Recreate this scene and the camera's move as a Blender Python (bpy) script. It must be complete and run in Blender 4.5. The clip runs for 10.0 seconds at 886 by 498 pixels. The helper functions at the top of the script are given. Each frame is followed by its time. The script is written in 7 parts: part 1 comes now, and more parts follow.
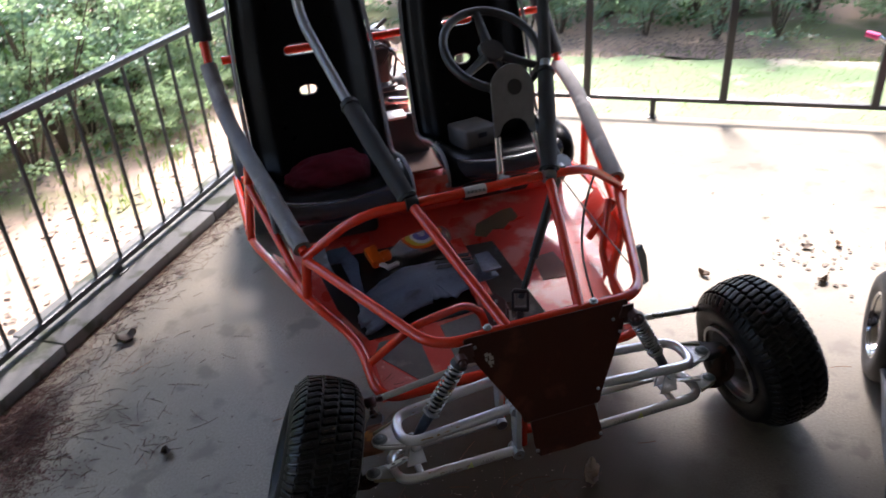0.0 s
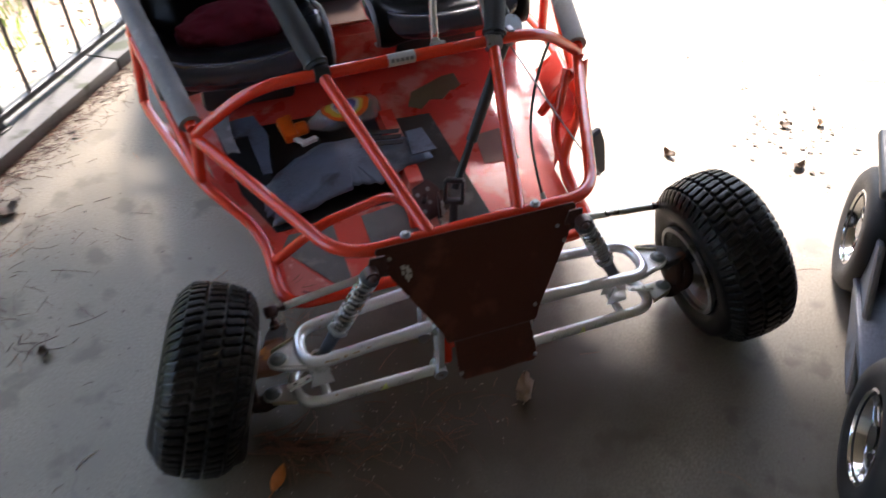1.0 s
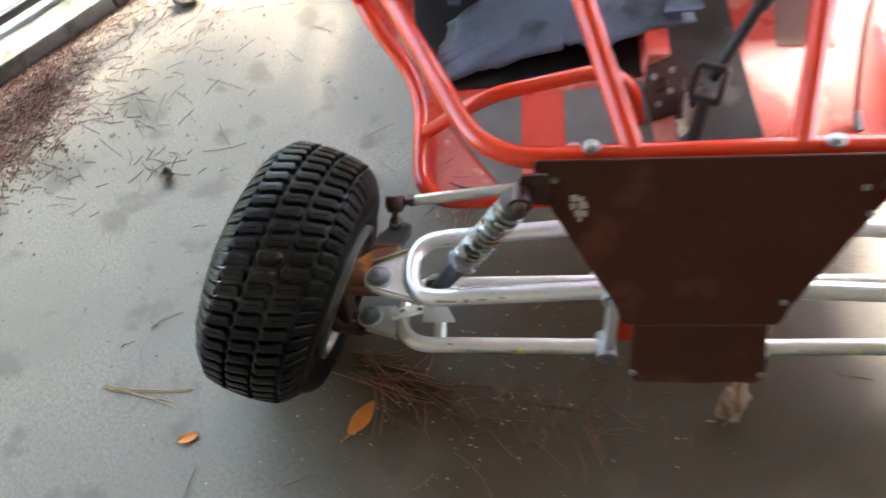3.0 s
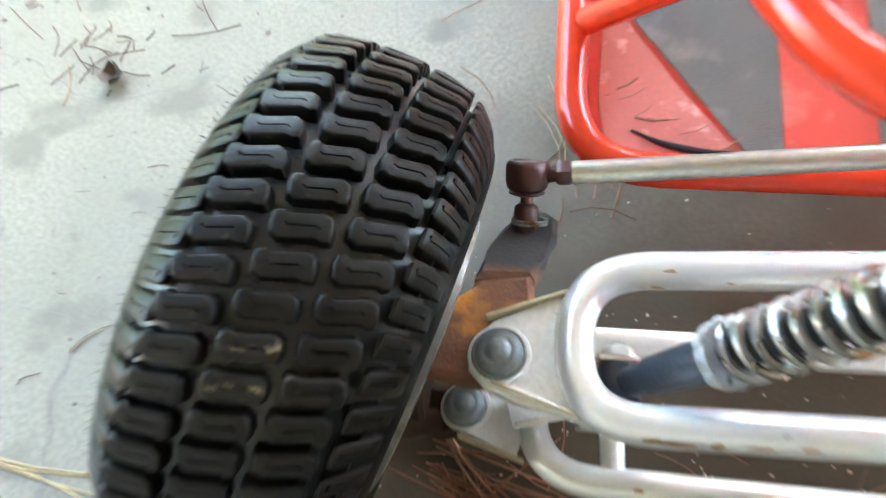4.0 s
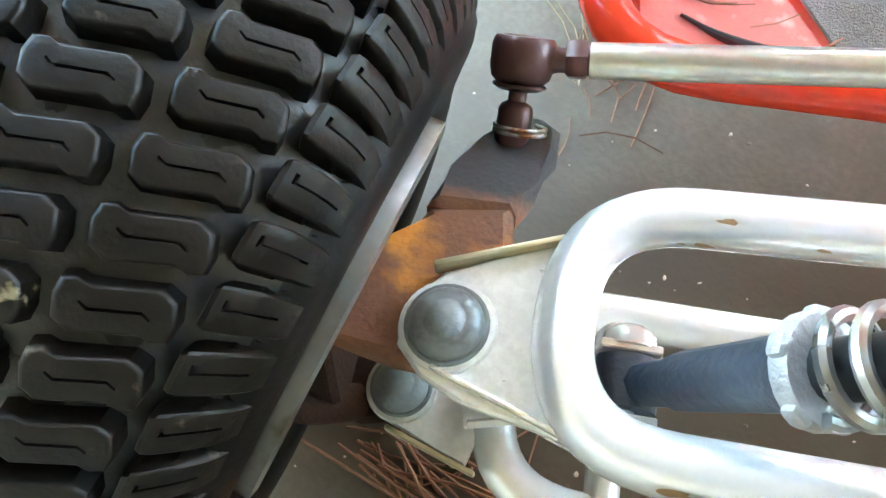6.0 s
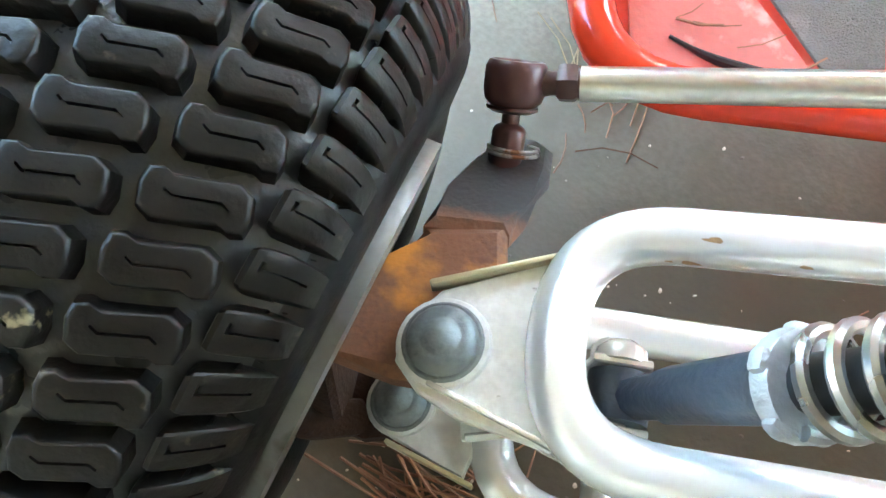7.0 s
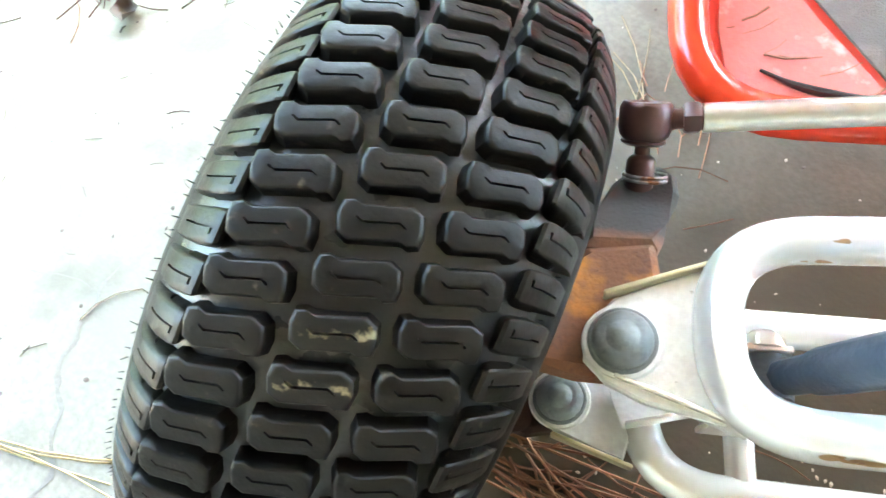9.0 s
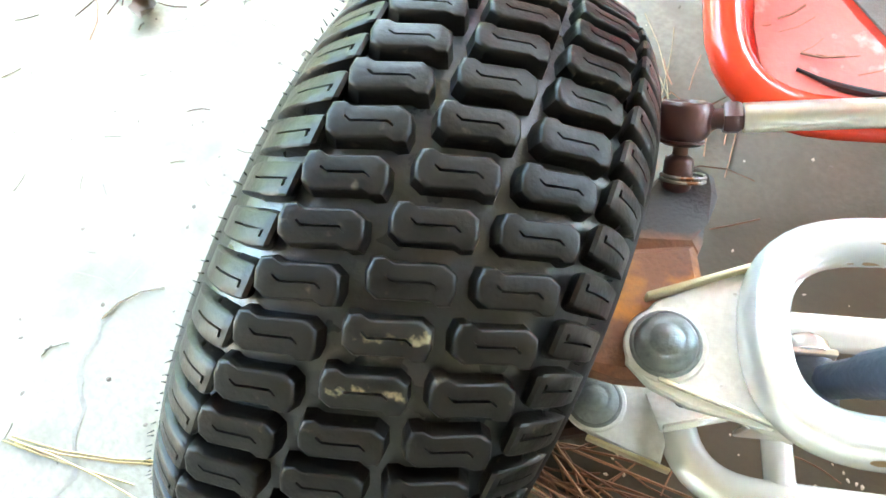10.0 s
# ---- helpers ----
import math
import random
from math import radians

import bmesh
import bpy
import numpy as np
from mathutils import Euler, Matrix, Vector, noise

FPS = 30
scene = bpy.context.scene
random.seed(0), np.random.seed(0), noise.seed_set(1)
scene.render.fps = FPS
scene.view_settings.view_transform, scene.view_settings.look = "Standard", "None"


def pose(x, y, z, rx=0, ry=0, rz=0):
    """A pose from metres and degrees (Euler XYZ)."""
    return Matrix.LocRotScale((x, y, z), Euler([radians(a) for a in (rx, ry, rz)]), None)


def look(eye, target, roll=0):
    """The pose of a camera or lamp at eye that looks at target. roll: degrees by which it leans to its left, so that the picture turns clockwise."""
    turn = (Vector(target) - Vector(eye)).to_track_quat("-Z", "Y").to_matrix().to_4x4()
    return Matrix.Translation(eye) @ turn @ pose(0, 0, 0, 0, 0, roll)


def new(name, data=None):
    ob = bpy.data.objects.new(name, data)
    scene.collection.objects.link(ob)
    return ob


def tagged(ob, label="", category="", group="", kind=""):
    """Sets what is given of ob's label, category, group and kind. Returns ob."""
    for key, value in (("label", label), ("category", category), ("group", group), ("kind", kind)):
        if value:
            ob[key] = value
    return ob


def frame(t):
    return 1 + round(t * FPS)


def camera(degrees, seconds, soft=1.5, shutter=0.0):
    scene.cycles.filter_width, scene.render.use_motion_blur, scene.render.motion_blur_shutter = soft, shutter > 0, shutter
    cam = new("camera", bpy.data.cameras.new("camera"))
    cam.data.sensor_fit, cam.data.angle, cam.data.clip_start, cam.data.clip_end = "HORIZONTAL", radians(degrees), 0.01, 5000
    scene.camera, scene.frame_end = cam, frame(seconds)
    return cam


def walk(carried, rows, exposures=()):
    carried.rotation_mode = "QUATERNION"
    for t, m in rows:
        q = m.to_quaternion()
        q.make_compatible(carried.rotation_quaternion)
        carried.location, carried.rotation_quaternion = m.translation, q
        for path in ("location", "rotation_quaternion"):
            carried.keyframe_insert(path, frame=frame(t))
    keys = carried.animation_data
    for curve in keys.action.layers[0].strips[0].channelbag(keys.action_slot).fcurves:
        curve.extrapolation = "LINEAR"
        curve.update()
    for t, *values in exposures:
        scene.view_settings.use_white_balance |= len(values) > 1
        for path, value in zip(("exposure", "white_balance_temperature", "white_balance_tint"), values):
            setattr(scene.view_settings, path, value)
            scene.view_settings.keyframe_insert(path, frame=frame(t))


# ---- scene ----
cam = camera(60.2, 10.0, 1.5, 0.5)
PATH = [
    (0, (-0.757, -1.565, 1.869), (-0.273, 0.088, 0.852), -3.9),
    (0.3, (-0.668, -1.489, 1.888), (-0.275, 0.137, 0.792), -4.4),
    (0.5, (-0.617, -1.44, 1.835), (-0.229, 0.137, 0.667), -4.6),
    (0.8, (-0.556, -1.341, 1.775), (-0.132, 0.1, 0.454), -2.7),
    (1, (-0.516, -1.225, 1.762), (-0.039, 0.167, 0.408), -0.8),
    (1.2, (-0.469, -1.136, 1.773), (0.027, 0.229, 0.398), 0.0),
    (1.5, (-0.353, -1.026, 1.686), (0.045, 0.362, 0.303), 2.1),
    (1.8, (-0.247, -0.964, 1.616), (-0.144, 0.447, 0.202), -1.8),
    (2, (-0.102, -0.89, 1.582), (-0.125, 0.542, 0.185), -2.8),
    (2.3, (-0.06, -0.828, 1.525), (-0.072, 0.564, 0.088), -5.6),
    (2.5, (-0.098, -0.808, 1.502), (-0.129, 0.545, 0.029), -5.7),
    (2.8, (-0.173, -0.775, 1.462), (-0.331, 0.456, -0.106), -8.2),
    (3, (-0.257, -0.708, 1.375), (-0.478, 0.484, -0.216), -9.0),
    (3.2, (-0.334, -0.612, 1.304), (-0.559, 0.533, -0.32), -9.4),
    (4.3, (-0.488, -0.085, 0.752), (-0.78, 0.785, -1.025), -11.6),
    (4.5, (-0.484, -0.066, 0.721), (-0.771, 0.777, -1.069), -10.4),
    (4.8, (-0.483, -0.054, 0.704), (-0.818, 0.768, -1.088), -11.6),
    (5, (-0.483, -0.052, 0.698), (-0.776, 0.754, -1.109), -9.2),
    (5.3, (-0.475, -0.062, 0.685), (-0.756, 0.668, -1.156), -10.4),
    (5.5, (-0.471, -0.072, 0.677), (-0.736, 0.69, -1.153), -8.8),
    (5.8, (-0.472, -0.08, 0.672), (-0.749, 0.699, -1.149), -9.0),
    (6, (-0.473, -0.081, 0.672), (-0.729, 0.694, -1.154), -7.7),
    (6.2, (-0.471, -0.078, 0.673), (-0.73, 0.71, -1.147), -7.7),
    (7.3, (-0.468, -0.086, 0.688), (-0.738, 0.72, -1.122), -8.5),
    (7.5, (-0.469, -0.116, 0.677), (-0.721, 0.703, -1.13), -6.6),
    (7.8, (-0.482, -0.152, 0.674), (-0.695, 0.593, -1.17), -8.3),
    (8, (-0.498, -0.157, 0.674), (-0.743, 0.586, -1.167), -12.6),
    (8.2, (-0.518, -0.146, 0.698), (-0.823, 0.586, -1.139), -17.6),
    (8.5, (-0.545, -0.125, 0.753), (-0.802, 0.694, -1.053), -13.0),
    (9, (-0.563, -0.132, 0.767), (-0.838, 0.72, -1.021), -11.7),
    (9.5, (-0.587, -0.125, 0.766), (-0.888, 0.739, -1.012), -12.8),
    (10, (-0.587, -0.13, 0.765), (-0.869, 0.714, -1.026), -12.1),
]
EXPOSURES = [(0.0, 2.42, 6300, 21), (0.5, 2.57, 6350, 21), (1.0, 3.1, 6550, 18), (1.5, 3.55, 6700, 16), (2.0, 4.1, 6900, 14), (2.5, 4.4, 7050, 13), (3.2, 4.7, 7050, 10), (4.5, 5.95, 6800, 0), (5.0, 6.2, 6750, -1), (5.5, 6.05, 6750, -1), (6.3, 5.85, 6750, -1), (7.4, 5.8, 6650, -1), (8.0, 5.7, 6600, -1), (8.5, 6.05, 6950, 1), (10.0, 6.3, 6950, 0)]
walk(cam, [(t, look(eye, target, roll)) for t, eye, target, roll in PATH], EXPOSURES)

# ---- world, sun, exposure ----
SUN_AZ, SUN_EL = 68.0, 52.0
world = bpy.data.worlds.new("world")
scene.world = world
world.use_nodes = True
sky = world.node_tree.nodes.new("ShaderNodeTexSky")
sky.sky_type, sky.sun_disc = "NISHITA", False
sky.sun_elevation, sky.sun_rotation = radians(SUN_EL), radians(90 - SUN_AZ)
bg = world.node_tree.nodes["Background"]
bg.inputs["Strength"].default_value = 0.15
world.node_tree.links.new(sky.outputs["Color"], bg.inputs["Color"])
sun = new("sun", bpy.data.lights.new("sun", "SUN"))
sun.data.energy, sun.data.angle, sun.data.color = 4.5, radians(18), (1.0, 0.94, 0.86)
sun.matrix_world = look((40 * math.cos(radians(SUN_AZ)) * math.cos(radians(SUN_EL)), 40 * math.sin(radians(SUN_AZ)) * math.cos(radians(SUN_EL)), 40 * math.sin(radians(SUN_EL))), (0, 0, 0))


# ---- materials ----
def material(name, base, dark=None, rough=0.5, metal=0.0, scale=30.0, fine=250.0, bump=0.0, wear=0.5, coat=0.0, stains=None, stain_scale=4.0, stain_at=0.55, vary=0.0, subsurface=0.0, rough_vary=0.12, spec=0.5, grain=0.82):
    """Two scales of colour noise, an optional third stain colour, roughness variation and fine relief."""
    m = bpy.data.materials.new(name)
    m.use_nodes = True
    nt = m.node_tree
    p = nt.nodes["Principled BSDF"]
    tc = nt.nodes.new("ShaderNodeTexCoord")
    where = tc.outputs["Object"]
    if vary:
        own = nt.nodes.new("ShaderNodeObjectInfo")
        shift = nt.nodes.new("ShaderNodeVectorMath")
        shift.operation = "MULTIPLY_ADD"
        nt.links.new(own.outputs["Random"], shift.inputs[0])
        shift.inputs[1].default_value = (7.3, 3.1, 5.7)
        nt.links.new(where, shift.inputs[2])
        where = shift.outputs[0]

    def noise_node(s, detail=4.0):
        n = nt.nodes.new("ShaderNodeTexNoise")
        n.inputs["Scale"].default_value, n.inputs["Detail"].default_value = s, detail
        nt.links.new(where, n.inputs["Vector"])
        return n

    def mix(fac, a, b):
        x = nt.nodes.new("ShaderNodeMix")
        x.data_type = "RGBA"
        nt.links.new(fac, x.inputs["Factor"])
        for key, v in (("A", a), ("B", b)):
            sock = [k for k in x.inputs if k.name == key and k.type == "RGBA"][0]
            if isinstance(v, tuple):
                sock.default_value = (*v, 1)
            else:
                nt.links.new(v, sock)
        return [k for k in x.outputs if k.type == "RGBA"][0]

    def ramp(src, lo, hi):
        r = nt.nodes.new("ShaderNodeMapRange")
        r.inputs["From Min"].default_value, r.inputs["From Max"].default_value = lo, hi
        nt.links.new(src, r.inputs["Value"])
        return r.outputs["Result"]

    big, small = noise_node(scale), noise_node(fine, 6.0)
    dark = dark or tuple(c * 0.7 for c in base)
    col = mix(ramp(big.outputs["Fac"], 0.5 - wear * 0.4, 0.75), dark, base)
    col = mix(ramp(small.outputs["Fac"], 0.35, 0.65), tuple(c * grain for c in base), col)
    if stains:
        st = noise_node(stain_scale, 7.0)
        col = mix(ramp(st.outputs["Fac"], stain_at, stain_at + 0.09), col, stains)
    if vary:
        info = nt.nodes.new("ShaderNodeObjectInfo")
        geo = nt.nodes.new("ShaderNodeNewGeometry")
        add = nt.nodes.new("ShaderNodeMath")
        nt.links.new(info.outputs["Random"], add.inputs[0])
        nt.links.new(geo.outputs["Random Per Island"], add.inputs[1])
        hsv = nt.nodes.new("ShaderNodeHueSaturation")
        mr = nt.nodes.new("ShaderNodeMapRange")
        mr.inputs["From Max"].default_value = 2.0
        mr.inputs["To Min"].default_value, mr.inputs["To Max"].default_value = 1 - vary, 1 + vary
        nt.links.new(add.outputs[0], mr.inputs["Value"])
        nt.links.new(mr.outputs["Result"], hsv.inputs["Value"])
        nt.links.new(col, hsv.inputs["Color"])
        col = hsv.outputs["Color"]
    nt.links.new(col, p.inputs["Base Color"])
    rr = nt.nodes.new("ShaderNodeMapRange")
    rr.inputs["To Min"].default_value, rr.inputs["To Max"].default_value = max(0.02, rough - rough_vary), min(1.0, rough + rough_vary)
    nt.links.new(big.outputs["Fac"], rr.inputs["Value"])
    nt.links.new(rr.outputs["Result"], p.inputs["Roughness"])
    p.inputs["Metallic"].default_value = metal
    p.inputs["Specular IOR Level"].default_value = spec
    p.inputs["Coat Weight"].default_value = coat
    if subsurface:
        p.inputs["Transmission Weight"].default_value = subsurface
    if bump:
        b = nt.nodes.new("ShaderNodeBump")
        b.inputs["Strength"].default_value, b.inputs["Distance"].default_value = min(1.0, bump), 0.004
        nt.links.new(small.outputs["Fac"], b.inputs["Height"])
        nt.links.new(b.outputs["Normal"], p.inputs["Normal"])
    return m


RED = material("red_paint", (0.8, 0.05, 0.016), (0.66, 0.035, 0.013), rough=0.22, scale=9, fine=120, coat=0.3, bump=0.04, wear=0.3, stains=(0.42, 0.10, 0.05), stain_scale=14, stain_at=0.68, spec=0.45)
# The pink stains carry dust and the pan's pale sheen.
RED_PAN = material("red_pan_paint", (0.76, 0.075, 0.048), (0.58, 0.05, 0.034), rough=0.3, scale=9, fine=120, bump=0.1, stains=(0.72, 0.26, 0.21), stain_scale=6, stain_at=0.53, spec=0.6, grain=0.9)
DAMPER = material("damper_grey", (0.034, 0.046, 0.066), (0.018, 0.024, 0.034), rough=0.45, scale=30, fine=200, bump=0.2)
SILVER = material("silver_plating", (0.94, 0.95, 0.955), (0.925, 0.935, 0.94), rough=0.23, metal=0.6, scale=9, fine=160, bump=0.012, wear=0.8, rough_vary=0.02, stains=(0.2, 0.13, 0.07), stain_scale=60, stain_at=0.71, grain=0.97)
SPRING = material("bright_spring_wire", (0.52, 0.52, 0.52), (0.26, 0.24, 0.21), rough=0.28, metal=0.95, scale=30, stains=(0.34, 0.16, 0.05), stain_scale=22, stain_at=0.6)
CASTALU = material("dull_cast_alloy", (0.5, 0.51, 0.52), (0.33, 0.33, 0.34), rough=0.5, metal=0.4, scale=60, fine=200, bump=0.5)
ZINC = material("zinc_plate", (0.72, 0.72, 0.64), (0.6, 0.59, 0.5), rough=0.3, metal=0.85, scale=9, fine=120, bump=0.04, wear=0.9)
CHROME = material("chrome", (0.8, 0.8, 0.82), (0.6, 0.6, 0.62), rough=0.13, metal=1.0, scale=20, rough_vary=0.06)
RIMSTEEL = material("dusty_rim_steel", (0.36, 0.355, 0.34), (0.22, 0.21, 0.195), rough=0.36, metal=0.65, scale=22, fine=160, bump=0.05, stains=(0.15, 0.13, 0.1), stain_scale=18, stain_at=0.55)
STEEL = material("worn_steel", (0.42, 0.42, 0.42), (0.25, 0.24, 0.23), rough=0.4, metal=0.8, scale=40, fine=300, bump=0.1, stains=(0.2, 0.09, 0.04), stain_scale=60, stain_at=0.62)
# Reflected sky on the seat's front roll, put into a lighter blue base.
SHEENVINYL = material("vinyl_with_painted_sheen", (0.028, 0.032, 0.046), (0.018, 0.021, 0.032), rough=0.22, scale=20, fine=500, bump=0.04, spec=0.9)
PIPING = material("pale_seat_piping", (0.24, 0.23, 0.24), (0.12, 0.12, 0.125), rough=0.35, scale=30, fine=200, bump=0.1)
GAUGE = material("dull_gauge_metal", (0.26, 0.26, 0.26), (0.18, 0.18, 0.18), rough=0.4, metal=0.5, scale=30, fine=250, bump=0.08)
CAP = material("cap_steel", (0.25, 0.285, 0.3), (0.13, 0.15, 0.165), rough=0.48, metal=0.4, scale=70, fine=300, bump=0.2)
PLATESTEEL = material("stained_pressed_steel", (0.8, 0.83, 0.84), (0.66, 0.69, 0.69), rough=0.36, metal=0.25, scale=40, fine=220, bump=0.08, wear=0.8, stains=(0.14, 0.13, 0.11), stain_scale=150, stain_at=0.69)
# Brown rust, darkened further to carry the shade of hollows.
SHADOWRUST = material("shaded_brown_rust", (0.05, 0.024, 0.016), (0.025, 0.014, 0.012), rough=0.85, scale=35, fine=300, bump=0.4, spec=0.2)
HALFRUST = material("half_rusted_steel", (0.26, 0.11, 0.055), (0.13, 0.055, 0.035), rough=0.7, scale=28, fine=300, bump=0.28, stains=(0.62, 0.24, 0.035), stain_scale=16, stain_at=0.53)


def blackened(m, y0, y1, tint):
    """Burnt-black paint left on the outer end of the steering arm, with a ragged edge."""
    nt = m.node_tree
    p = nt.nodes["Principled BSDF"]
    old = p.inputs["Base Color"].links[0].from_socket
    tc, sep, nz = nt.nodes.new("ShaderNodeTexCoord"), nt.nodes.new("ShaderNodeSeparateXYZ"), nt.nodes.new("ShaderNodeTexNoise")
    nt.links.new(tc.outputs["Object"], sep.inputs[0])
    nt.links.new(tc.outputs["Object"], nz.inputs["Vector"])
    nz.inputs["Scale"].default_value, nz.inputs["Detail"].default_value = 45.0, 8.0
    add = nt.nodes.new("ShaderNodeMath")
    add.operation = "MULTIPLY_ADD"
    add.inputs[1].default_value = 0.05
    nt.links.new(nz.outputs["Fac"], add.inputs[0])
    nt.links.new(sep.outputs["Y"], add.inputs[2])
    mr = nt.nodes.new("ShaderNodeMapRange")
    mr.inputs["From Min"].default_value, mr.inputs["From Max"].default_value = y0 + 0.025, y1 + 0.025
    nt.links.new(add.outputs[0], mr.inputs["Value"])
    x = nt.nodes.new("ShaderNodeMix")
    x.data_type = "RGBA"
    nt.links.new(mr.outputs["Result"], x.inputs["Factor"])
    ra, rb = [k for k in x.inputs if k.type == "RGBA"]
    nt.links.new(old, ra)
    rb.default_value = (*tint, 1)
    nt.links.new([k for k in x.outputs if k.type == "RGBA"][0], p.inputs["Base Color"])


blackened(HALFRUST, 0.108, 0.125, (0.04, 0.036, 0.036))
DARKRUST = material("dark_rusted_fitting", (0.105, 0.045, 0.038), (0.055, 0.026, 0.024), rough=0.33, metal=0.25, scale=60, fine=300, bump=0.07)
KNUCKLE = material("blackened_steel", (0.06, 0.055, 0.055), (0.03, 0.03, 0.03), rough=0.5, scale=40, fine=300, bump=0.4, stains=(0.22, 0.08, 0.03), stain_scale=18, stain_at=0.6)
PLATE = material("rust_brown_plate", (0.084, 0.022, 0.0115), (0.05, 0.014, 0.008), rough=0.5, scale=5, fine=180, bump=0.2, stains=(0.11, 0.036, 0.02), stain_scale=9, stain_at=0.56, spec=0.22)
RUBBER = material("tyre_rubber", (0.035, 0.034, 0.036), (0.022, 0.022, 0.024), rough=0.55, scale=40, fine=350, bump=0.2, stains=(0.1, 0.08, 0.06), stain_scale=60, stain_at=0.66)
TREAD = material("dusty_tread_rubber", (0.0092, 0.0073, 0.0056), (0.0046, 0.0039, 0.0033), rough=0.4, scale=45, fine=260, bump=0.13, stains=(0.075, 0.062, 0.044), stain_scale=115, stain_at=0.66, vary=0.25, spec=0.26)
SCUFFED = material("scuffed_tread_rubber", (0.011, 0.0088, 0.0066), (0.006, 0.005, 0.004), rough=0.42, scale=45, fine=260, bump=0.12, vary=0.1, spec=0.3)


def scuffed(m, tint):
    """Pale yellow scrape marks across the middle of a block."""
    nt = m.node_tree
    p = nt.nodes["Principled BSDF"]
    old = p.inputs["Base Color"].links[0].from_socket
    tc, sep, nz, own, sh = (nt.nodes.new(k) for k in ("ShaderNodeTexCoord", "ShaderNodeSeparateXYZ", "ShaderNodeTexNoise", "ShaderNodeObjectInfo", "ShaderNodeVectorMath"))
    nt.links.new(tc.outputs["Object"], sep.inputs[0])
    sh.operation = "MULTIPLY_ADD"
    sh.inputs[1].default_value = (3.1, 1.7, 2.3)
    nt.links.new(own.outputs["Random"], sh.inputs[0])
    nt.links.new(tc.outputs["Object"], sh.inputs[2])
    nt.links.new(sh.outputs[0], nz.inputs["Vector"])
    nz.inputs["Scale"].default_value, nz.inputs["Detail"].default_value = 170.0, 8.0
    size = nt.nodes.new("ShaderNodeMath")
    size.operation = "ABSOLUTE"
    nt.links.new(sep.outputs["Y"], size.inputs[0])
    band = nt.nodes.new("ShaderNodeMapRange")
    band.inputs["From Min"].default_value, band.inputs["From Max"].default_value = 0.001, 0.007
    band.inputs["To Min"].default_value, band.inputs["To Max"].default_value = 0.14, -0.2
    nt.links.new(size.outputs[0], band.inputs["Value"])
    add = nt.nodes.new("ShaderNodeMath")
    nt.links.new(nz.outputs["Fac"], add.inputs[0])
    nt.links.new(band.outputs["Result"], add.inputs[1])
    mr = nt.nodes.new("ShaderNodeMapRange")
    mr.inputs["From Min"].default_value, mr.inputs["From Max"].default_value = 0.63, 0.76
    nt.links.new(add.outputs[0], mr.inputs["Value"])
    x = nt.nodes.new("ShaderNodeMix")
    x.data_type = "RGBA"
    nt.links.new(mr.outputs["Result"], x.inputs["Factor"])
    ra, rb = [k for k in x.inputs if k.type == "RGBA"]
    nt.links.new(old, ra)
    rb.default_value = (*tint, 1)
    nt.links.new([k for k in x.outputs if k.type == "RGBA"][0], p.inputs["Base Color"])


scuffed(SCUFFED, (0.2, 0.165, 0.095))
GROOVE = material("tread_groove_rubber", (0.037, 0.0405, 0.046), (0.015, 0.017, 0.02), rough=0.3, scale=38, fine=250, bump=0.14, spec=0.5)
SIDEWALL = material("sidewall_rubber", (0.0065, 0.006, 0.0058), (0.0035, 0.0033, 0.0033), rough=0.42, scale=30, fine=250, bump=0.12, stains=(0.05, 0.042, 0.03), stain_scale=26, stain_at=0.66, spec=0.2)
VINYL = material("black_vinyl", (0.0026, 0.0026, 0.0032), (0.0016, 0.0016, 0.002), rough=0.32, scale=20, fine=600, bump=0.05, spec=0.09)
FOAM = material("grey_foam_sleeve", (0.26, 0.245, 0.24), (0.15, 0.14, 0.135), rough=0.85, scale=16, fine=220, bump=0.5, stains=(0.34, 0.325, 0.315), stain_scale=10, stain_at=0.6)
FOAM_D = material("black_foam_sleeve", (0.03, 0.028, 0.028), (0.02, 0.02, 0.02), rough=0.8, scale=16, fine=220, bump=0.4)
BLACK = material("black_plastic", (0.02, 0.02, 0.021), (0.014, 0.014, 0.014), rough=0.42, scale=30, fine=300, bump=0.06)
BLACKGLOSS = material("gloss_black", (0.012, 0.012, 0.014), (0.01, 0.01, 0.012), rough=0.16, coat=0.5, scale=20)
GREYPLASTIC = material("weathered_grey_plastic", (0.125, 0.15, 0.2), (0.055, 0.068, 0.09), rough=0.42, scale=9, fine=150, bump=0.12, stains=(0.045, 0.05, 0.06), stain_scale=10, stain_at=0.58)
GRIP = material("worn_grip_tape", (0.23, 0.207, 0.18), (0.14, 0.124, 0.108), rough=0.9, scale=14, fine=700, bump=0.6, stains=(0.3, 0.265, 0.225), stain_scale=9, stain_at=0.6, spec=0.2)
CLOTH = material("dark_red_cloth", (0.11, 0.006, 0.014), (0.05, 0.004, 0.008), rough=0.8, scale=14, fine=500, bump=0.5, spec=0.1)
ORANGE = material("orange_plastic", (0.95, 0.16, 0.012), (0.88, 0.13, 0.012), rough=0.35, scale=20, spec=0.35)
WHITE = material("white_plastic", (0.8, 0.8, 0.8), (0.7, 0.7, 0.7), rough=0.4, scale=20)
WORNGREY = material("worn_grey_tube_paint", (0.34, 0.34, 0.345), (0.22, 0.22, 0.22), rough=0.4, metal=0.35, scale=25, fine=220, bump=0.1, stains=(0.12, 0.11, 0.1), stain_scale=30, stain_at=0.62)
YELLOWED = material("yellowed_zinc_edge", (0.62, 0.56, 0.36), (0.4, 0.36, 0.24), rough=0.36, metal=0.6, scale=40, fine=200, bump=0.1)
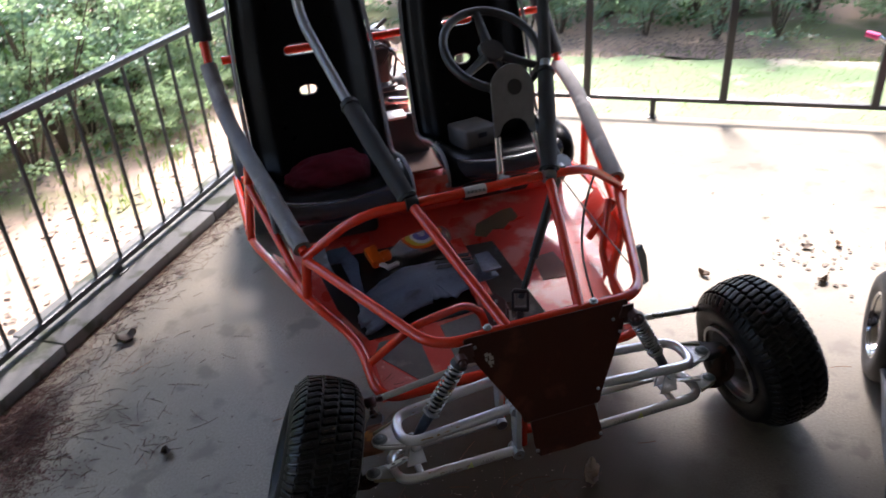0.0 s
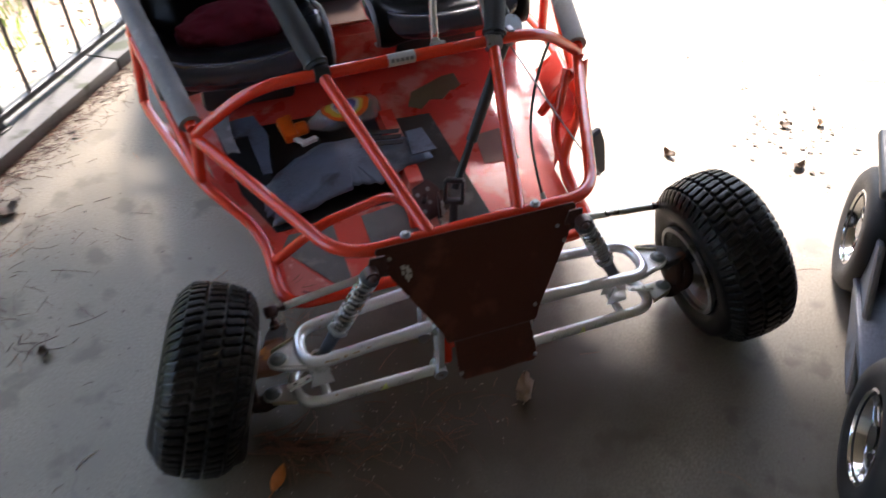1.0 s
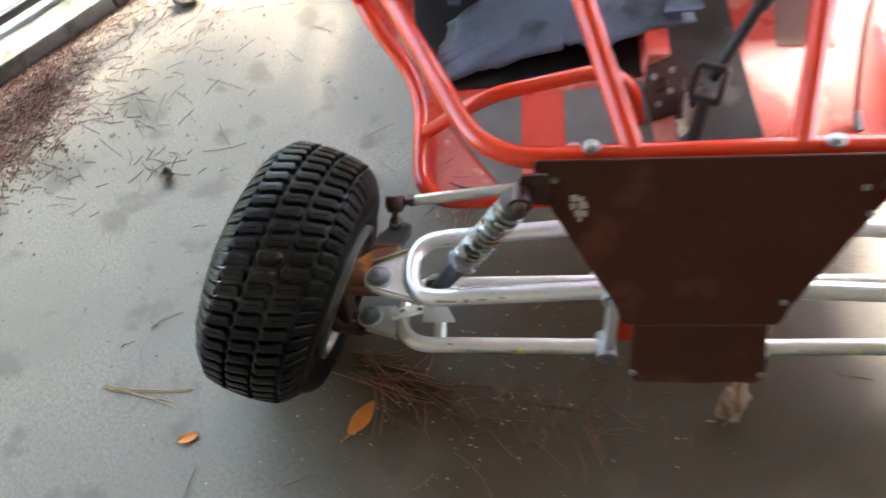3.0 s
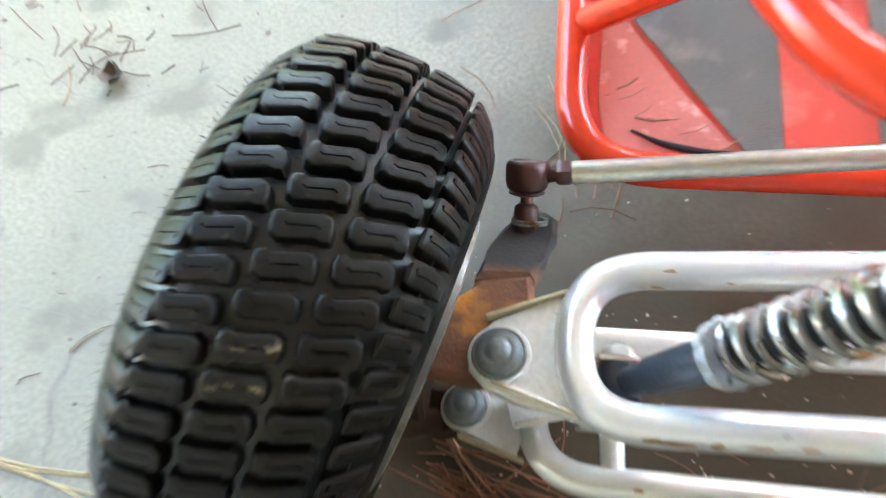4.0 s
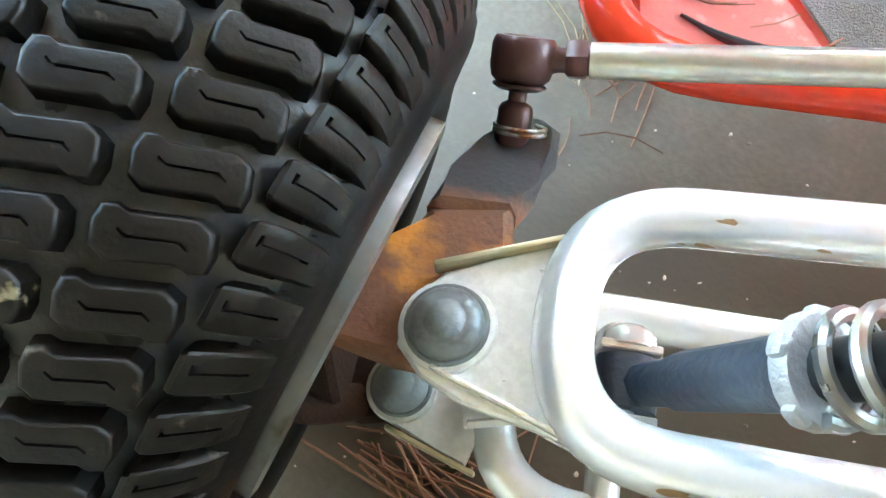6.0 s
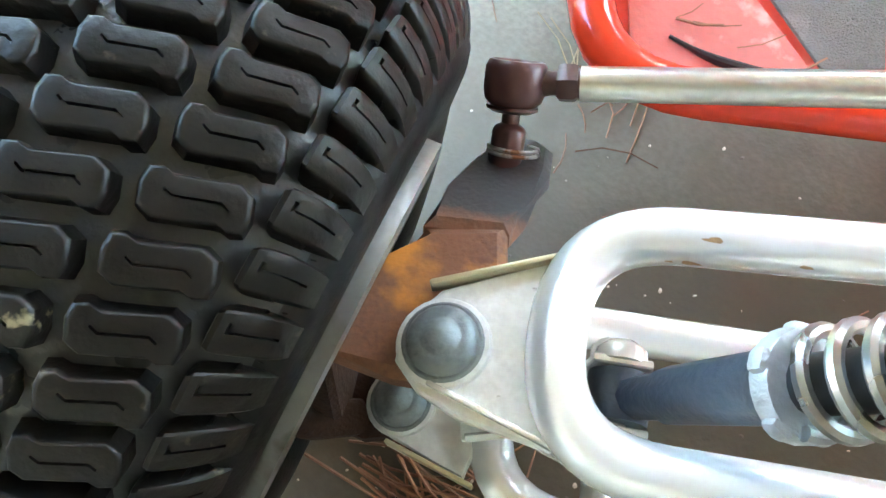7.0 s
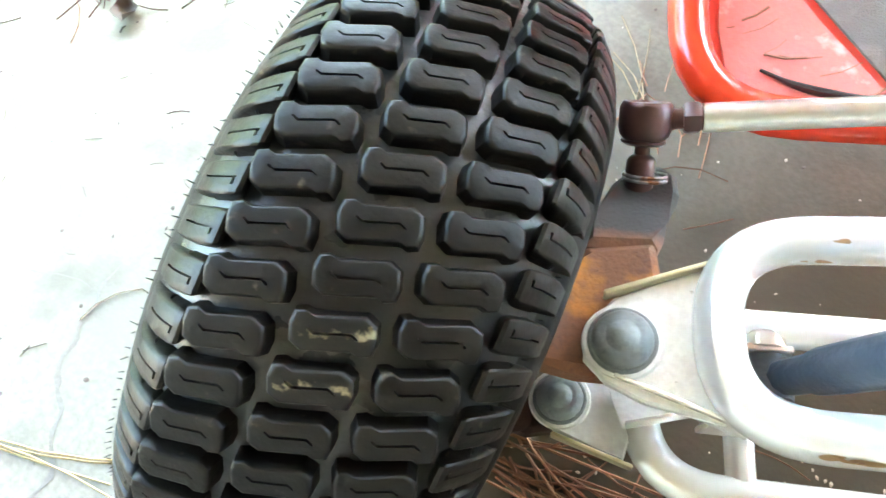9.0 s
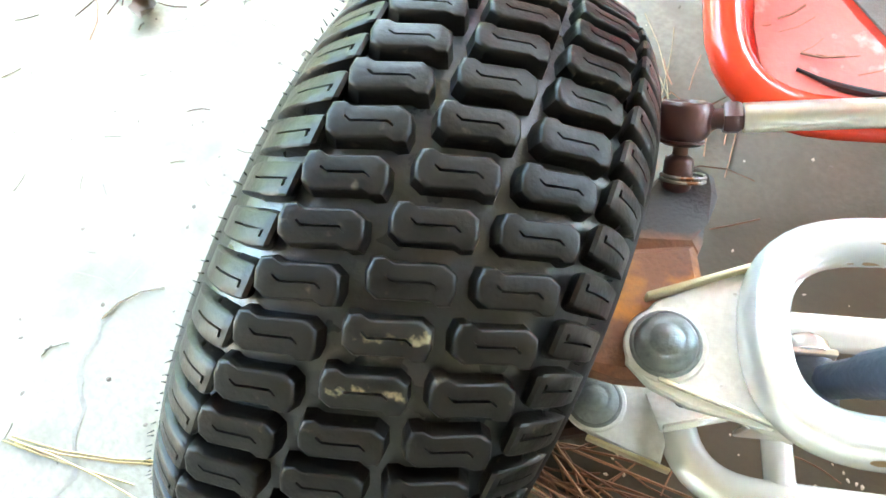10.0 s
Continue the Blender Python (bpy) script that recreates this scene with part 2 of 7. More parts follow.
BEIGE = material("scuffed_beige_sheet", (0.25, 0.21, 0.155), (0.15, 0.13, 0.1), rough=0.6, scale=14, fine=160, bump=0.15)
DARKTAPE = material("dark_grip_tape", (0.1, 0.088, 0.078), (0.06, 0.053, 0.047), rough=0.9, scale=14, fine=700, bump=0.6, stains=(0.17, 0.15, 0.13), stain_scale=9, stain_at=0.62, spec=0.2)
DIRTYRED = material("dirty_red_paint", (0.5, 0.14, 0.09), (0.3, 0.1, 0.06), rough=0.55, scale=40, fine=200, bump=0.2, stains=(0.16, 0.09, 0.06), stain_scale=60, stain_at=0.56)
FADED = material("faded_brown_red_tape", (0.3, 0.15, 0.11), (0.22, 0.1, 0.075), rough=0.6, scale=18, fine=300, bump=0.3, spec=0.3)
DARKFLAP = material("brown_torn_sheet", (0.17, 0.115, 0.06), (0.1, 0.07, 0.04), rough=0.6, scale=18, fine=300, bump=0.3, spec=0.3)
DUSTSHEENRED = material("dust_and_sheen_red_paint", (0.68, 0.2, 0.155), (0.56, 0.13, 0.1), rough=0.45, scale=25, fine=200, bump=0.1, stains=(0.74, 0.34, 0.28), stain_scale=40, stain_at=0.6)
RUSTSPOT = material("brown_rust_mark", (0.26, 0.16, 0.075), (0.13, 0.075, 0.04), rough=0.7, scale=120, fine=400, bump=0.3)
YELLOW = material("yellow_print", (0.85, 0.6, 0.05), (0.75, 0.5, 0.05), rough=0.4, scale=30)
BLUE = material("blue_print", (0.12, 0.13, 0.5), (0.1, 0.1, 0.4), rough=0.4, scale=30)
GREEN = material("lime_print", (0.55, 0.65, 0.08), (0.45, 0.55, 0.07), rough=0.4, scale=60)
DECAL = material("decal_film", (0.6, 0.58, 0.54), (0.45, 0.43, 0.4), rough=0.45, scale=60)
GREYBAR = material("grey_print", (0.2, 0.2, 0.2), (0.14, 0.14, 0.14), rough=0.5, scale=60)
RAIL = material("black_railing_paint", (0.03, 0.033, 0.036), (0.022, 0.024, 0.026), rough=0.4, scale=12, fine=160, bump=0.1)
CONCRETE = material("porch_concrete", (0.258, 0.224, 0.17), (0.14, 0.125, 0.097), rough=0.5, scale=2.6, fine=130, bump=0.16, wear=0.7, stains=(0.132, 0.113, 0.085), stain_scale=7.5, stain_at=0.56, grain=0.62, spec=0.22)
STREAK = material("damp_streak", (0.17, 0.145, 0.115), (0.13, 0.11, 0.09), rough=0.6, scale=20, fine=200, bump=0.2)

def dirt_and_shade(m, centre, reach, tint):
    """A broad ragged dark area on the slab: dirt plus the kart's shade, put into the colour."""
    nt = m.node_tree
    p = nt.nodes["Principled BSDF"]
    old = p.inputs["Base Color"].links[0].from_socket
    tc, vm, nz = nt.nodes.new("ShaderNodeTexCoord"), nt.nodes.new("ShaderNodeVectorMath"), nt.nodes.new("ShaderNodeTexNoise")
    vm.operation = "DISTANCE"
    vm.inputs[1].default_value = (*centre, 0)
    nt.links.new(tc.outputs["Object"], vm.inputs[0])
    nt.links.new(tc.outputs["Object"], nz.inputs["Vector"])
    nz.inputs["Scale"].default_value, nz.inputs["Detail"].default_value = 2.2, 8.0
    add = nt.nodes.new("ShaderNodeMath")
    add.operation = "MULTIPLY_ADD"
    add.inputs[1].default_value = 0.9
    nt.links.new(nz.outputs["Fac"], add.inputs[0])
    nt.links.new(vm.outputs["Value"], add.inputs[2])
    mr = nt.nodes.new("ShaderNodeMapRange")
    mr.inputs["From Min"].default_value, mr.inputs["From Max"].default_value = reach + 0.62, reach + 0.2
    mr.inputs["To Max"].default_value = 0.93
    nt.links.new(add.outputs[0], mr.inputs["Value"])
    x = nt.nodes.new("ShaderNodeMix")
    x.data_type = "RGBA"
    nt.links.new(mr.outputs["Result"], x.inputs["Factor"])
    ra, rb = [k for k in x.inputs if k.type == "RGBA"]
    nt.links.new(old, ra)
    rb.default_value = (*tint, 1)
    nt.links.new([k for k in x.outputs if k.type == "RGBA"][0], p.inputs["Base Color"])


# Dirt and the shade below the kart's front, darkened into the concrete.
dirt_and_shade(CONCRETE, (-0.12, -0.02), 0.62, (0.066, 0.047, 0.031))
KERB = material("kerb_concrete", (0.18, 0.175, 0.165), (0.1, 0.1, 0.095), rough=0.9, scale=5, fine=120, bump=0.5, stains=(0.07, 0.075, 0.055), stain_scale=7, stain_at=0.54, spec=0.2)
# For unseen walls; the tone sets how much light they bounce forward.
PLASTER = material("unseen_wall", (0.27, 0.245, 0.222), (0.21, 0.19, 0.172), rough=0.85, scale=3, fine=90, bump=0.3)
CEIL = material("dim_unseen_ceiling", (0.16, 0.15, 0.135), (0.12, 0.11, 0.1), rough=0.7, scale=3, fine=90, bump=0.1)
TURF = material("lawn_turf", (0.17, 0.24, 0.105), (0.11, 0.165, 0.07), rough=0.9, scale=2.5, fine=60, bump=1.0, stains=(0.36, 0.31, 0.22), stain_scale=1.8, stain_at=0.57)
DIRT = material("leaf_strewn_dirt", (0.4, 0.29, 0.215), (0.24, 0.16, 0.115), rough=0.95, scale=1.2, fine=22, bump=1.0, wear=0.9, stains=(0.15, 0.16, 0.07), stain_scale=0.75, stain_at=0.54)
GRASS = material("grass_blades", (0.22, 0.28, 0.11), (0.14, 0.19, 0.07), rough=0.7, scale=2, fine=40, vary=0.5)
def leafy(m, tint):
    """Adds light passing through thin leaves."""
    nt = m.node_tree
    p, out = nt.nodes["Principled BSDF"], nt.nodes["Material Output"]
    t, mx = nt.nodes.new("ShaderNodeBsdfTranslucent"), nt.nodes.new("ShaderNodeMixShader")
    t.inputs["Color"].default_value = (*tint, 1)
    mx.inputs["Fac"].default_value = 0.4
    nt.links.new(p.outputs[0], mx.inputs[1])
    nt.links.new(t.outputs[0], mx.inputs[2])
    nt.links.new(mx.outputs[0], out.inputs["Surface"])
    return m


LEAF = material("shrub_leaf", (0.27, 0.37, 0.21), (0.13, 0.2, 0.1), rough=0.32, scale=1.5, fine=30, vary=0.6)
# Darker leaf with the shade of gaps and undergrowth in its colour.
LEAF2 = material("shaded_shrub_leaf", (0.07, 0.13, 0.05), (0.035, 0.075, 0.03), rough=0.45, scale=1.5, fine=30, vary=0.6)
LEAF3 = material("blue_green_shrub_leaf", (0.17, 0.26, 0.18), (0.08, 0.14, 0.09), rough=0.32, scale=1.5, fine=30, vary=0.6)
leafy(LEAF3, (0.2, 0.33, 0.17)), leafy(LEAF, (0.36, 0.5, 0.25)), leafy(LEAF2, (0.1, 0.2, 0.05)), leafy(GRASS, (0.2, 0.32, 0.06))
BARK = material("bark", (0.12, 0.085, 0.06), (0.06, 0.045, 0.035), rough=0.95, scale=9, fine=60, bump=1.0)
DRYLEAF = material("dry_leaf", (0.15, 0.112, 0.085), (0.08, 0.06, 0.045), rough=0.8, scale=20, fine=160, bump=0.3, vary=0.5)
PALELEAF = material("pale_dry_leaf", (0.62, 0.5, 0.4), (0.38, 0.28, 0.2), rough=0.75, scale=20, fine=160, bump=0.3)
ORANGELEAF = material("orange_leaf", (0.62, 0.2, 0.03), (0.5, 0.14, 0.02), rough=0.6, scale=40, fine=160, bump=0.2)
REDLITTER = material("red_brown_litter", (0.11, 0.05, 0.038), (0.05, 0.026, 0.022), rough=0.85, scale=9, fine=90, vary=0.5)
NEEDLE = material("pine_needle", (0.31, 0.135, 0.07), (0.17, 0.07, 0.04), rough=0.65, scale=8, fine=90, vary=0.6)
STRAW = material("straw", (0.55, 0.42, 0.22), (0.42, 0.3, 0.15), rough=0.7, scale=8, fine=90, vary=0.4)
DRYSTEM = material("weathered_stem", (0.27, 0.19, 0.11), (0.18, 0.12, 0.07), rough=0.7, scale=8, fine=90, vary=0.4)
CABLE = material("black_cable", (0.012, 0.012, 0.012), (0.01, 0.01, 0.01), rough=0.45, scale=30)
TAILRED = material("red_lens", (0.6, 0.015, 0.03), (0.5, 0.01, 0.02), rough=0.2, coat=0.5, scale=30)
PINK = material("pink_grip", (0.75, 0.04, 0.22), (0.65, 0.03, 0.18), rough=0.4, scale=30)
CLEAR = bpy.data.materials.new("clear_bottle_plastic")
CLEAR.use_nodes = True
_p = CLEAR.node_tree.nodes["Principled BSDF"]
_p.inputs["Base Color"].default_value, _p.inputs["Roughness"].default_value = (0.75, 0.76, 0.78, 1), 0.18
_p.inputs["Transmission Weight"].default_value, _p.inputs["IOR"].default_value = 0.75, 1.2


# ---- mesh helpers ----
def finish(name, bm, mat, smooth=True):
    bmesh.ops.recalc_face_normals(bm, faces=bm.faces)
    me = bpy.data.meshes.new(name)
    bm.to_mesh(me)
    bm.free()
    mats = mat if isinstance(mat, (list, tuple)) else [mat]
    for m in mats:
        me.materials.append(m)
    if smooth:
        for p in me.polygons:
            p.use_smooth = True
        me.set_sharp_from_angle(angle=radians(40))
    return me


def part(name, bm, mat, parent=None, label="", smooth=True, at=None):
    ob = new(name, bm if isinstance(bm, bpy.types.Mesh) else finish(name, bm, mat, smooth))
    if at is not None:
        ob.matrix_basis = at
    if parent is not None:
        ob.parent = parent
    return tagged(ob, label)


def thing(name, label, category, at=None, group="", kind=""):
    ob = new(name)
    if at is not None:
        ob.matrix_basis = at
    return tagged(ob, label, category, group, kind)


def fillet(pts, rad, n=6):
    pts = [Vector(p) for p in pts]
    out = [pts[0]]
    for a, b, c in zip(pts, pts[1:], pts[2:]):
        u, v = (a - b), (c - b)
        d = min(rad, u.length * 0.48, v.length * 0.48)
        p, q = b + u.normalized() * d, b + v.normalized() * d
        for k in range(n + 1):
            t = k / n
            out.append((1 - t) ** 2 * p + 2 * t * (1 - t) * b + t * t * q)
    out.append(pts[-1])
    return out


def sweep(bm, path, r, seg=12, caps=True):
    path = [Vector(p) for p in path]
    path = [p for k, p in enumerate(path) if k == 0 or (p - path[k - 1]).length > 1e-5]
    rad = r if callable(r) else (lambda k, n: r)
    t0 = (path[1] - path[0]).normalized()
    nrm = t0.orthogonal().normalized()
    rings = []
    for k, p in enumerate(path):
        t = ((path[min(k + 1, len(path) - 1)] - path[max(k - 1, 0)])).normalized()
        nrm = (nrm - t * nrm.dot(t)).normalized()
        bi = t.cross(nrm)
        rr = rad(k, len(path))
        rings.append([bm.verts.new(p + (nrm * math.cos(2 * math.pi * j / seg) + bi * math.sin(2 * math.pi * j / seg)) * rr) for j in range(seg)])
    for a, b in zip(rings, rings[1:]):
        for j in range(seg):
            bm.faces.new((a[j], a[(j + 1) % seg], b[(j + 1) % seg], b[j]))
    if caps:
        bm.faces.new(rings[0][::-1])
        bm.faces.new(rings[-1])
    return bm


def tube(pts, r, rad=0.06, seg=14, n=7):
    return sweep(bmesh.new(), fillet(pts, rad, n), r, seg)


def lathe(bm, prof, seg=32, m=None, closed=False):
    """prof: (radius, height) about local z."""
    m = m or Matrix.Identity(4)
    rings = []
    for r, h in prof:
        if r < 1e-6:
            rings.append([bm.verts.new(m @ Vector((0, 0, h)))])
        else:
            rings.append([bm.verts.new(m @ Vector((r * math.cos(2 * math.pi * j / seg), r * math.sin(2 * math.pi * j / seg), h))) for j in range(seg)])
    pairs = list(zip(rings, rings[1:]))
    if closed:
        pairs.append((rings[-1], rings[0]))
    for a, b in pairs:
        for j in range(seg):
            j2 = (j + 1) % seg
            if len(a) == 1 and len(b) == 1:
                continue
            if len(a) == 1:
                bm.faces.new((a[0], b[j], b[j2]))
            elif len(b) == 1:
                bm.faces.new((a[j], a[j2], b[0]))
            else:
                bm.faces.new((a[j], a[j2], b[j2], b[j]))
    return bm


def box(bm, size, m=None, bevel=0.0, seg=2):
    r = bmesh.ops.create_cube(bm, size=1.0)
    vs = r["verts"]
    bmesh.ops.scale(bm, vec=size, verts=vs)
    if bevel:
        es = list({e for v in vs for e in v.link_edges})
        got = bmesh.ops.bevel(bm, geom=es, offset=bevel, segments=seg, profile=0.5, affect="EDGES")
        vs = list({v for f in got["faces"] for v in f.verts} | {v for v in vs if v.is_valid})
    if m is not None:
        bmesh.ops.transform(bm, matrix=m, verts=vs)
    return bm


def prism(bm, poly, thick, m=None, bevel=0.0):
    """A flat polygon in local xy, thick in local z, centred."""
    m = m or Matrix.Identity(4)
    a = [bm.verts.new((x, y, thick / 2)) for x, y in poly]
    b = [bm.verts.new((x, y, -thick / 2)) for x, y in poly]
    fs = [bm.faces.new(a), bm.faces.new(b[::-1])]
    n = len(poly)
    for k in range(n):
        fs.append(bm.faces.new((a[k], b[k], b[(k + 1) % n], a[(k + 1) % n])))
    vs = a + b
    if bevel:
        es = list({e for f in fs[:2] for e in f.edges})
        got = bmesh.ops.bevel(bm, geom=es, offset=bevel, segments=1, affect="EDGES")
        vs = list({v for f in got["faces"] for v in f.verts} | {v for v in vs if v.is_valid})
    bmesh.ops.transform(bm, matrix=m, verts=vs)
    return bm


def frame_from(o, x, y):
    """A matrix with origin o, its x axis along x and y in the plane of x and y."""
    x = Vector(x).normalized()
    z = x.cross(Vector(y)).normalized()
    y = z.cross(x)
    return Matrix(((x[0], y[0], z[0], o[0]), (x[1], y[1], z[1], o[1]), (x[2], y[2], z[2], o[2]), (0, 0, 0, 1)))


def along(a, b):
    """A matrix at a with local z towards b."""
    d = (Vector(b) - Vector(a))
    return Matrix.Translation(a) @ d.to_track_quat("Z", "Y").to_matrix().to_4x4()


def mir(p, s):
    return (p[0] * s, p[1], p[2])


def out(p, s):
    """Mirrored to side s, where one side's joints sit a little further out."""
    return (-p[0] * s + 0.028 * (s > 0), p[1], p[2])


# ---- the porch: local x across it (v), local y along it (u) ----
PORCH = pose(0, 0, 0, 0, 0, -34.5)
V0, U1 = -2.0, 3.19      # inner foot of the side kerb, far edge of the slab
GROUND_Z = -0.22


def slab(name, x0, x1, y0, y1, z0, z1, mat, label, bevel=0.01, parent=None, kind="structure", category=""):
    bm = box(bmesh.new(), (x1 - x0, y1 - y0, z1 - z0), pose((x0 + x1) / 2, (y0 + y1) / 2, (z0 + z1) / 2), bevel)
    ob = part(name, bm, mat, parent, label, at=PORCH if parent is None else None)
    if kind:
        tagged(ob, kind=kind, category=category)
    return ob


slab("floor", V0 - 0.32, 9.0, -3.6, U1, -0.35, 0.0, CONCRETE, "grey concrete porch slab with dirt and kart shade in its colour, and leaf litter", 0.012, category="floor")
# House wall out of view, set close to hold back light from the front.
slab("wall_back", -2.9, 9.0, -2.7, -2.4, -0.35, 2.75, PLASTER, "plain dull beige house wall, out of view", 0.0, category="wall")
# Unseen wall, added to cut the sky light from the right.
slab("wall_side", 3.4, 3.6, -2.4, 2.6, 0.0, 2.75, PLASTER, "plain dull beige wall, added out of view to block sky light", 0.0, category="wall")
# Unseen ceiling that shades the porch; its dim tone limits bounced light.
slab("ceiling", -2.6, 9.0, -2.7, U1 - 0.2, 2.75, 2.9, CEIL, "plain dim brown porch ceiling, out of view, shading the porch", 0.0, category="ceiling")

# kerb, cast in lengths
cuts = [-3.6, -2.0, -1.0, 0.19, 1.35, 2.5, U1]
kerb = tagged(new("kerb"), "low weathered grey concrete kerb along the porch edge", "kerb", kind="structure")
kerb.matrix_basis = PORCH
for a, b in zip(cuts, cuts[1:]):
    bm = box(bmesh.new(), (0.27, b - a - 0.008, 0.09), pose(V0 - 0.135, (a + b) / 2, 0.012), 0.008)
    part("kerb_block", bm, KERB, kerb)


def railing(name, label, length, top, bottom, spacing, baluster_w, posts, stubs, at, wide=0.03):
    """A metal railing along local y from 0 to length."""
    r = tagged(new(name), label, "railing", kind="structure")
    r.matrix_basis = at
    part("top_rail", box(bmesh.new(), (0.045, length, 0.03), pose(0, length / 2, top), 0.004), RAIL, r)
    part("bottom_rail", box(bmesh.new(), (wide, length, 0.028), pose(0, length / 2, bottom), 0.003), RAIL, r)
    if spacing:
        me = finish("baluster", box(bmesh.new(), (baluster_w, baluster_w, top - bottom - 0.028), None, 0.002, 1), RAIL)
        k = 0
        while k * spacing < length:
            part("baluster", me, RAIL, r, at=pose(0, 0.098 + k * spacing, (top + bottom) / 2))
            k += 1
    for y in posts:
        part("post", box(bmesh.new(), (0.045, 0.045, top - bottom), pose(0, y, (top + bottom) / 2), 0.003), RAIL, r)
    for y, z0 in stubs:
        bm = box(bmesh.new(), (0.035, 0.035, bottom - z0), pose(0.0, y, (bottom + z0) / 2), 0.003)
        box(bm, (0.07, 0.06, 0.008), pose(0, y, z0 + 0.004), 0.002)
        part("stub_post", bm, RAIL, r)
    return r


railing("railing_side", "black painted metal railing with slim square balusters", 6.4, 0.93, 0.1, 0.1755, 0.015, [], [(3.2 - 1.2, 0.057), (3.92, 0.057), (5.9, 0.057)], PORCH @ pose(-2.13, -3.2, 0))
railing("railing_far", "dark metal railing with wide open bays at the porch end", 8.4, 0.98, 0.125, 0, 0, [1.854 - 0.85 * 2, 1.0, 1.854, 2.70, 3.556, 4.4, 5.25], [(1.4, 0.0), (2.28, 0.0), (4.0, 0.0), (5.7, 0.0)], PORCH @ pose(-2.13, U1 - 0.03, 0) @ pose(0, 0, 0, 0, 0, -90))

# ground to the horizon, gently rolling near the porch
bm = bmesh.new()
N = 90
span = [(-1 if k < N / 2 else 1) * (abs(k - N / 2) / (N / 2)) ** 3.2 * 900 for k in range(N + 1)]
vs = [[bm.verts.new((x, y, GROUND_Z + 0.1 * noise.noise((x * 0.3, y * 0.3, 0)) * min(1, math.hypot(x, y) / 4) - 0.03)) for y in span] for x in span]
for a in range(N):
    for b in range(N):
        bm.faces.new((vs[a][b], vs[a + 1][b], vs[a + 1][b + 1], vs[a][b + 1]))
ground = part("ground", bm, DIRT, None, "bare reddish dirt with leaf litter and thin grass")
tagged(ground, kind="structure", category="ground")


bm = bmesh.new()
edge = []
for k in range(160):
    a = 2 * math.pi * k / 160
    w = 1 + 0.16 * noise.noise((math.cos(a) * 3, math.sin(a) * 3, 1))
    p = PORCH @ Vector((3.0 + 7.0 * w * math.copysign(abs(math.cos(a)) ** 0.5, math.cos(a)), 4.3 + 0.85 * w * math.sin(a) + 0.25 * noise.noise((k * 0.9, 0, 3)), 0))
    edge.append(bm.verts.new((p.x, p.y, GROUND_Z + 0.014)))
bm.faces.new(edge)
bmesh.ops.triangulate(bm, faces=bm.faces)
tagged(part("lawn_ground", bm, TURF, None, "patchy green turf beyond the porch"), kind="structure", category="lawn")


def from_arrays(name, verts, faces, mat):
    me = bpy.data.meshes.new(name)
    me.from_pydata(verts, [], faces)
    me.materials.append(mat)
    return me


rng = np.random.default_rng(5)


def leaf_cloud(name, n, size, spread, mat, height=1.0, droop=0.3, clumps=26, tight=0.22):
    """Many folded leaves gathered in clumps along hidden twigs."""
    verts, faces = [], []
    cs = rng.normal(0, 1, (clumps, 3)) * np.array(spread) * 0.62
    cs[:, 2] = np.abs(rng.normal(0.5, 0.28, clumps)) * height
    for k in range(n):
        c = cs[rng.integers(clumps)] + rng.normal(0, 1, 3) * np.array(spread) * tight
        c[2] = max(0.02, c[2])
        d = rng.normal(0, 1, 3)
        d[2] = d[2] * 0.5 - droop
        d /= np.linalg.norm(d)
        s = np.cross(d, rng.normal(0, 1, 3))
        s /= np.linalg.norm(s)
        up = np.cross(s, d)
        L = size * rng.uniform(0.6, 1.4)
        w = L * rng.uniform(0.24, 0.36)
        i = len(verts)
        verts += [c, c + d * L * 0.45 + s * w + up * w * 0.3, c + d * L, c + d * L * 0.45 - s * w + up * w * 0.3]
        faces += [(i, i + 1, i + 2), (i, i + 2, i + 3)]
    return from_arrays(name, [tuple(v) for v in verts], faces, mat)


def twigs(height, spread):
    bm = bmesh.new()
    for k in range(9):
        a = rng.uniform(0, 6.28)
        tip = Vector((math.cos(a) * spread * rng.uniform(0.2, 0.9), math.sin(a) * spread * rng.uniform(0.2, 0.9), height * rng.uniform(0.6, 1.0)))
        mid = tip * 0.5 + Vector((rng.normal(0, 0.06), rng.normal(0, 0.06), 0.1))
        sweep(bm, [(0.02 * math.cos(a), 0.02 * math.sin(a), -0.05), mid, tip], lambda k, n: 0.014 * (1 - 0.75 * k / (n - 1)), 5)
    return bm


SHRUBS = [(leaf_cloud("crown", 3000, 0.05, (0.66, 0.66, 0.2), LEAF, 1.15, 0.1, 34, 0.13), finish("stem", twigs(1.0, 0.6), BARK)),
          (leaf_cloud("crown", 3200, 0.042, (0.75, 0.6, 0.2), LEAF, 1.5, 0.1, 36, 0.13), finish("stem", twigs(1.4, 0.6), BARK)),
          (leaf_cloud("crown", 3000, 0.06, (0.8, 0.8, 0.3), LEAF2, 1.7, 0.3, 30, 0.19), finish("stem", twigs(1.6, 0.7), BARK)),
          (leaf_cloud("crown", 2600, 0.055, (0.8, 0.8, 0.22), LEAF3, 1.6, 0.2, 30, 0.16), finish("stem", twigs(1.5, 0.7), BARK))]


def shrub(v, u, kind, scale, turn, label):
    crown, stems = SHRUBS[kind]
    p = PORCH @ Vector((v, u, 0))
    s = thing("shrub", label, "shrub", Matrix.Translation((p.x, p.y, GROUND_Z - 0.05)) @ pose(0, 0, 0, 0, 0, turn) @ Matrix.Scale(scale, 4), "shrubs beyond the railing")
    part("crown", crown, None, s)
    part("stem", stems, None, s)


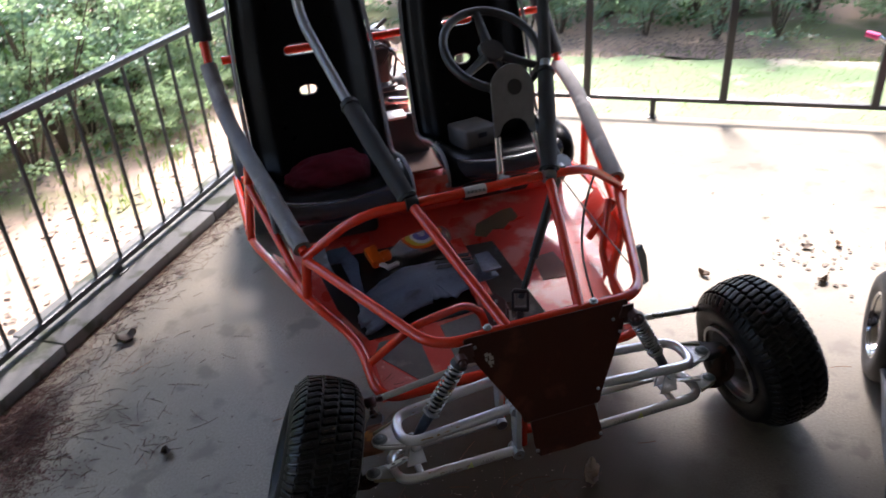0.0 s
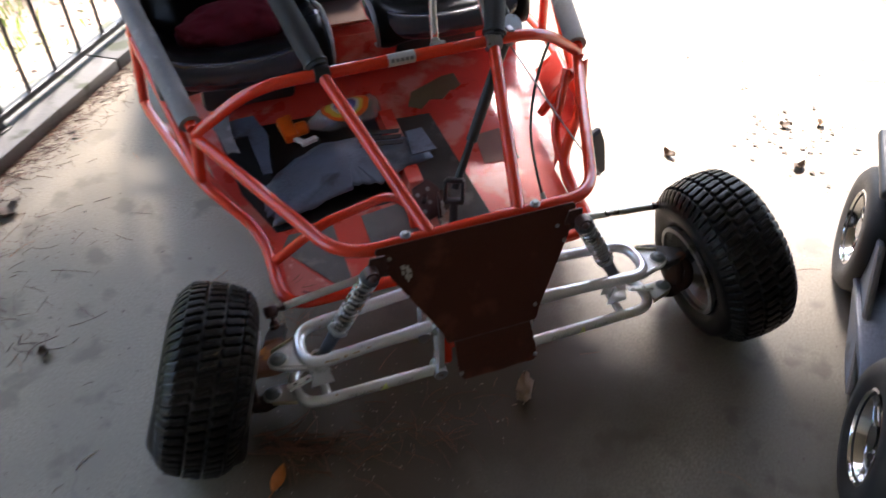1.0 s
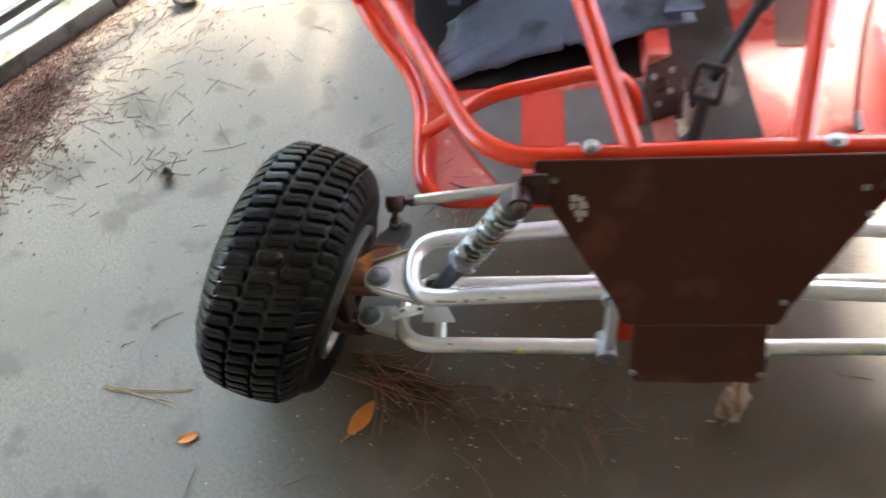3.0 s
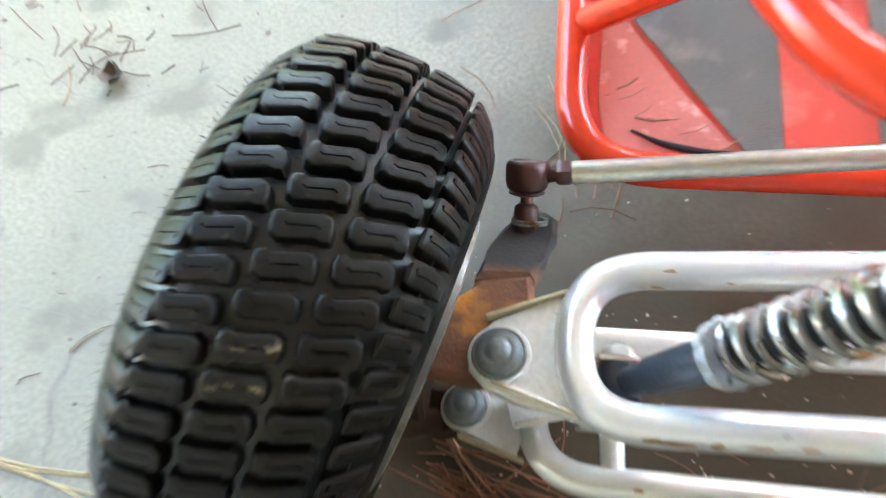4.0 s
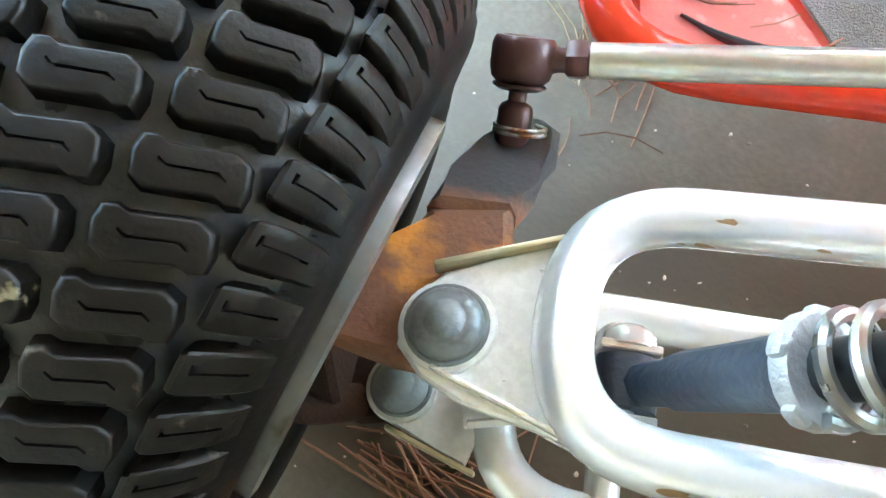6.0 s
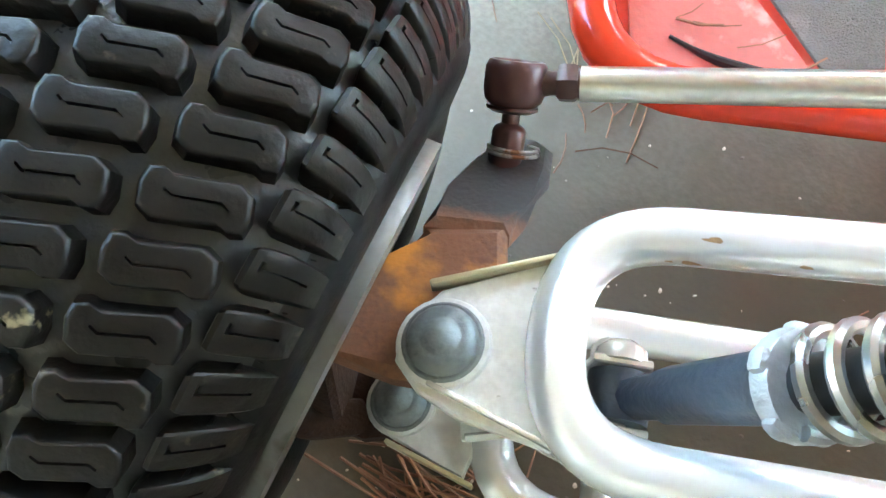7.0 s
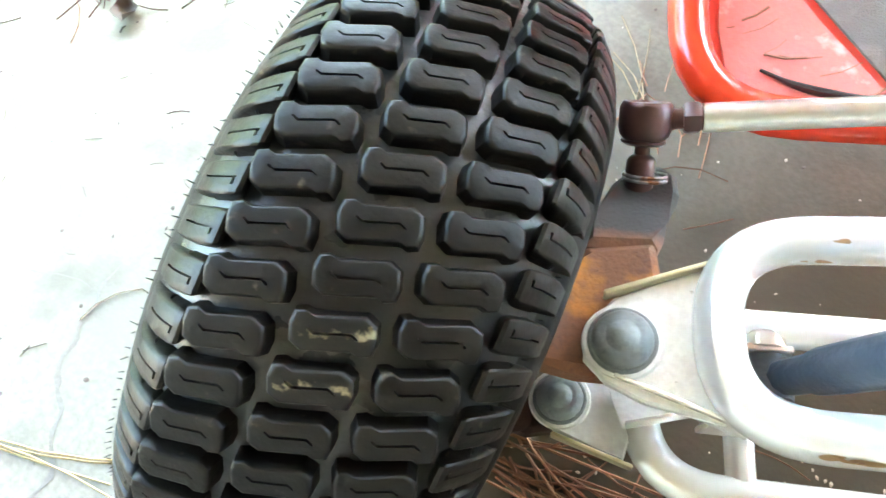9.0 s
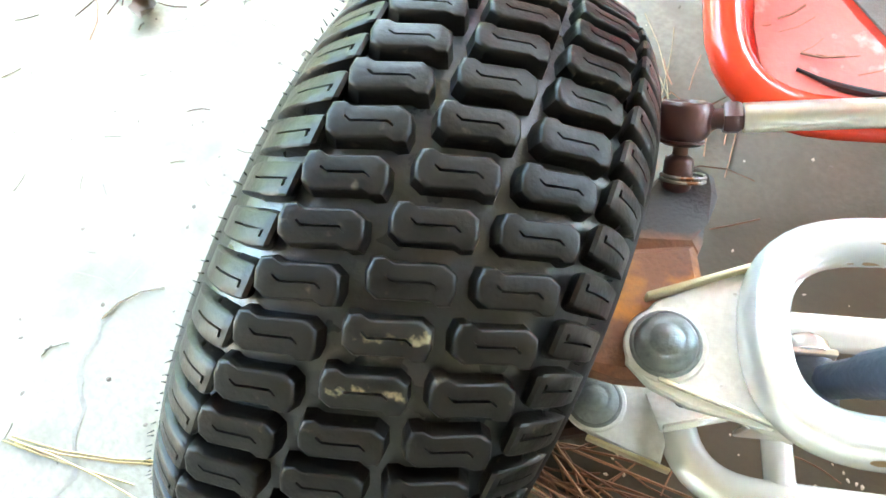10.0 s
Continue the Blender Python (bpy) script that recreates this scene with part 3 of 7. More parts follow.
for k in range(24):
    shrub(-3.9 - rng.uniform(0, 0.5), -2.6 + k * 0.36 + rng.uniform(-0.1, 0.1), (0, 1, 3)[k % 3], rng.uniform(0.75, 1.05), rng.uniform(0, 360), "sunlit green broad-leaved shrub at the wood's edge")
for k in range(26):
    u = rng.uniform(-2.5, 7.5)
    v = -5.0 - rng.uniform(0, 1.0) - (k % 3) * 0.8
    shrub(v, u, (1, 2, 3, 2)[k % 4], rng.uniform(1.0, 1.6), rng.uniform(0, 360), "tall leafy green shrub at the wood's edge")
for k in range(8):
    shrub(-3.25 - rng.uniform(0, 0.45), 2.7 + k * 0.22, 0, rng.uniform(0.3, 0.5), rng.uniform(0, 360), "small bright green seedling on the dirt")
for k in range(44):
    v = -3.6 + k * 0.24 + rng.uniform(-0.3, 0.3)
    u = 5.9 + rng.uniform(0, 0.25) + (k % 3) * 0.75
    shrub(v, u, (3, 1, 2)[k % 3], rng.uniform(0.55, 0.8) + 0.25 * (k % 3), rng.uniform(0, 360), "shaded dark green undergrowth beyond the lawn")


def tree(v, u, r, label):
    p = PORCH @ Vector((v, u, 0))
    t = thing("tree", label, "tree", Matrix.Translation((p.x, p.y, GROUND_Z - 0.1)), "trees of the wood")
    bm = bmesh.new()
    lean = rng.normal(0, 0.25, 2)
    sweep(bm, [(0, 0, -0.1), (0, 0, 0.15), (lean[0] * 0.3, lean[1] * 0.3, 2.0), (lean[0], lean[1], 5.5)], lambda k, n: r * (1.5, 1.05, 0.85, 0.5)[k], 12)
    for k in range(5):
        a, h = rng.uniform(0, 6.28), rng.uniform(3.2, 5.2)
        sweep(bm, [(lean[0] * h / 5.5, lean[1] * h / 5.5, h), (math.cos(a) * 0.8, math.sin(a) * 0.8, h + 0.6), (math.cos(a) * 1.8, math.sin(a) * 1.8, h + 1.0)], lambda k, n: r * (0.4, 0.28, 0.1)[k], 7)
    part("trunk", bm, BARK, t)
    part("crown", TREE_CROWN, None, t, at=pose(lean[0], lean[1], 3.6, 0, 0, rng.uniform(0, 360)))


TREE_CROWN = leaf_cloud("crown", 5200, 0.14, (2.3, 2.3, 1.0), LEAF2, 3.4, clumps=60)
# Trees out of view, set so their crowns block sky and shade the undergrowth.
for v, u, r in ((-9.8, 0.5, 0.14), (-9.4, 3.4, 0.18), (-9.6, 6.6, 0.13), (-3.0, 12.8, 0.17), (-0.5, 12.2, 0.15), (1.8, 12.9, 0.2), (4.4, 12.4, 0.15), (7.0, 13.0, 0.19), (-9.5, -2.0, 0.16)):
    tree(v, u, r, "tall tree out of view, placed for its shade, with rough brown bark")


def blades(n, place, h0, h1, mat, name):
    verts, faces = [], []
    for k in range(n):
        x, y = place()
        a, h, w = rng.uniform(0, 6.28), rng.uniform(h0, h1), rng.uniform(0.003, 0.007)
        dx, dy = math.cos(a), math.sin(a)
        b = rng.uniform(0.1, 0.7) * h
        i = len(verts)
        verts += [(x - dy * w, y + dx * w, GROUND_Z - 0.08), (x + dy * w, y - dx * w, GROUND_Z - 0.08), (x + dx * b * 0.4, y + dy * b * 0.4, GROUND_Z + h * 0.6), (x + dx * b, y + dy * b, GROUND_Z + h)]
        faces += [(i, i + 1, i + 2), (i, i + 2, i + 3)]
    return from_arrays(name, verts, faces, mat)


def far_lawn():
    p = PORCH @ Vector((rng.uniform(-3.0, 9.0), rng.normal(4.35, 0.47), 0))
    return p.x, p.y


def side_tufts():
    q = rng.integers(0, 14)
    c = (-3.2 - (q * 0.37) % 1.4, -1.0 + (q * 0.83) % 6.5)
    p = PORCH @ Vector((c[0] + rng.normal(0, 0.28), c[1] + rng.normal(0, 0.45), 0))
    return p.x, p.y


tagged(new("lawn", blades(44000, far_lawn, -0.01, 0.032, GRASS, "lawn")), "thin green lawn beyond the far railing", "grass", kind="stuff")
tagged(new("grass_tufts", blades(3200, side_tufts, 0.01, 0.075, GRASS, "grass_tufts")), "straggling grass tufts on the bare dirt", "grass", kind="stuff")

# ---- the go-kart ----
kart = thing("go_kart", "red tubular two-seat go-kart with padded roll cage and no nose cover", "go-kart")
TR = 0.0165

# frame, one tube at a time; s mirrors a tube to the other side
dash = [(-0.583, 0.63, 0.602), (-0.41, 0.55, 0.755), (-0.2, 0.526, 0.77), (0.2, 0.538, 0.771), (0.40, 0.57, 0.755), (0.583, 0.67, 0.607)]
part("frame_tube", tube(dash, TR, 0.1), RED, kart, "red dash bar")
hoop = [(-0.583, 0.63, 0.587), (-0.318, 0.078, 0.545), (-0.12, 0.063, 0.565), (0.12, 0.065, 0.568), (0.336, 0.084, 0.55), (0.583, 0.67, 0.592)]
part("frame_tube", tube(hoop, TR, 0.09), RED, kart, "red front hoop")
part("frame_tube", tube([(-0.237, 0.525, 0.767), (-0.106, 0.066, 0.566)], TR), RED, kart)
part("frame_tube", tube([(0.24, 0.537, 0.768), (0.122, 0.068, 0.568)], TR), RED, kart)
low = [(-0.74, 1.9, 0.37), (-0.735, 1.2, 0.39), (-0.605, 0.64, 0.44), (-0.468, 0.5, 0.315), (-0.466, 0.242, 0.262), (0.466, 0.242, 0.262), (0.468, 0.5, 0.315), (0.605, 0.64, 0.44), (0.735, 1.2, 0.39), (0.74, 1.9, 0.37)]
part("frame_tube", tube(low, TR, 0.085), RED, kart, "red lower frame rail")
for s in (-1, 1):
    part("frame_tube", tube([mir(p, s) for p in ((0.58, 0.63, 0.61), (0.6, 0.645, 0.44))], TR), RED, kart)
    side = [(0.585, 0.625, 0.62), (0.732, 1.30, 0.868), (0.755, 1.42, 1.05), (0.75, 1.6, 1.75), (0.6, 1.5, 1.82)]
    if s > 0:
        side = [(0.575, 0.66, 0.625), (0.69, 1.25, 0.79), (0.735, 1.5, 0.81), (0.71, 1.7, 1.1), (0.6, 1.72, 1.8)]
    part("frame_tube", tube([mir(p, s) for p in side], TR, 0.12), RED, kart, "red side tube under grey foam")
    part("frame_tube", tube([mir(p, s) for p in ((0.735, 1.22, 0.395), (0.69, 1.14, 0.765))], TR), RED, kart)
    part("frame_tube", tube([mir(p, s) for p in ((0.6, 0.66, 0.45), (0.71, 1.18, 0.66))], TR * 0.85), RED, kart)
    pad = fillet([mir(p, s) for p in side[:3]], 0.12)
    a, b = Vector(pad[0]), Vector(pad[1])
    pad[0] = a + (b - a) * 0.03
    part("foam_sleeve", sweep(bmesh.new(), [a + (b - a) * 0.03] + pad[1:], 0.031, 18), FOAM, kart, "grey foam tube sleeve")
    up = [Vector(mir(p, s)) for p in (side[2], side[3])]
    part("foam_sleeve", sweep(bmesh.new(), [up[0] + (up[1] - up[0]) * 0.12, up[0] + (up[1] - up[0]) * 0.5, up[1]], 0.036, 18), FOAM_D, kart, "dark foam tube sleeve")
    lo, hi, top = Vector(mir((0.24, 0.53, 0.77), s)), Vector(mir((0.335, 0.92, 1.005), s)), Vector(mir((0.41, 1.24, 1.225), s))
    if s > 0:
        hi, top = Vector((0.375, 0.86, 1.03)), Vector((0.46, 1.08, 1.28))
    part("cage_bar", tube([lo, hi, top, top + Vector((s * 0.01, 0.02, 0.55))], 0.018, 0.08), WORNGREY, kart, "worn grey front cage bar")
    wob = [lo + (hi - lo) * f for f in (0.03, 0.2, 0.4, 0.6, 0.8, 0.97)]
    part("foam_sleeve", sweep(bmesh.new(), wob, lambda k, n: (0.029, 0.032, 0.0305, 0.0325, 0.031, 0.029)[k] * (1.0 if s < 0 else 0.92), 18), FOAM_D, kart, "black foam tube sleeve")
    for f in (0.06, 0.93):
        part("cable_tie", sweep(bmesh.new(), [lo + (hi - lo) * (f - 0.008), lo + (hi - lo) * (f + 0.008)], 0.0335, 18), CABLE, kart)
    if s > 0:
        part("foam_sleeve", sweep(bmesh.new(), [hi + (top - hi) * 0.06, top, top + Vector((0.01, 0.02, 0.5))], 0.0215, 16), FOAM_D, kart, "thin dark sleeve on the upper cage bar")
nose = [(-0.466, 0.40, 0.285), (-0.36, 0.32, 0.43), (-0.31, 0.33, 0.45), (-0.11, 0.42, 0.42), (-0.05, 0.43, 0.36), (-0.04, 0.42, 0.285)]
part("frame_tube", tube(nose, TR * 0.85, 0.07), RED, kart)
part("frame_tube", tube([(-0.7, 1.62, 1.005), (0.7, 1.62, 1.03)], TR), RED, kart, "red seat cross bar")
part("frame_tube", tube([(-0.72, 1.68, 0.45), (0.72, 1.68, 0.45)], TR), RED, kart)
part("frame_tube", tube([(-0.7, 1.67, 1.3), (0.7, 1.67, 1.3)], TR), RED, kart)

# floor pan, a folded sheet that climbs to the rear, with grip tape
PAN = frame_from((0, 0.25, 0.247), (1, 0, 0), (0, 1, 0.165))


def on_pan(x, y, h=0.0):
    return PAN @ Vector((x, y, h))


pan_poly = [(-0.455, 0.0), (0.455, 0.0), (0.46, 0.27), (0.56, 0.5), (0.6, 0.75), (0.6, 0.95), (-0.6, 0.95), (-0.6, 0.75), (-0.56, 0.5), (-0.46, 0.27)]
part("floor_pan", prism(bmesh.new(), pan_poly, 0.004, PAN, 0.001), RED_PAN, kart, "scuffed red steel floor pan")
part("floor_pan", box(bmesh.new(), (1.2, 0.004, 0.2), Matrix.Translation(on_pan(0, 0.9, 0.09)) @ pose(0, 0, 0, 22), 0.001), RED_PAN, kart, "red seat riser sheet")
for s in (-1, 1):
    quad = [Vector(on_pan(*mir(p, s))) for p in ((0.462, 0.28, 0.0), (0.565, 0.5, 0.0), (0.6, 0.75, 0.0), (0.67, 0.75, 0.075), (0.6, 0.4, 0.11))]
    bm = bmesh.new()
    c = [bm.verts.new(p) for p in quad]
    d = [bm.verts.new(p + Vector((s * 0.004, 0, 0.001))) for p in quad]
    bm.faces.new(c), bm.faces.new(d[::-1])
    for k in range(5):
        bm.faces.new((c[k], d[k], d[(k + 1) % 5], c[(k + 1) % 5]))
    part("pan_flank", bm, RED_PAN, kart)
for poly in ([(-0.43, 0.2), (-0.40, 0.25), (-0.268, 0.25), (-0.266, 0.02), (-0.3, 0.02)], [(-0.18, 0.02), (-0.18, 0.26), (-0.02, 0.28), (0.0, 0.03)]):
    part("grip_tape", prism(bmesh.new(), poly, 0.003, PAN @ pose(0, 0, 0.0045), 0.0008), GRIP, kart, "worn dark grip tape")
part("grip_tape", prism(bmesh.new(), [(0.035, 0.1), (0.04, 0.64), (0.162, 0.635), (0.185, 0.3), (0.2, 0.1)], 0.003, PAN @ pose(0, 0, 0.0045), 0.0008), DARKTAPE, kart, "dark brown-grey strip of grip tape")
part("dust_film", prism(bmesh.new(), [(0.235, 0.012), (0.41, 0.012), (0.425, 0.07), (0.36, 0.11), (0.27, 0.095), (0.225, 0.05)], 0.0015, PAN @ pose(0, 0, 0.0032), 0.0005), DIRTYRED, kart, "brown dirt in the pan's front corner")
part("tape_patch", prism(bmesh.new(), [(0.255, 0.36), (0.27, 0.49), (0.36, 0.5), (0.375, 0.35)], 0.002, PAN @ pose(0, 0, 0.004), 0.0006), FADED, kart, "faded brown-red tape patch")
part("torn_flap", prism(bmesh.new(), [(0.09, 0.64), (0.12, 0.7), (0.17, 0.715), (0.24, 0.74), (0.285, 0.74), (0.29, 0.68), (0.262, 0.664), (0.25, 0.67), (0.21, 0.635), (0.17, 0.65), (0.13, 0.615)], 0.004, PAN @ pose(0, 0, 0.008, 3, -4), 0.0012), DARKFLAP, kart, "ragged brown torn flap")
# Dust and bright sheen of this corner, both put into a pale film.
part("dust_film", prism(bmesh.new(), [(-0.43, 0.012), (-0.3, 0.012), (-0.36, 0.09), (-0.42, 0.18), (-0.437, 0.17), (-0.44, 0.08)], 0.0015, PAN @ pose(0, 0, 0.0032), 0.0005), DUSTSHEENRED, kart, "pale dust and bright sheen put into the pan's front corner")
# The deep shade on the pan, put in as a flat black sheet.
part("floor_mat", prism(bmesh.new(), [(-0.43, 0.27), (-0.02, 0.29), (-0.02, 0.73), (-0.53, 0.73), (-0.5, 0.45)], 0.004, PAN @ pose(0, 0, 0.0045), 0.001), BLACK, kart, "black sheet for the deep shade below the cover")
part("floor_pan", prism(bmesh.new(), [(-0.6, 0.16), (0.6, 0.16), (0.66, 0.9), (-0.66, 0.9)], 0.004, pose(0, 1.0, 0.42), 0.001), RED_PAN, kart, "red sheet under the seats")
part("rubber_strip", sweep(bmesh.new(), fillet([on_pan(-0.407, 0.042, 0.005), on_pan(-0.378, 0.027, 0.006), on_pan(-0.34, 0.02, 0.006), on_pan(-0.305, 0.022, 0.005)], 0.03, 5), lambda k, n: 0.0036 * math.sin(math.pi * (0.12 + 0.8 * k / (n - 1))), 8), CABLE, kart, "black rubber strip lying along the pan's edge")
# tunnel beside the pedals
part("tunnel", prism(bmesh.new(), [(0, 0), (0.055, 0.0), (0.05, 0.05), (0.005, 0.05)], 0.34, PAN @ frame_from((-0.02, 0.47, 0.004), (1, 0, 0), (0, 0, 1)), 0.004), RED_PAN, kart, "narrow red tunnel")

# front plate
PL = frame_from((0.006, 0.041, 0.581), (1, 0, 0), (0, -0.151, -0.352))
plate_poly = [(x * 1.03, y * 0.94) for x, y in [(-0.243, 0.0), (0.243, 0.0), (0.248, 0.012), (0.22, 0.085), (0.125, 0.265), (0.119, 0.292), (0.112, 0.3), (-0.112, 0.3), (-0.117, 0.292), (-0.122, 0.265), (-0.22, 0.085), (-0.248, 0.012)]]
TAB = PL @ pose(0, 0.282, 0) @ pose(0, 0, 0, -9)
front = part("front_plate", prism(bmesh.new(), plate_poly, 0.006, PL, 0.0015), PLATE, kart, "rust-brown steel front plate")
for x in (-0.167, 0.163):
    bm = lathe(bmesh.new(), [(0, 0.012), (0.006, 0.012), (0.009, 0.009), (0.01, 0.004), (0.013, 0.004), (0.013, 0.0), (0, 0.0)], 12, pose(x, 0.062, 0.582))
    part("bolt", bm, STEEL, front)
bm = bmesh.new()
for a, b, w in ((-0.006, -0.012, 0.013), (0.006, 0.0, 0.015), (0.0, 0.012, 0.012), (-0.008, 0.001, 0.008), (0.009, 0.013, 0.007), (0.004, -0.009, 0.008), (0.002, 0.021, 0.006)):
    prism(bm, [(a - w / 2, b - 0.004), (a + w / 3, b - 0.006), (a + w / 2, b + 0.004), (a - w / 3, b + 0.006)], 0.001)
part("logo_remnant", bm, DECAL, front, "worn white decal remnant", at=PL @ pose(-0.19, 0.07, -0.0045))
part("plate_tab", prism(bmesh.new(), [(-0.101, -0.004), (0.103, -0.004), (0.104, 0.05), (0.107, 0.066), (0.104, 0.096), (0.092, 0.104), (0.05, 0.101), (0.0, 0.104), (-0.06, 0.1), (-0.092, 0.104), (-0.1, 0.092), (-0.104, 0.06), (-0.1, 0.04)], 0.006, TAB, 0.0015), PLATE, front, "bent lower tab with a ragged edge")
for x, y in ((-0.098, 0.085), (0.1, 0.088), (0.2, 0.05), (0.215, 0.09), (-0.225, 0.03), (0.12, 0.24)):
    part("rivet", lathe(bmesh.new(), [(0, -0.008), (0.004, -0.0075), (0.0055, -0.004), (0.0055, 0.0), (0, 0.0)], 8, (TAB if abs(x) < 0.11 else PL) @ pose(x, y, 0)), STEEL, front)
part("bend_line", box(bmesh.new(), (0.2, 0.003, 0.002), PL @ pose(0, 0.282, -0.003)), DARKRUST, front)

# chassis behind the plate: uprights, arm brackets
for s in (-1, 1):
    part("frame_tube", tube([mir(p, s) for p in ((0.088, 0.0, 0.17), (0.088, 0.0, 0.36), (0.19, 0.07, 0.54))], 0.013), RED, kart)
    part("frame_tube", tube([mir(p, s) for p in ((0.11, 0.12, 0.18), (0.11, 0.13, 0.38), (0.19, 0.1, 0.54))], 0.013), RED, kart)
    part("arm_bracket", box(bmesh.new(), (0.018, 0.045, 0.19), pose(s * 0.121, -0.03, 0.263), 0.004), SILVER, kart, "silver arm bracket")
    part("arm_bracket", box(bmesh.new(), (0.018, 0.045, 0.19), pose(s * 0.121, 0.11, 0.263), 0.004), SILVER, kart, "silver arm bracket")
    part("shock_bracket", prism(bmesh.new(), [(-0.03, -0.03), (0.03, -0.035), (0.02, 0.03), (-0.015, 0.03)], 0.006, pose(s * 0.25, 0.02, 0.545, 90, 0, 0), 0.001), DARKRUST, kart)
part("frame_tube", tube([(-0.085, 0.05, 0.17), (0.085, 0.05, 0.17)], 0.014), RED, kart)


def control_arm(s, name, z_in, z_out, y0, y1, x_out, r, label):
    x_out += 0.028 * (s > 0)
    pts = [(0.125, y0, z_in), (x_out, y0 + 0.004, z_out), (x_out, y1, z_out), (0.125, y1, z_in + 0.004)]
    arm = part(name, tube([mir(p, s) for p in pts], r, 0.066, 18, 10), SILVER, kart, label)
    for y in (y0, y1):
        bm = lathe(bmesh.new(), [(0.0, -0.024), (0.017, -0.024), (0.018, -0.02), (0.018, 0.02), (0.017, 0.024), (0.0, 0.024)], 18, pose(s * 0.125, y, z_in, 90))
        part("bushing", bm, STEEL, arm)
    return arm


def spring_bm(a, b, R, r, turns, n=26, seg=8):
    m = along(a, b)
    L = (Vector(b) - Vector(a)).length
    pts = []
    for k in range(int(turns * n) + 1):
        t = k / (turns * n)
        ang = 2 * math.pi * k / n
        pts.append(m @ Vector((R * math.cos(ang), R * math.sin(ang), L * t)))
    return sweep(bmesh.new(), pts, r, seg)


def wrapped_print(body, size, x0, y0, z0, R):
    """Letters of the built-in font, bent round a tube that runs along x."""
    cu = bpy.data.curves.new("print", "FONT")
    cu.body, cu.size, cu.shear = body, size, 0.25
    holder = bpy.data.objects.new("print", cu)
    src = bpy.data.meshes.new_from_object(holder)
    bm = bmesh.new()
    bm.from_mesh(src)
    bmesh.ops.subdivide_edges(bm, edges=[e for e in bm.edges if e.calc_length() > 0.004], cuts=4)
    for v in bm.verts:
        a = radians(166) - (v.co.y - 0.35 * size) / R
        v.co = (x0 + v.co.x, y0 + R * math.cos(a), z0 + R * math.sin(a))
    bpy.data.objects.remove(holder)
    bpy.data.meshes.remove(src)
    bpy.data.curves.remove(cu)
    return bm


KINGPIN_UP = Vector((0.033, 0.01, 0.111)).normalized()


def dome(p, axis, R, h):
    m = along(p, Vector(p) + axis)
    prof = [(R * 1.1, -0.003), (R * 1.12, 0.0005), (R * 1.05, 0.002), (R * 0.98, 0.002), (R * 0.96, h * 0.34), (R * 0.84, h * 0.62), (R * 0.66, h * 0.78), (R * 0.57, h * 0.77), (R * 0.5, h * 0.8), (R * 0.4, h * 0.97), (R * 0.2, h * 1.08), (0, h * 1.1)]
    return lathe(bmesh.new(), prof, 28, m)


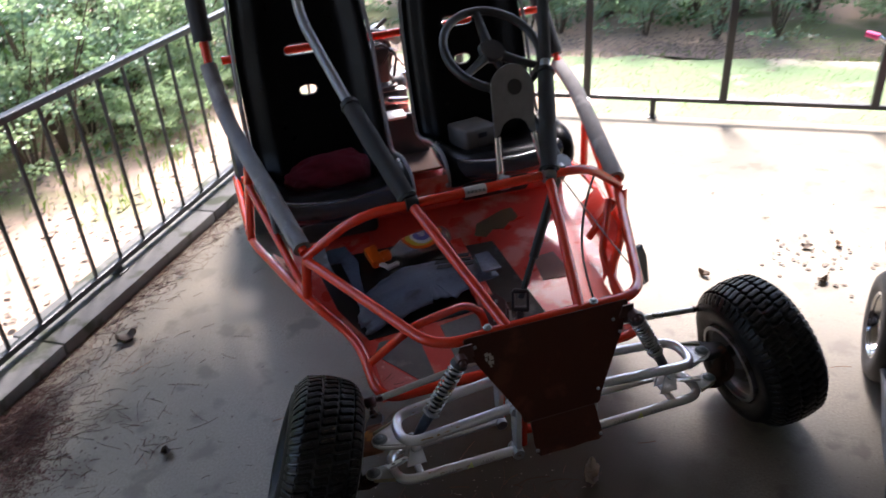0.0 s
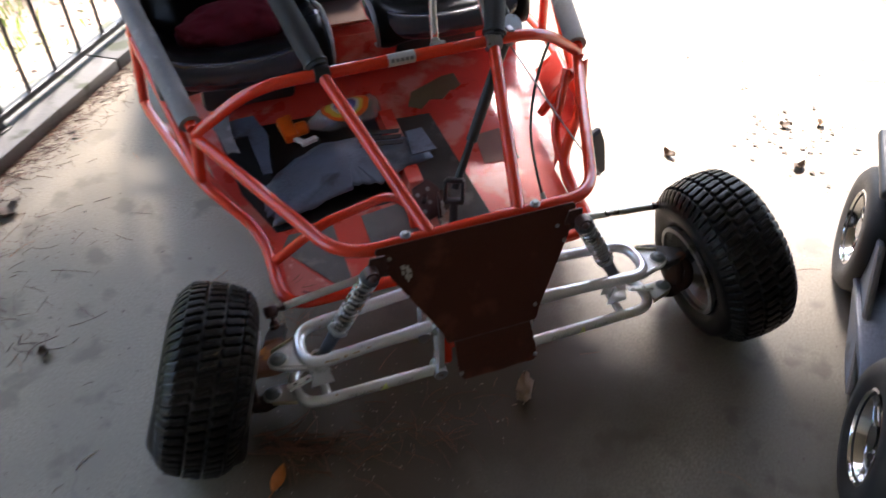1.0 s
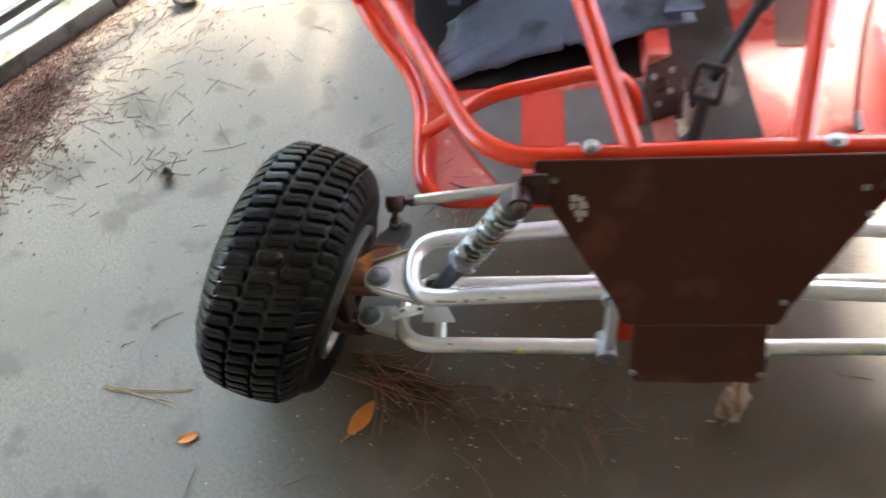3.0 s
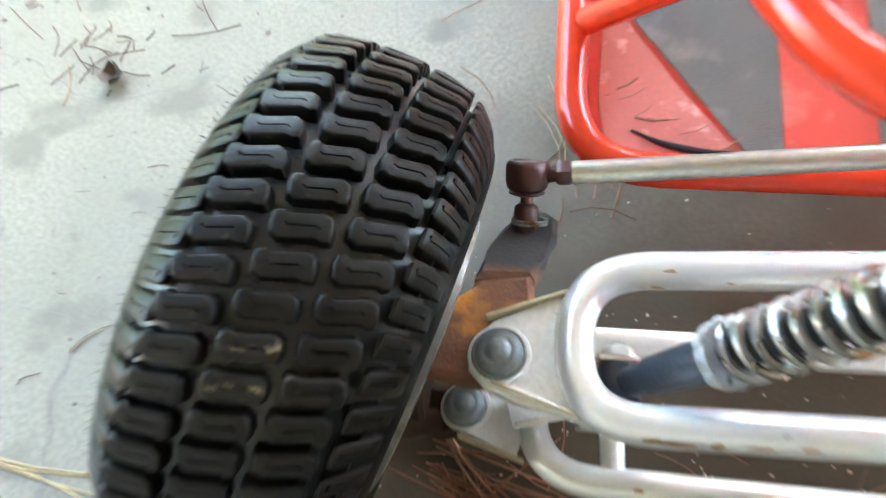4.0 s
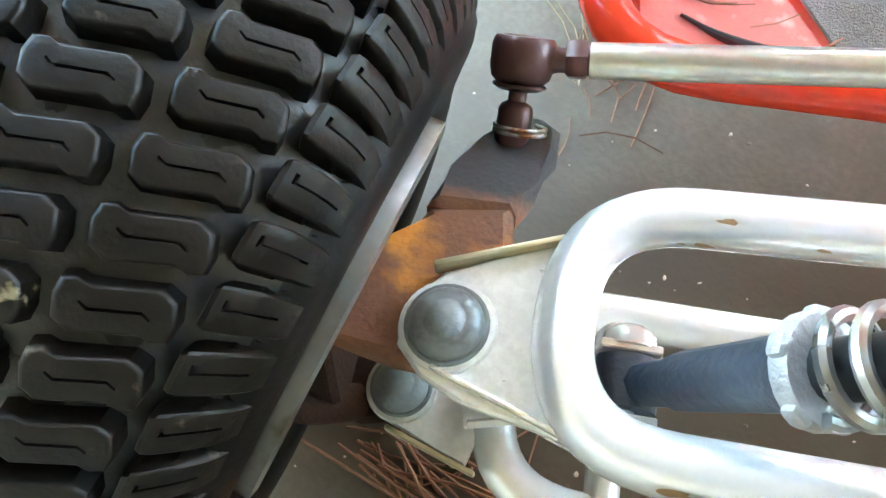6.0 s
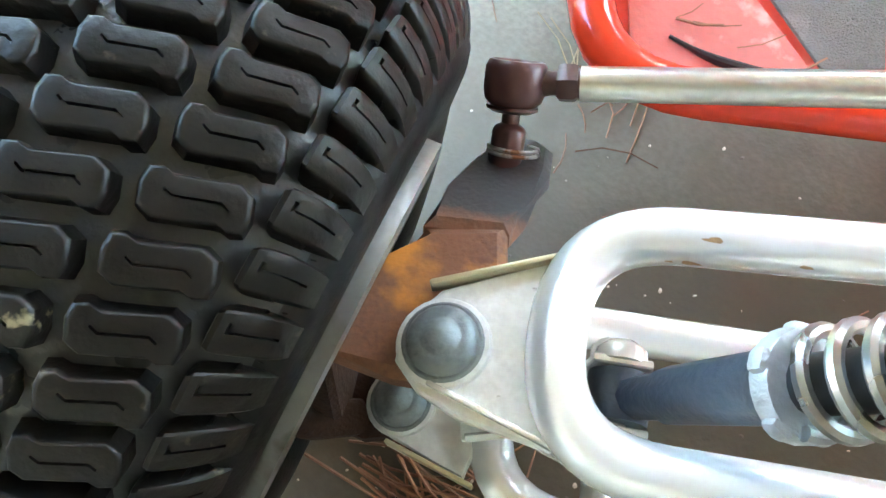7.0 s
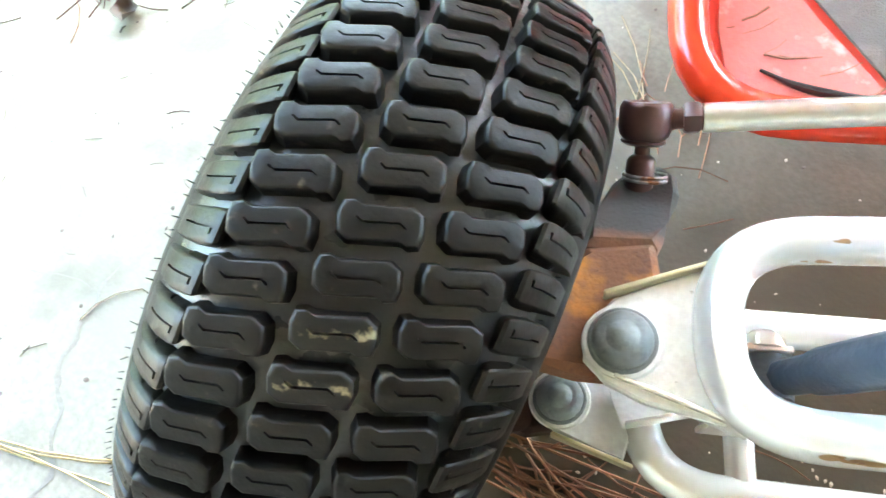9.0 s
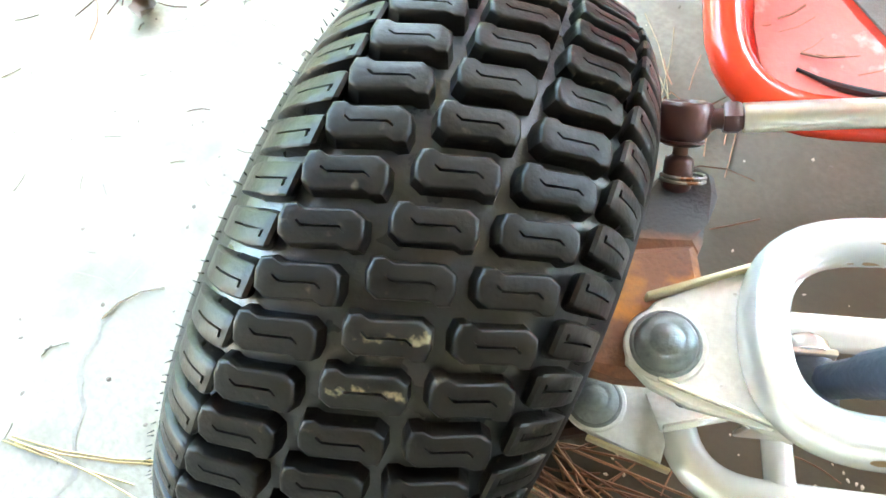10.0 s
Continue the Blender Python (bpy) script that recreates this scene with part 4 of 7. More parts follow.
for s in (-1, 1):
    upper = control_arm(s, "upper_control_arm", 0.345, 0.311, -0.02, 0.108, 0.457, 0.0155, "silver U-shaped upper control arm")
    lower = control_arm(s, "lower_control_arm", 0.19, 0.188, -0.036, 0.096, 0.488, 0.0145, "silver U-shaped lower control arm with printed strip")
    part("brace", tube([mir(p, s) for p in ((0.415, -0.034, 0.188), (0.42, 0.095, 0.19))], 0.011), SILVER, lower)
    gus = Matrix.Translation(out((-0.473, 0.026, 0.208), s)) @ pose(0, 0, 0, 0, 0, -s * 16) @ pose(0, 0, 0, -24)
    g = part("gusset", box(bmesh.new(), (0.07, 0.034, 0.003), gus, 0.001), PLATESTEEL, lower, "drilled silver gusset")
    part("gusset_lip", box(bmesh.new(), (0.066, 0.0025, 0.007), gus @ pose(0, -0.017, 0.003), 0.0008), SILVER, g)
    for hx, hy in ((-0.012, 0.004), (0.02, -0.004)):
        part("drilled_hole", lathe(bmesh.new(), [(0, 0.0021), (0.0055, 0.0021), (0.006, 0.0012), (0.006, -0.0021), (0, -0.0021)], 14, gus @ pose(-s * hx, hy, 0)), BLACK, g)
    kp = [Vector(out((-0.514, 0.033, 0.309), s)), Vector(out((-0.547, 0.023, 0.198), s))]
    axis = Vector(mir(KINGPIN_UP, -s))
    for arm, c, R, poly in ((upper, kp[0], 0.0195, [(-0.523, 0.006), (-0.5, -0.004), (-0.452, -0.012), (-0.452, 0.03), (-0.452, 0.088), (-0.462, 0.09), (-0.52, 0.062), (-0.537, 0.04), (-0.537, 0.02)]),
                            (lower, kp[1], 0.018, [(-0.55, 0.0), (-0.52, -0.01), (-0.499, -0.018), (-0.492, 0.01), (-0.498, 0.046), (-0.55, 0.045), (-0.568, 0.03), (-0.567, 0.012)])):
        mm = Matrix.Translation((0, 0, c.z - 0.006))
        part("joint_plate", prism(bmesh.new(), [out((x, y, 0), s)[:2] for x, y in poly], 0.008, mm, 0.0015), PLATESTEEL, arm, "stamped silver ball-joint plate")
        part("cap_washer", lathe(bmesh.new(), [(0, -0.006), (R * 1.27, -0.006), (R * 1.3, -0.003), (R * 1.24, -0.0005), (R * 1.12, 0.0), (0, 0.0)], 30, along(c, c + Vector((0.07 * s, 0, 1)))), PLATESTEEL, arm, "pale worn washer")
        part("joint_cap", dome(c, Vector((0.12 * -s * -1 * 0.6, 0, 1)).normalized(), R, R * 0.62), CAP, arm, "grey domed joint cap")
    part("flange", box(bmesh.new(), (0.062, 0.003, 0.012), Matrix.Translation(out((-0.522, -0.0125, 0.194), s)) @ pose(0, 0, 0, 0, 0, s * 17), 0.001), YELLOWED, lower, "yellowed plate edge")
    # flanges folded up along the plate's edges
    part("flange", box(bmesh.new(), (0.07, 0.0035, 0.012), Matrix.Translation(out((-0.494, 0.076, 0.308), s)) @ pose(0, 0, 0, 0, 0, -s * 22), 0.0012), YELLOWED, upper)
    part("flange", box(bmesh.new(), (0.085, 0.003, 0.02), Matrix.Translation(out((-0.478, -0.002, 0.3), s)) @ pose(0, 0, 0, 0, 0, s * 18), 0.001), SILVER, upper)

    # shock absorber
    top, bot = Vector(mir((-0.268, 0.005, 0.54), -s)), Vector(mir((-0.419, 0.029, 0.268), -s))
    d = (bot - top)
    shock = part("shock_absorber", sweep(bmesh.new(), [top + d * 0.1, top + d * 0.6], 0.0125, 16), BLACK, kart, "coil-over shock absorber with dark lower body")
    part("coil_spring", spring_bm(top + d * 0.055, top + d * 0.59, 0.0205, 0.0035, 11), SPRING, shock, "bright coil spring")
    part("spring_seat", lathe(bmesh.new(), [(0, -0.005), (0.0225, -0.005), (0.0238, -0.002), (0.0238, 0.003), (0.02, 0.006), (0, 0.006)], 24, along(top + d * 0.612, bot)), CASTALU, shock, "lumpy cast spring seat")
    for k in range(5):
        part("seat_lug", box(bmesh.new(), (0.008, 0.012, 0.009), along(top + d * 0.61, bot) @ pose(0, 0, 0, 0, 0, 72 * k + 20) @ pose(0.0222, 0, 0), 0.0035), CASTALU, shock)
    part("spring_seat", lathe(bmesh.new(), [(0, -0.01), (0.018, -0.01), (0.0245, -0.002), (0.0245, 0.006), (0, 0.008)], 24, along(top + d * 0.035, bot)), KNUCKLE, shock, "blackened upper spring seat")
    part("lower_body", sweep(bmesh.new(), [top + d * 0.615, top + d * 0.64, top + d * 0.66, top + d * 0.86, top + d * 0.88, top + d * 0.97], lambda k, n: (0.0185, 0.0185, 0.0168, 0.0148, 0.0125, 0.0115)[k], 9), DAMPER, shock, "dark grey damper body")
    for q, rr in ((top, 0.017), (bot, 0.017)):
        part("eye", lathe(bmesh.new(), [(0.007, -0.014), (rr, -0.014), (rr + 0.001, 0.0), (rr, 0.014), (0.007, 0.014)], 20, Matrix.Translation(q) @ pose(0, 0, 0, 90), closed=True), DARKRUST if q is top else DAMPER, shock)
        part("eye_bolt", lathe(bmesh.new(), [(0, -0.034), (0.008, -0.033), (0.014, -0.028), (0.0155, -0.02), (0.006, -0.019), (0.006, 0.019), (0.0155, 0.02), (0.014, 0.028), (0.008, 0.033), (0, 0.034)], 16, Matrix.Translation(q) @ pose(0, 0, 0, 90) @ Matrix.Scale(0.7 if q is top else 1, 4)), DARKRUST if q is top else SILVER, shock)
    part("shock_mount", prism(bmesh.new(), [(-0.03, -0.07), (0.03, -0.07), (0.016, 0.012), (-0.016, 0.012)], 0.005, Matrix.Translation(bot + Vector((0, 0.019, 0))) @ pose(0, 0, 0, 90), 0.001), SILVER, lower)
    part("shock_mount", prism(bmesh.new(), [(-0.03, -0.07), (0.03, -0.07), (0.016, 0.012), (-0.016, 0.012)], 0.005, Matrix.Translation(bot + Vector((0, -0.019, 0))) @ pose(0, 0, 0, 90), 0.001), SILVER, lower)

    # printed strip on the lower arm
    x0 = -0.268 if s < 0 else 0.29
    for body, x, size, mat in (("DUAL", x0 - 0.1, 0.021, GREYBAR), ("A", x0 - 0.018, 0.031, GREEN), ("ARM", x0 + 0.024, 0.021, GREYBAR)):
        part("print", wrapped_print(body, size, x, -0.0345, 0.1888, 0.0158), mat, lower, "lime green letter" if body == "A" else "dark worn lettering")


def rust_spot(arm, x, y, z, r, ang, length, half, seed):
    """An irregular rust mark bent round an arm's tube that runs along x."""
    bm = bmesh.new()
    ring = []
    for k in range(16):
        a = math.pi * k / 8
        f = 1 + 0.55 * noise.noise((math.cos(a) * 1.7, math.sin(a) * 1.7, seed))
        b = radians(ang) + math.sin(a) * f * half / r
        ring.append(bm.verts.new((x + math.cos(a) * f * length / 2, y + (r + 0.0004) * math.cos(b), z + (r + 0.0004) * math.sin(b))))
    mid = bm.verts.new((x, y + (r + 0.0005) * math.cos(radians(ang)), z + (r + 0.0005) * math.sin(radians(ang))))
    for k in range(16):
        bm.faces.new((mid, ring[k], ring[(k + 1) % 16]))
    part("rust_spot", bm, RUSTSPOT, arm, "brown rust mark")


UPPER, LOWER = bpy.data.objects["upper_control_arm"], bpy.data.objects["lower_control_arm"]
for x, y, ang, length, half in ((-0.4, -0.0165, 146, 0.02, 0.002), (-0.383, -0.017, 150, 0.026, 0.0022), (-0.358, -0.017, 150, 0.011, 0.0028), (-0.33, -0.0175, 146, 0.024, 0.0016), (-0.3, -0.018, 140, 0.014, 0.002), (-0.409, 0.108, 170, 0.012, 0.0015), (-0.395, 0.108, 172, 0.01, 0.0015), (-0.381, 0.108, 118, 0.02, 0.0016), (-0.34, 0.108, 150, 0.012, 0.0014)):
    rust_spot(UPPER, x, y, 0.345 - 0.034 * (-x - 0.125) / 0.332, 0.0155, ang, length, half, x * 50)
for x, ang, length, half in ((-0.395, 110, 0.009, 0.002), (-0.36, 150, 0.016, 0.0012), (-0.31, 165, 0.02, 0.0015), (-0.28, 160, 0.012, 0.0018), (-0.22, 170, 0.018, 0.0013)):
    rust_spot(LOWER, x, -0.034, 0.1885, 0.0145, ang, length, half, x * 70)


# ---- front wheels with lawn-pattern tyres ----
R_CARC = 0.2298


XS = 0.935


def crown(x):
    x = x / XS
    return R_CARC - 0.0045 * (x / 0.05) ** 2 - 0.010 * max(0, abs(x) - 0.06) / 0.03 - 9.0 * max(0, abs(x) - 0.07) ** 2


AX = Matrix(((0, 0, 1, 0), (1, 0, 0, 0), (0, 1, 0, 0), (0, 0, 0, 1)))   # local z becomes the axle, x


def tread_block(poly, sipe, h, chamfer=0.0015, flare=0.0012, drop=0.0045):
    """A moulded rubber block with a zigzag slit; local x across the tyre, y along it, z outwards."""
    bm = bmesh.new()

    def ring(off, z):
        cx, cy = sum(p[0] for p in poly) / len(poly), sum(p[1] for p in poly) / len(poly)
        out = []
        for x, y in poly:
            d = math.hypot(x - cx, y - cy)
            out.append(bm.verts.new((x + (x - cx) / d * off, y + (y - cy) / d * off, z)))
        return out
    rings = [ring(flare, -0.004), ring(flare * 0.3, h * 0.5), ring(0, h - chamfer * 1.5), ring(-chamfer * 0.3, h - chamfer * 0.7), ring(-chamfer * 0.85, h - chamfer * 0.22), ring(-chamfer * 1.7, h)]
    n = len(poly)
    for a, b in zip(rings, rings[1:]):
        for k in range(n):
            bm.faces.new((a[k], a[(k + 1) % n], b[(k + 1) % n], b[k]))
    top = rings[-1]
    hole = [bm.verts.new((x, y, h)) for x, y in sipe]
    floor = [bm.verts.new((x, y, h - drop)) for x, y in sipe]
    m = len(sipe)
    edges = [e for k in range(n) for e in top[k].link_edges if e.other_vert(top[k]) in (top[(k + 1) % n],)]
    edges += [bm.edges.new((hole[k], hole[(k + 1) % m])) for k in range(m)]
    bmesh.ops.triangle_fill(bm, use_beauty=True, use_dissolve=False, edges=list(set(edges)))
    for k in range(m):
        bm.faces.new((hole[k], hole[(k + 1) % m], floor[(k + 1) % m], floor[k]))
    bm.faces.new(floor)
    return bm


def mm(pts, flip=1):
    return [(x * 0.00099 * flip, y * 0.00096) for x, y in (pts if flip > 0 else pts[::-1])]


BLOCK = [(-20, 4.5), (-17.5, 10.5), (-12.5, 11), (-9, 8.8), (15, 8.6), (20, 4), (20, -4.5), (17.5, -10.5), (12.5, -11), (9, -8.8), (-15, -8.6), (-20, -4)]
SIPE = [(-11, 3.0), (-8.4, 0.65), (8.7, 0.65), (11.6, -2.2), (11, -3.0), (8.4, -0.65), (-8.7, -0.65), (-11.6, 2.2)]


def shoulder_block():
    """A block that wraps over the tyre's shoulder and runs out flush with the sidewall; z is the radius."""
    bm = bmesh.new()
    sec = [(0.0640, 0.2130, 0.0060), (0.0641, 0.2240, 0.0066), (0.0650, 0.2276, 0.0080), (0.0672, 0.2280, 0.0090), (0.0700, 0.2264, 0.0093), (0.0715, 0.2252, 0.0093), (0.0780, 0.2192, 0.0093), (0.0830, 0.2138, 0.0092), (0.0873, 0.2080, 0.0090), (0.0908, 0.2015, 0.0086), (0.0936, 0.1940, 0.0080), (0.0962, 0.1830, 0.0072), (0.0970, 0.1720, 0.0062)]
    ys = [-1.0, -0.94, -0.82, -0.06, 0.06, 0.4, 0.82, 0.94, 1.0]
    dip = [0.0042, 0.0011, 0.0, 0.0, 0.0, 0.0, 0.0, 0.0011, 0.0042]
    last = len(ys) - 1

    def vert(i, j, drop=0.0):
        x, r, w = sec[i]
        a, c = sec[max(0, i - 1)], sec[min(len(sec) - 1, i + 1)]
        nx, nr = (a[1] - c[1], c[0] - a[0]) if i > 6 else (0.0, 1.0)
        d = (drop + dip[j]) / math.hypot(nx, nr)
        x, r = x - nx * d, r - nr * d
        return bm.verts.new((x, ys[j] * w + 0.22 * (x - 0.0762) - 0.9 * max(0, x - 0.078) ** 1.5, r))
    low = {(i, 3) for i in (4, 5, 6, 7)} | {(4, 4)}
    for i in range(len(sec) - 1):
        for j in range(last):
            d = 0.004 if (i, j) in low else 0.0
            bm.faces.new([vert(i, j, d), vert(i + 1, j, d), vert(i + 1, j + 1, d), vert(i, j + 1, d)])
            for (a, e), (p, q) in (((i - 1, j), ((i, j), (i, j + 1))), ((i + 1, j), ((i + 1, j), (i + 1, j + 1))), ((i, j - 1), ((i, j), (i + 1, j))), ((i, j + 1), ((i, j + 1), (i + 1, j + 1)))):
                if d and (a, e) not in low:
                    bm.faces.new([vert(*p), vert(*q), vert(*q, 0.004), vert(*p, 0.004)])
        for j in (0, last):
            f = [vert(i, j), vert(i + 1, j), vert(i + 1, j, 0.011), vert(i, j, 0.011)]
            for v in f[2:]:
                v.co.y += (-0.001 if j == 0 else 0.001)
            bm.faces.new(f)
    bmesh.ops.remove_doubles(bm, verts=bm.verts, dist=0.00005)
    return bm


ROWS_N = 56
SKEW = 0.37
SCUFFED_ME = finish("tread_block", tread_block(mm(BLOCK), mm(SIPE), 0.0112), SCUFFED)
BLOCK_ME = {f: finish("tread_block", tread_block(mm(BLOCK, f), mm(SIPE, f), 0.0112), TREAD) for f in (1, -1)}
SHOULDER_ME = finish("tread_block", shoulder_block(), TREAD)


def tyre_bm():
    wall = [(0.118, 0.07), (0.127, 0.087), (0.142, 0.1005), (0.157, 0.1045), (0.172, 0.102), (0.186, 0.0955), (0.197, 0.088)]
    inner = [(0.118, 0.07), (0.127, 0.087), (0.142, 0.096), (0.157, 0.099), (0.17, 0.0993), (0.182, 0.0985), (0.192, 0.0955), (0.2, 0.0893)]
    xs = [-0.082 + 0.164 * k / 18 for k in range(19)]
    prof = [(r, -x) for r, x in wall] + [(crown(x), x + 0.0055 * min(1, max(0, (x - 0.062) / 0.016))) for x in xs] + [(r, x + 0.006) for r, x in inner[::-1]]
    prof += [(0.114, 0.07), (0.114, -0.07)]
    bm = lathe(bmesh.new(), prof, 72, AX, closed=True)
    # the sidewalls of the soft tyre bulge where it bears on the floor
    for v in bm.verts:
        low = min(1.0, max(0.0, ((0.07 if v.co.x < 0 else -0.005) - v.co.z) / (0.2 if v.co.x < 0 else 0.13)))
        side = min(1.0, max(0.0, (abs(v.co.x) - 0.08) / 0.02))
        v.co.x *= 1 + (0.14 if v.co.x < 0 else 0.2) * low * side
    return bm


def rim_bm(s):
    prof = [(0.108, -0.094), (0.115, -0.092), (0.114, -0.08), (0.1, -0.074), (0.094, -0.06), (0.088, -0.03), (0.086, 0.0), (0.088, 0.04), (0.096, 0.066), (0.1, 0.076), (0.114, 0.08), (0.115, 0.092), (0.108, 0.094)]
    prof = [(r * 1.14, z * 0.97) for r, z in prof]
    bm = lathe(bmesh.new(), prof + [(r - 0.004, z) for r, z in prof[::-1]], 48, AX, closed=True)
    lathe(bm, [(0.026, 0.024 * s), (0.05, 0.018 * s), (0.068, 0.002 * s), (0.0975, 0.0), (0.0975, -0.005 * s), (0.066, -0.004 * s), (0.05, 0.012 * s), (0.026, 0.018 * s)], 40, AX, closed=True)
    return bm


TYRE_ME = finish("tyre", tyre_bm(), GROOVE)
TYRE_ME.materials.append(SIDEWALL)
for face in TYRE_ME.polygons:
    if abs(face.center.x) > 0.0855:
        face.material_index = 1


def front_wheel(center, camber, steer, s, size=1.0):
    w = new("wheel")
    w.matrix_basis = pose(*center) @ pose(0, 0, 0, 0, 0, steer) @ pose(0, 0, 0, 0, camber, 0) @ Matrix.Scale(size, 4)
    w.parent = kart
    tagged(w, "wheel with chunky black lawn-pattern tyre and silver rim")
    part("tyre", TYRE_ME, None, w, "black tyre carcass", at=pose(0, 0, 0, 0, 0, 0 if s < 0 else 180))
    part("rim", rim_bm(s), RIMSTEEL, w, "dusty silver steel rim", at=pose(-s * 0.0235, 0, 0))
    part("hub", lathe(bmesh.new(), [(0, -0.06), (0.024, -0.06), (0.026, -0.05), (0.028, 0.02), (0.05, 0.022), (0.052, 0.03), (0.03, 0.034), (0.018, 0.05), (0, 0.052)], 28, AX @ Matrix.Scale(s, 4)), STEEL, w)
    for k in range(4):
        a = k * math.pi / 2 + 0.4
        part("lug_nut", lathe(bmesh.new(), [(0, 0.044 * s), (0.006, 0.044 * s), (0.009, 0.04 * s), (0.009, 0.024 * s), (0, 0.024 * s)], 6, AX @ pose(0.04 * math.cos(a), 0.04 * math.sin(a), 0)), STEEL, w)
    bm = bmesh.new()
    for row in range(ROWS_N * 3):
        for e in (-s,):
            ang = 2 * math.pi * (row / 3 + 0.1) / ROWS_N - SKEW * e * 0.0762 / 0.21
            m = Matrix.Rotation(ang, 4, "X")
            pts = [m @ Vector((e * x, 0.0123 + e * (y - 0.001), r)) for x, y, r in ((0.088, 0, 0.202), (0.0935, 0.0, 0.199), (0.0988, -0.001, 0.1935), (0.1022, -0.003, 0.187), (0.1046, -0.005, 0.179))]
            sweep(bm, pts, lambda k, n: (0.0004, 0.0009, 0.0009, 0.0008, 0.0003)[k], 5)
    tagged(part("shoulder_ribs", bm, TREAD, w, "moulded ribs on the tyre shoulder"), kind="stuff")
    hairs = bmesh.new()
    hair = np.random.default_rng(7)
    for row in range(ROWS_N * 3):
        for e in (-1, 1):
            m = Matrix.Rotation(2 * math.pi * (row + hair.uniform(-0.3, 0.3)) / (ROWS_N * 3), 4, "X")
            x, r = (0.0935, 0.199) if e == s else (0.089, 0.206)
            d = Vector((e * hair.uniform(0.5, 1), hair.uniform(-0.5, 0.5), hair.uniform(0.2, 0.9))) * hair.uniform(0.0018, 0.0046)
            p = Vector((e * x, 0, r))
            sweep(hairs, [m @ p, m @ (p + d)], lambda k, n: (0.0005, 0.0002)[k], 4)
    tagged(part("moulding_whiskers", hairs, SIDEWALL, w, "thin rubber moulding whiskers"), kind="stuff")
    for row in range(ROWS_N):
        for col in (-2, -1, 0, 1, 2):
            x = col * 0.0445 if abs(col) < 2 else (0.0762 if col > 0 else -0.0762)
            ang = 2 * math.pi * (row + (0.0, 0.06, -0.04, 0.05, 0.0)[col + 2] + 0.1) / ROWS_N - SKEW * x / crown(x)
            f = 1
            lean = math.atan2(crown(x - 0.004) - crown(x + 0.004), 0.008)
            lean *= 1.0 if abs(col) < 2 else 0.72
            r = crown(x) - (0.0 if abs(col) < 2 else 0.0015)
            m = Matrix.Rotation(ang, 4, "X") @ Matrix.Translation((x, 0, r)) @ Matrix.Rotation(lean, 4, "Y") @ Matrix.Rotation(math.atan(SKEW) * (1 if abs(col) < 2 else 0.6), 4, "Z")
            me = BLOCK_ME[f]
            if abs(col) == 2:
                me = SHOULDER_ME
                m = Matrix.Rotation(ang, 4, "X") @ Matrix.Translation((-0.0055 * s if col * s < 0 else 0, 0, 0)) @ (Matrix.Identity(4) if col > 0 else Matrix.Rotation(math.pi, 4, "Z"))
            elif s < 0 and (row, col) in ((4, 0), (5, 0)):
                me = SCUFFED_ME
            part("tread_block", me, None, w, at=m)
    return w


front_wheel((-0.693, 0.09, 0.2455), 17.2, -13.3, -1)
front_wheel((0.76, 0.0245, 0.254), -14.5, -2.0, 1, 1.03)

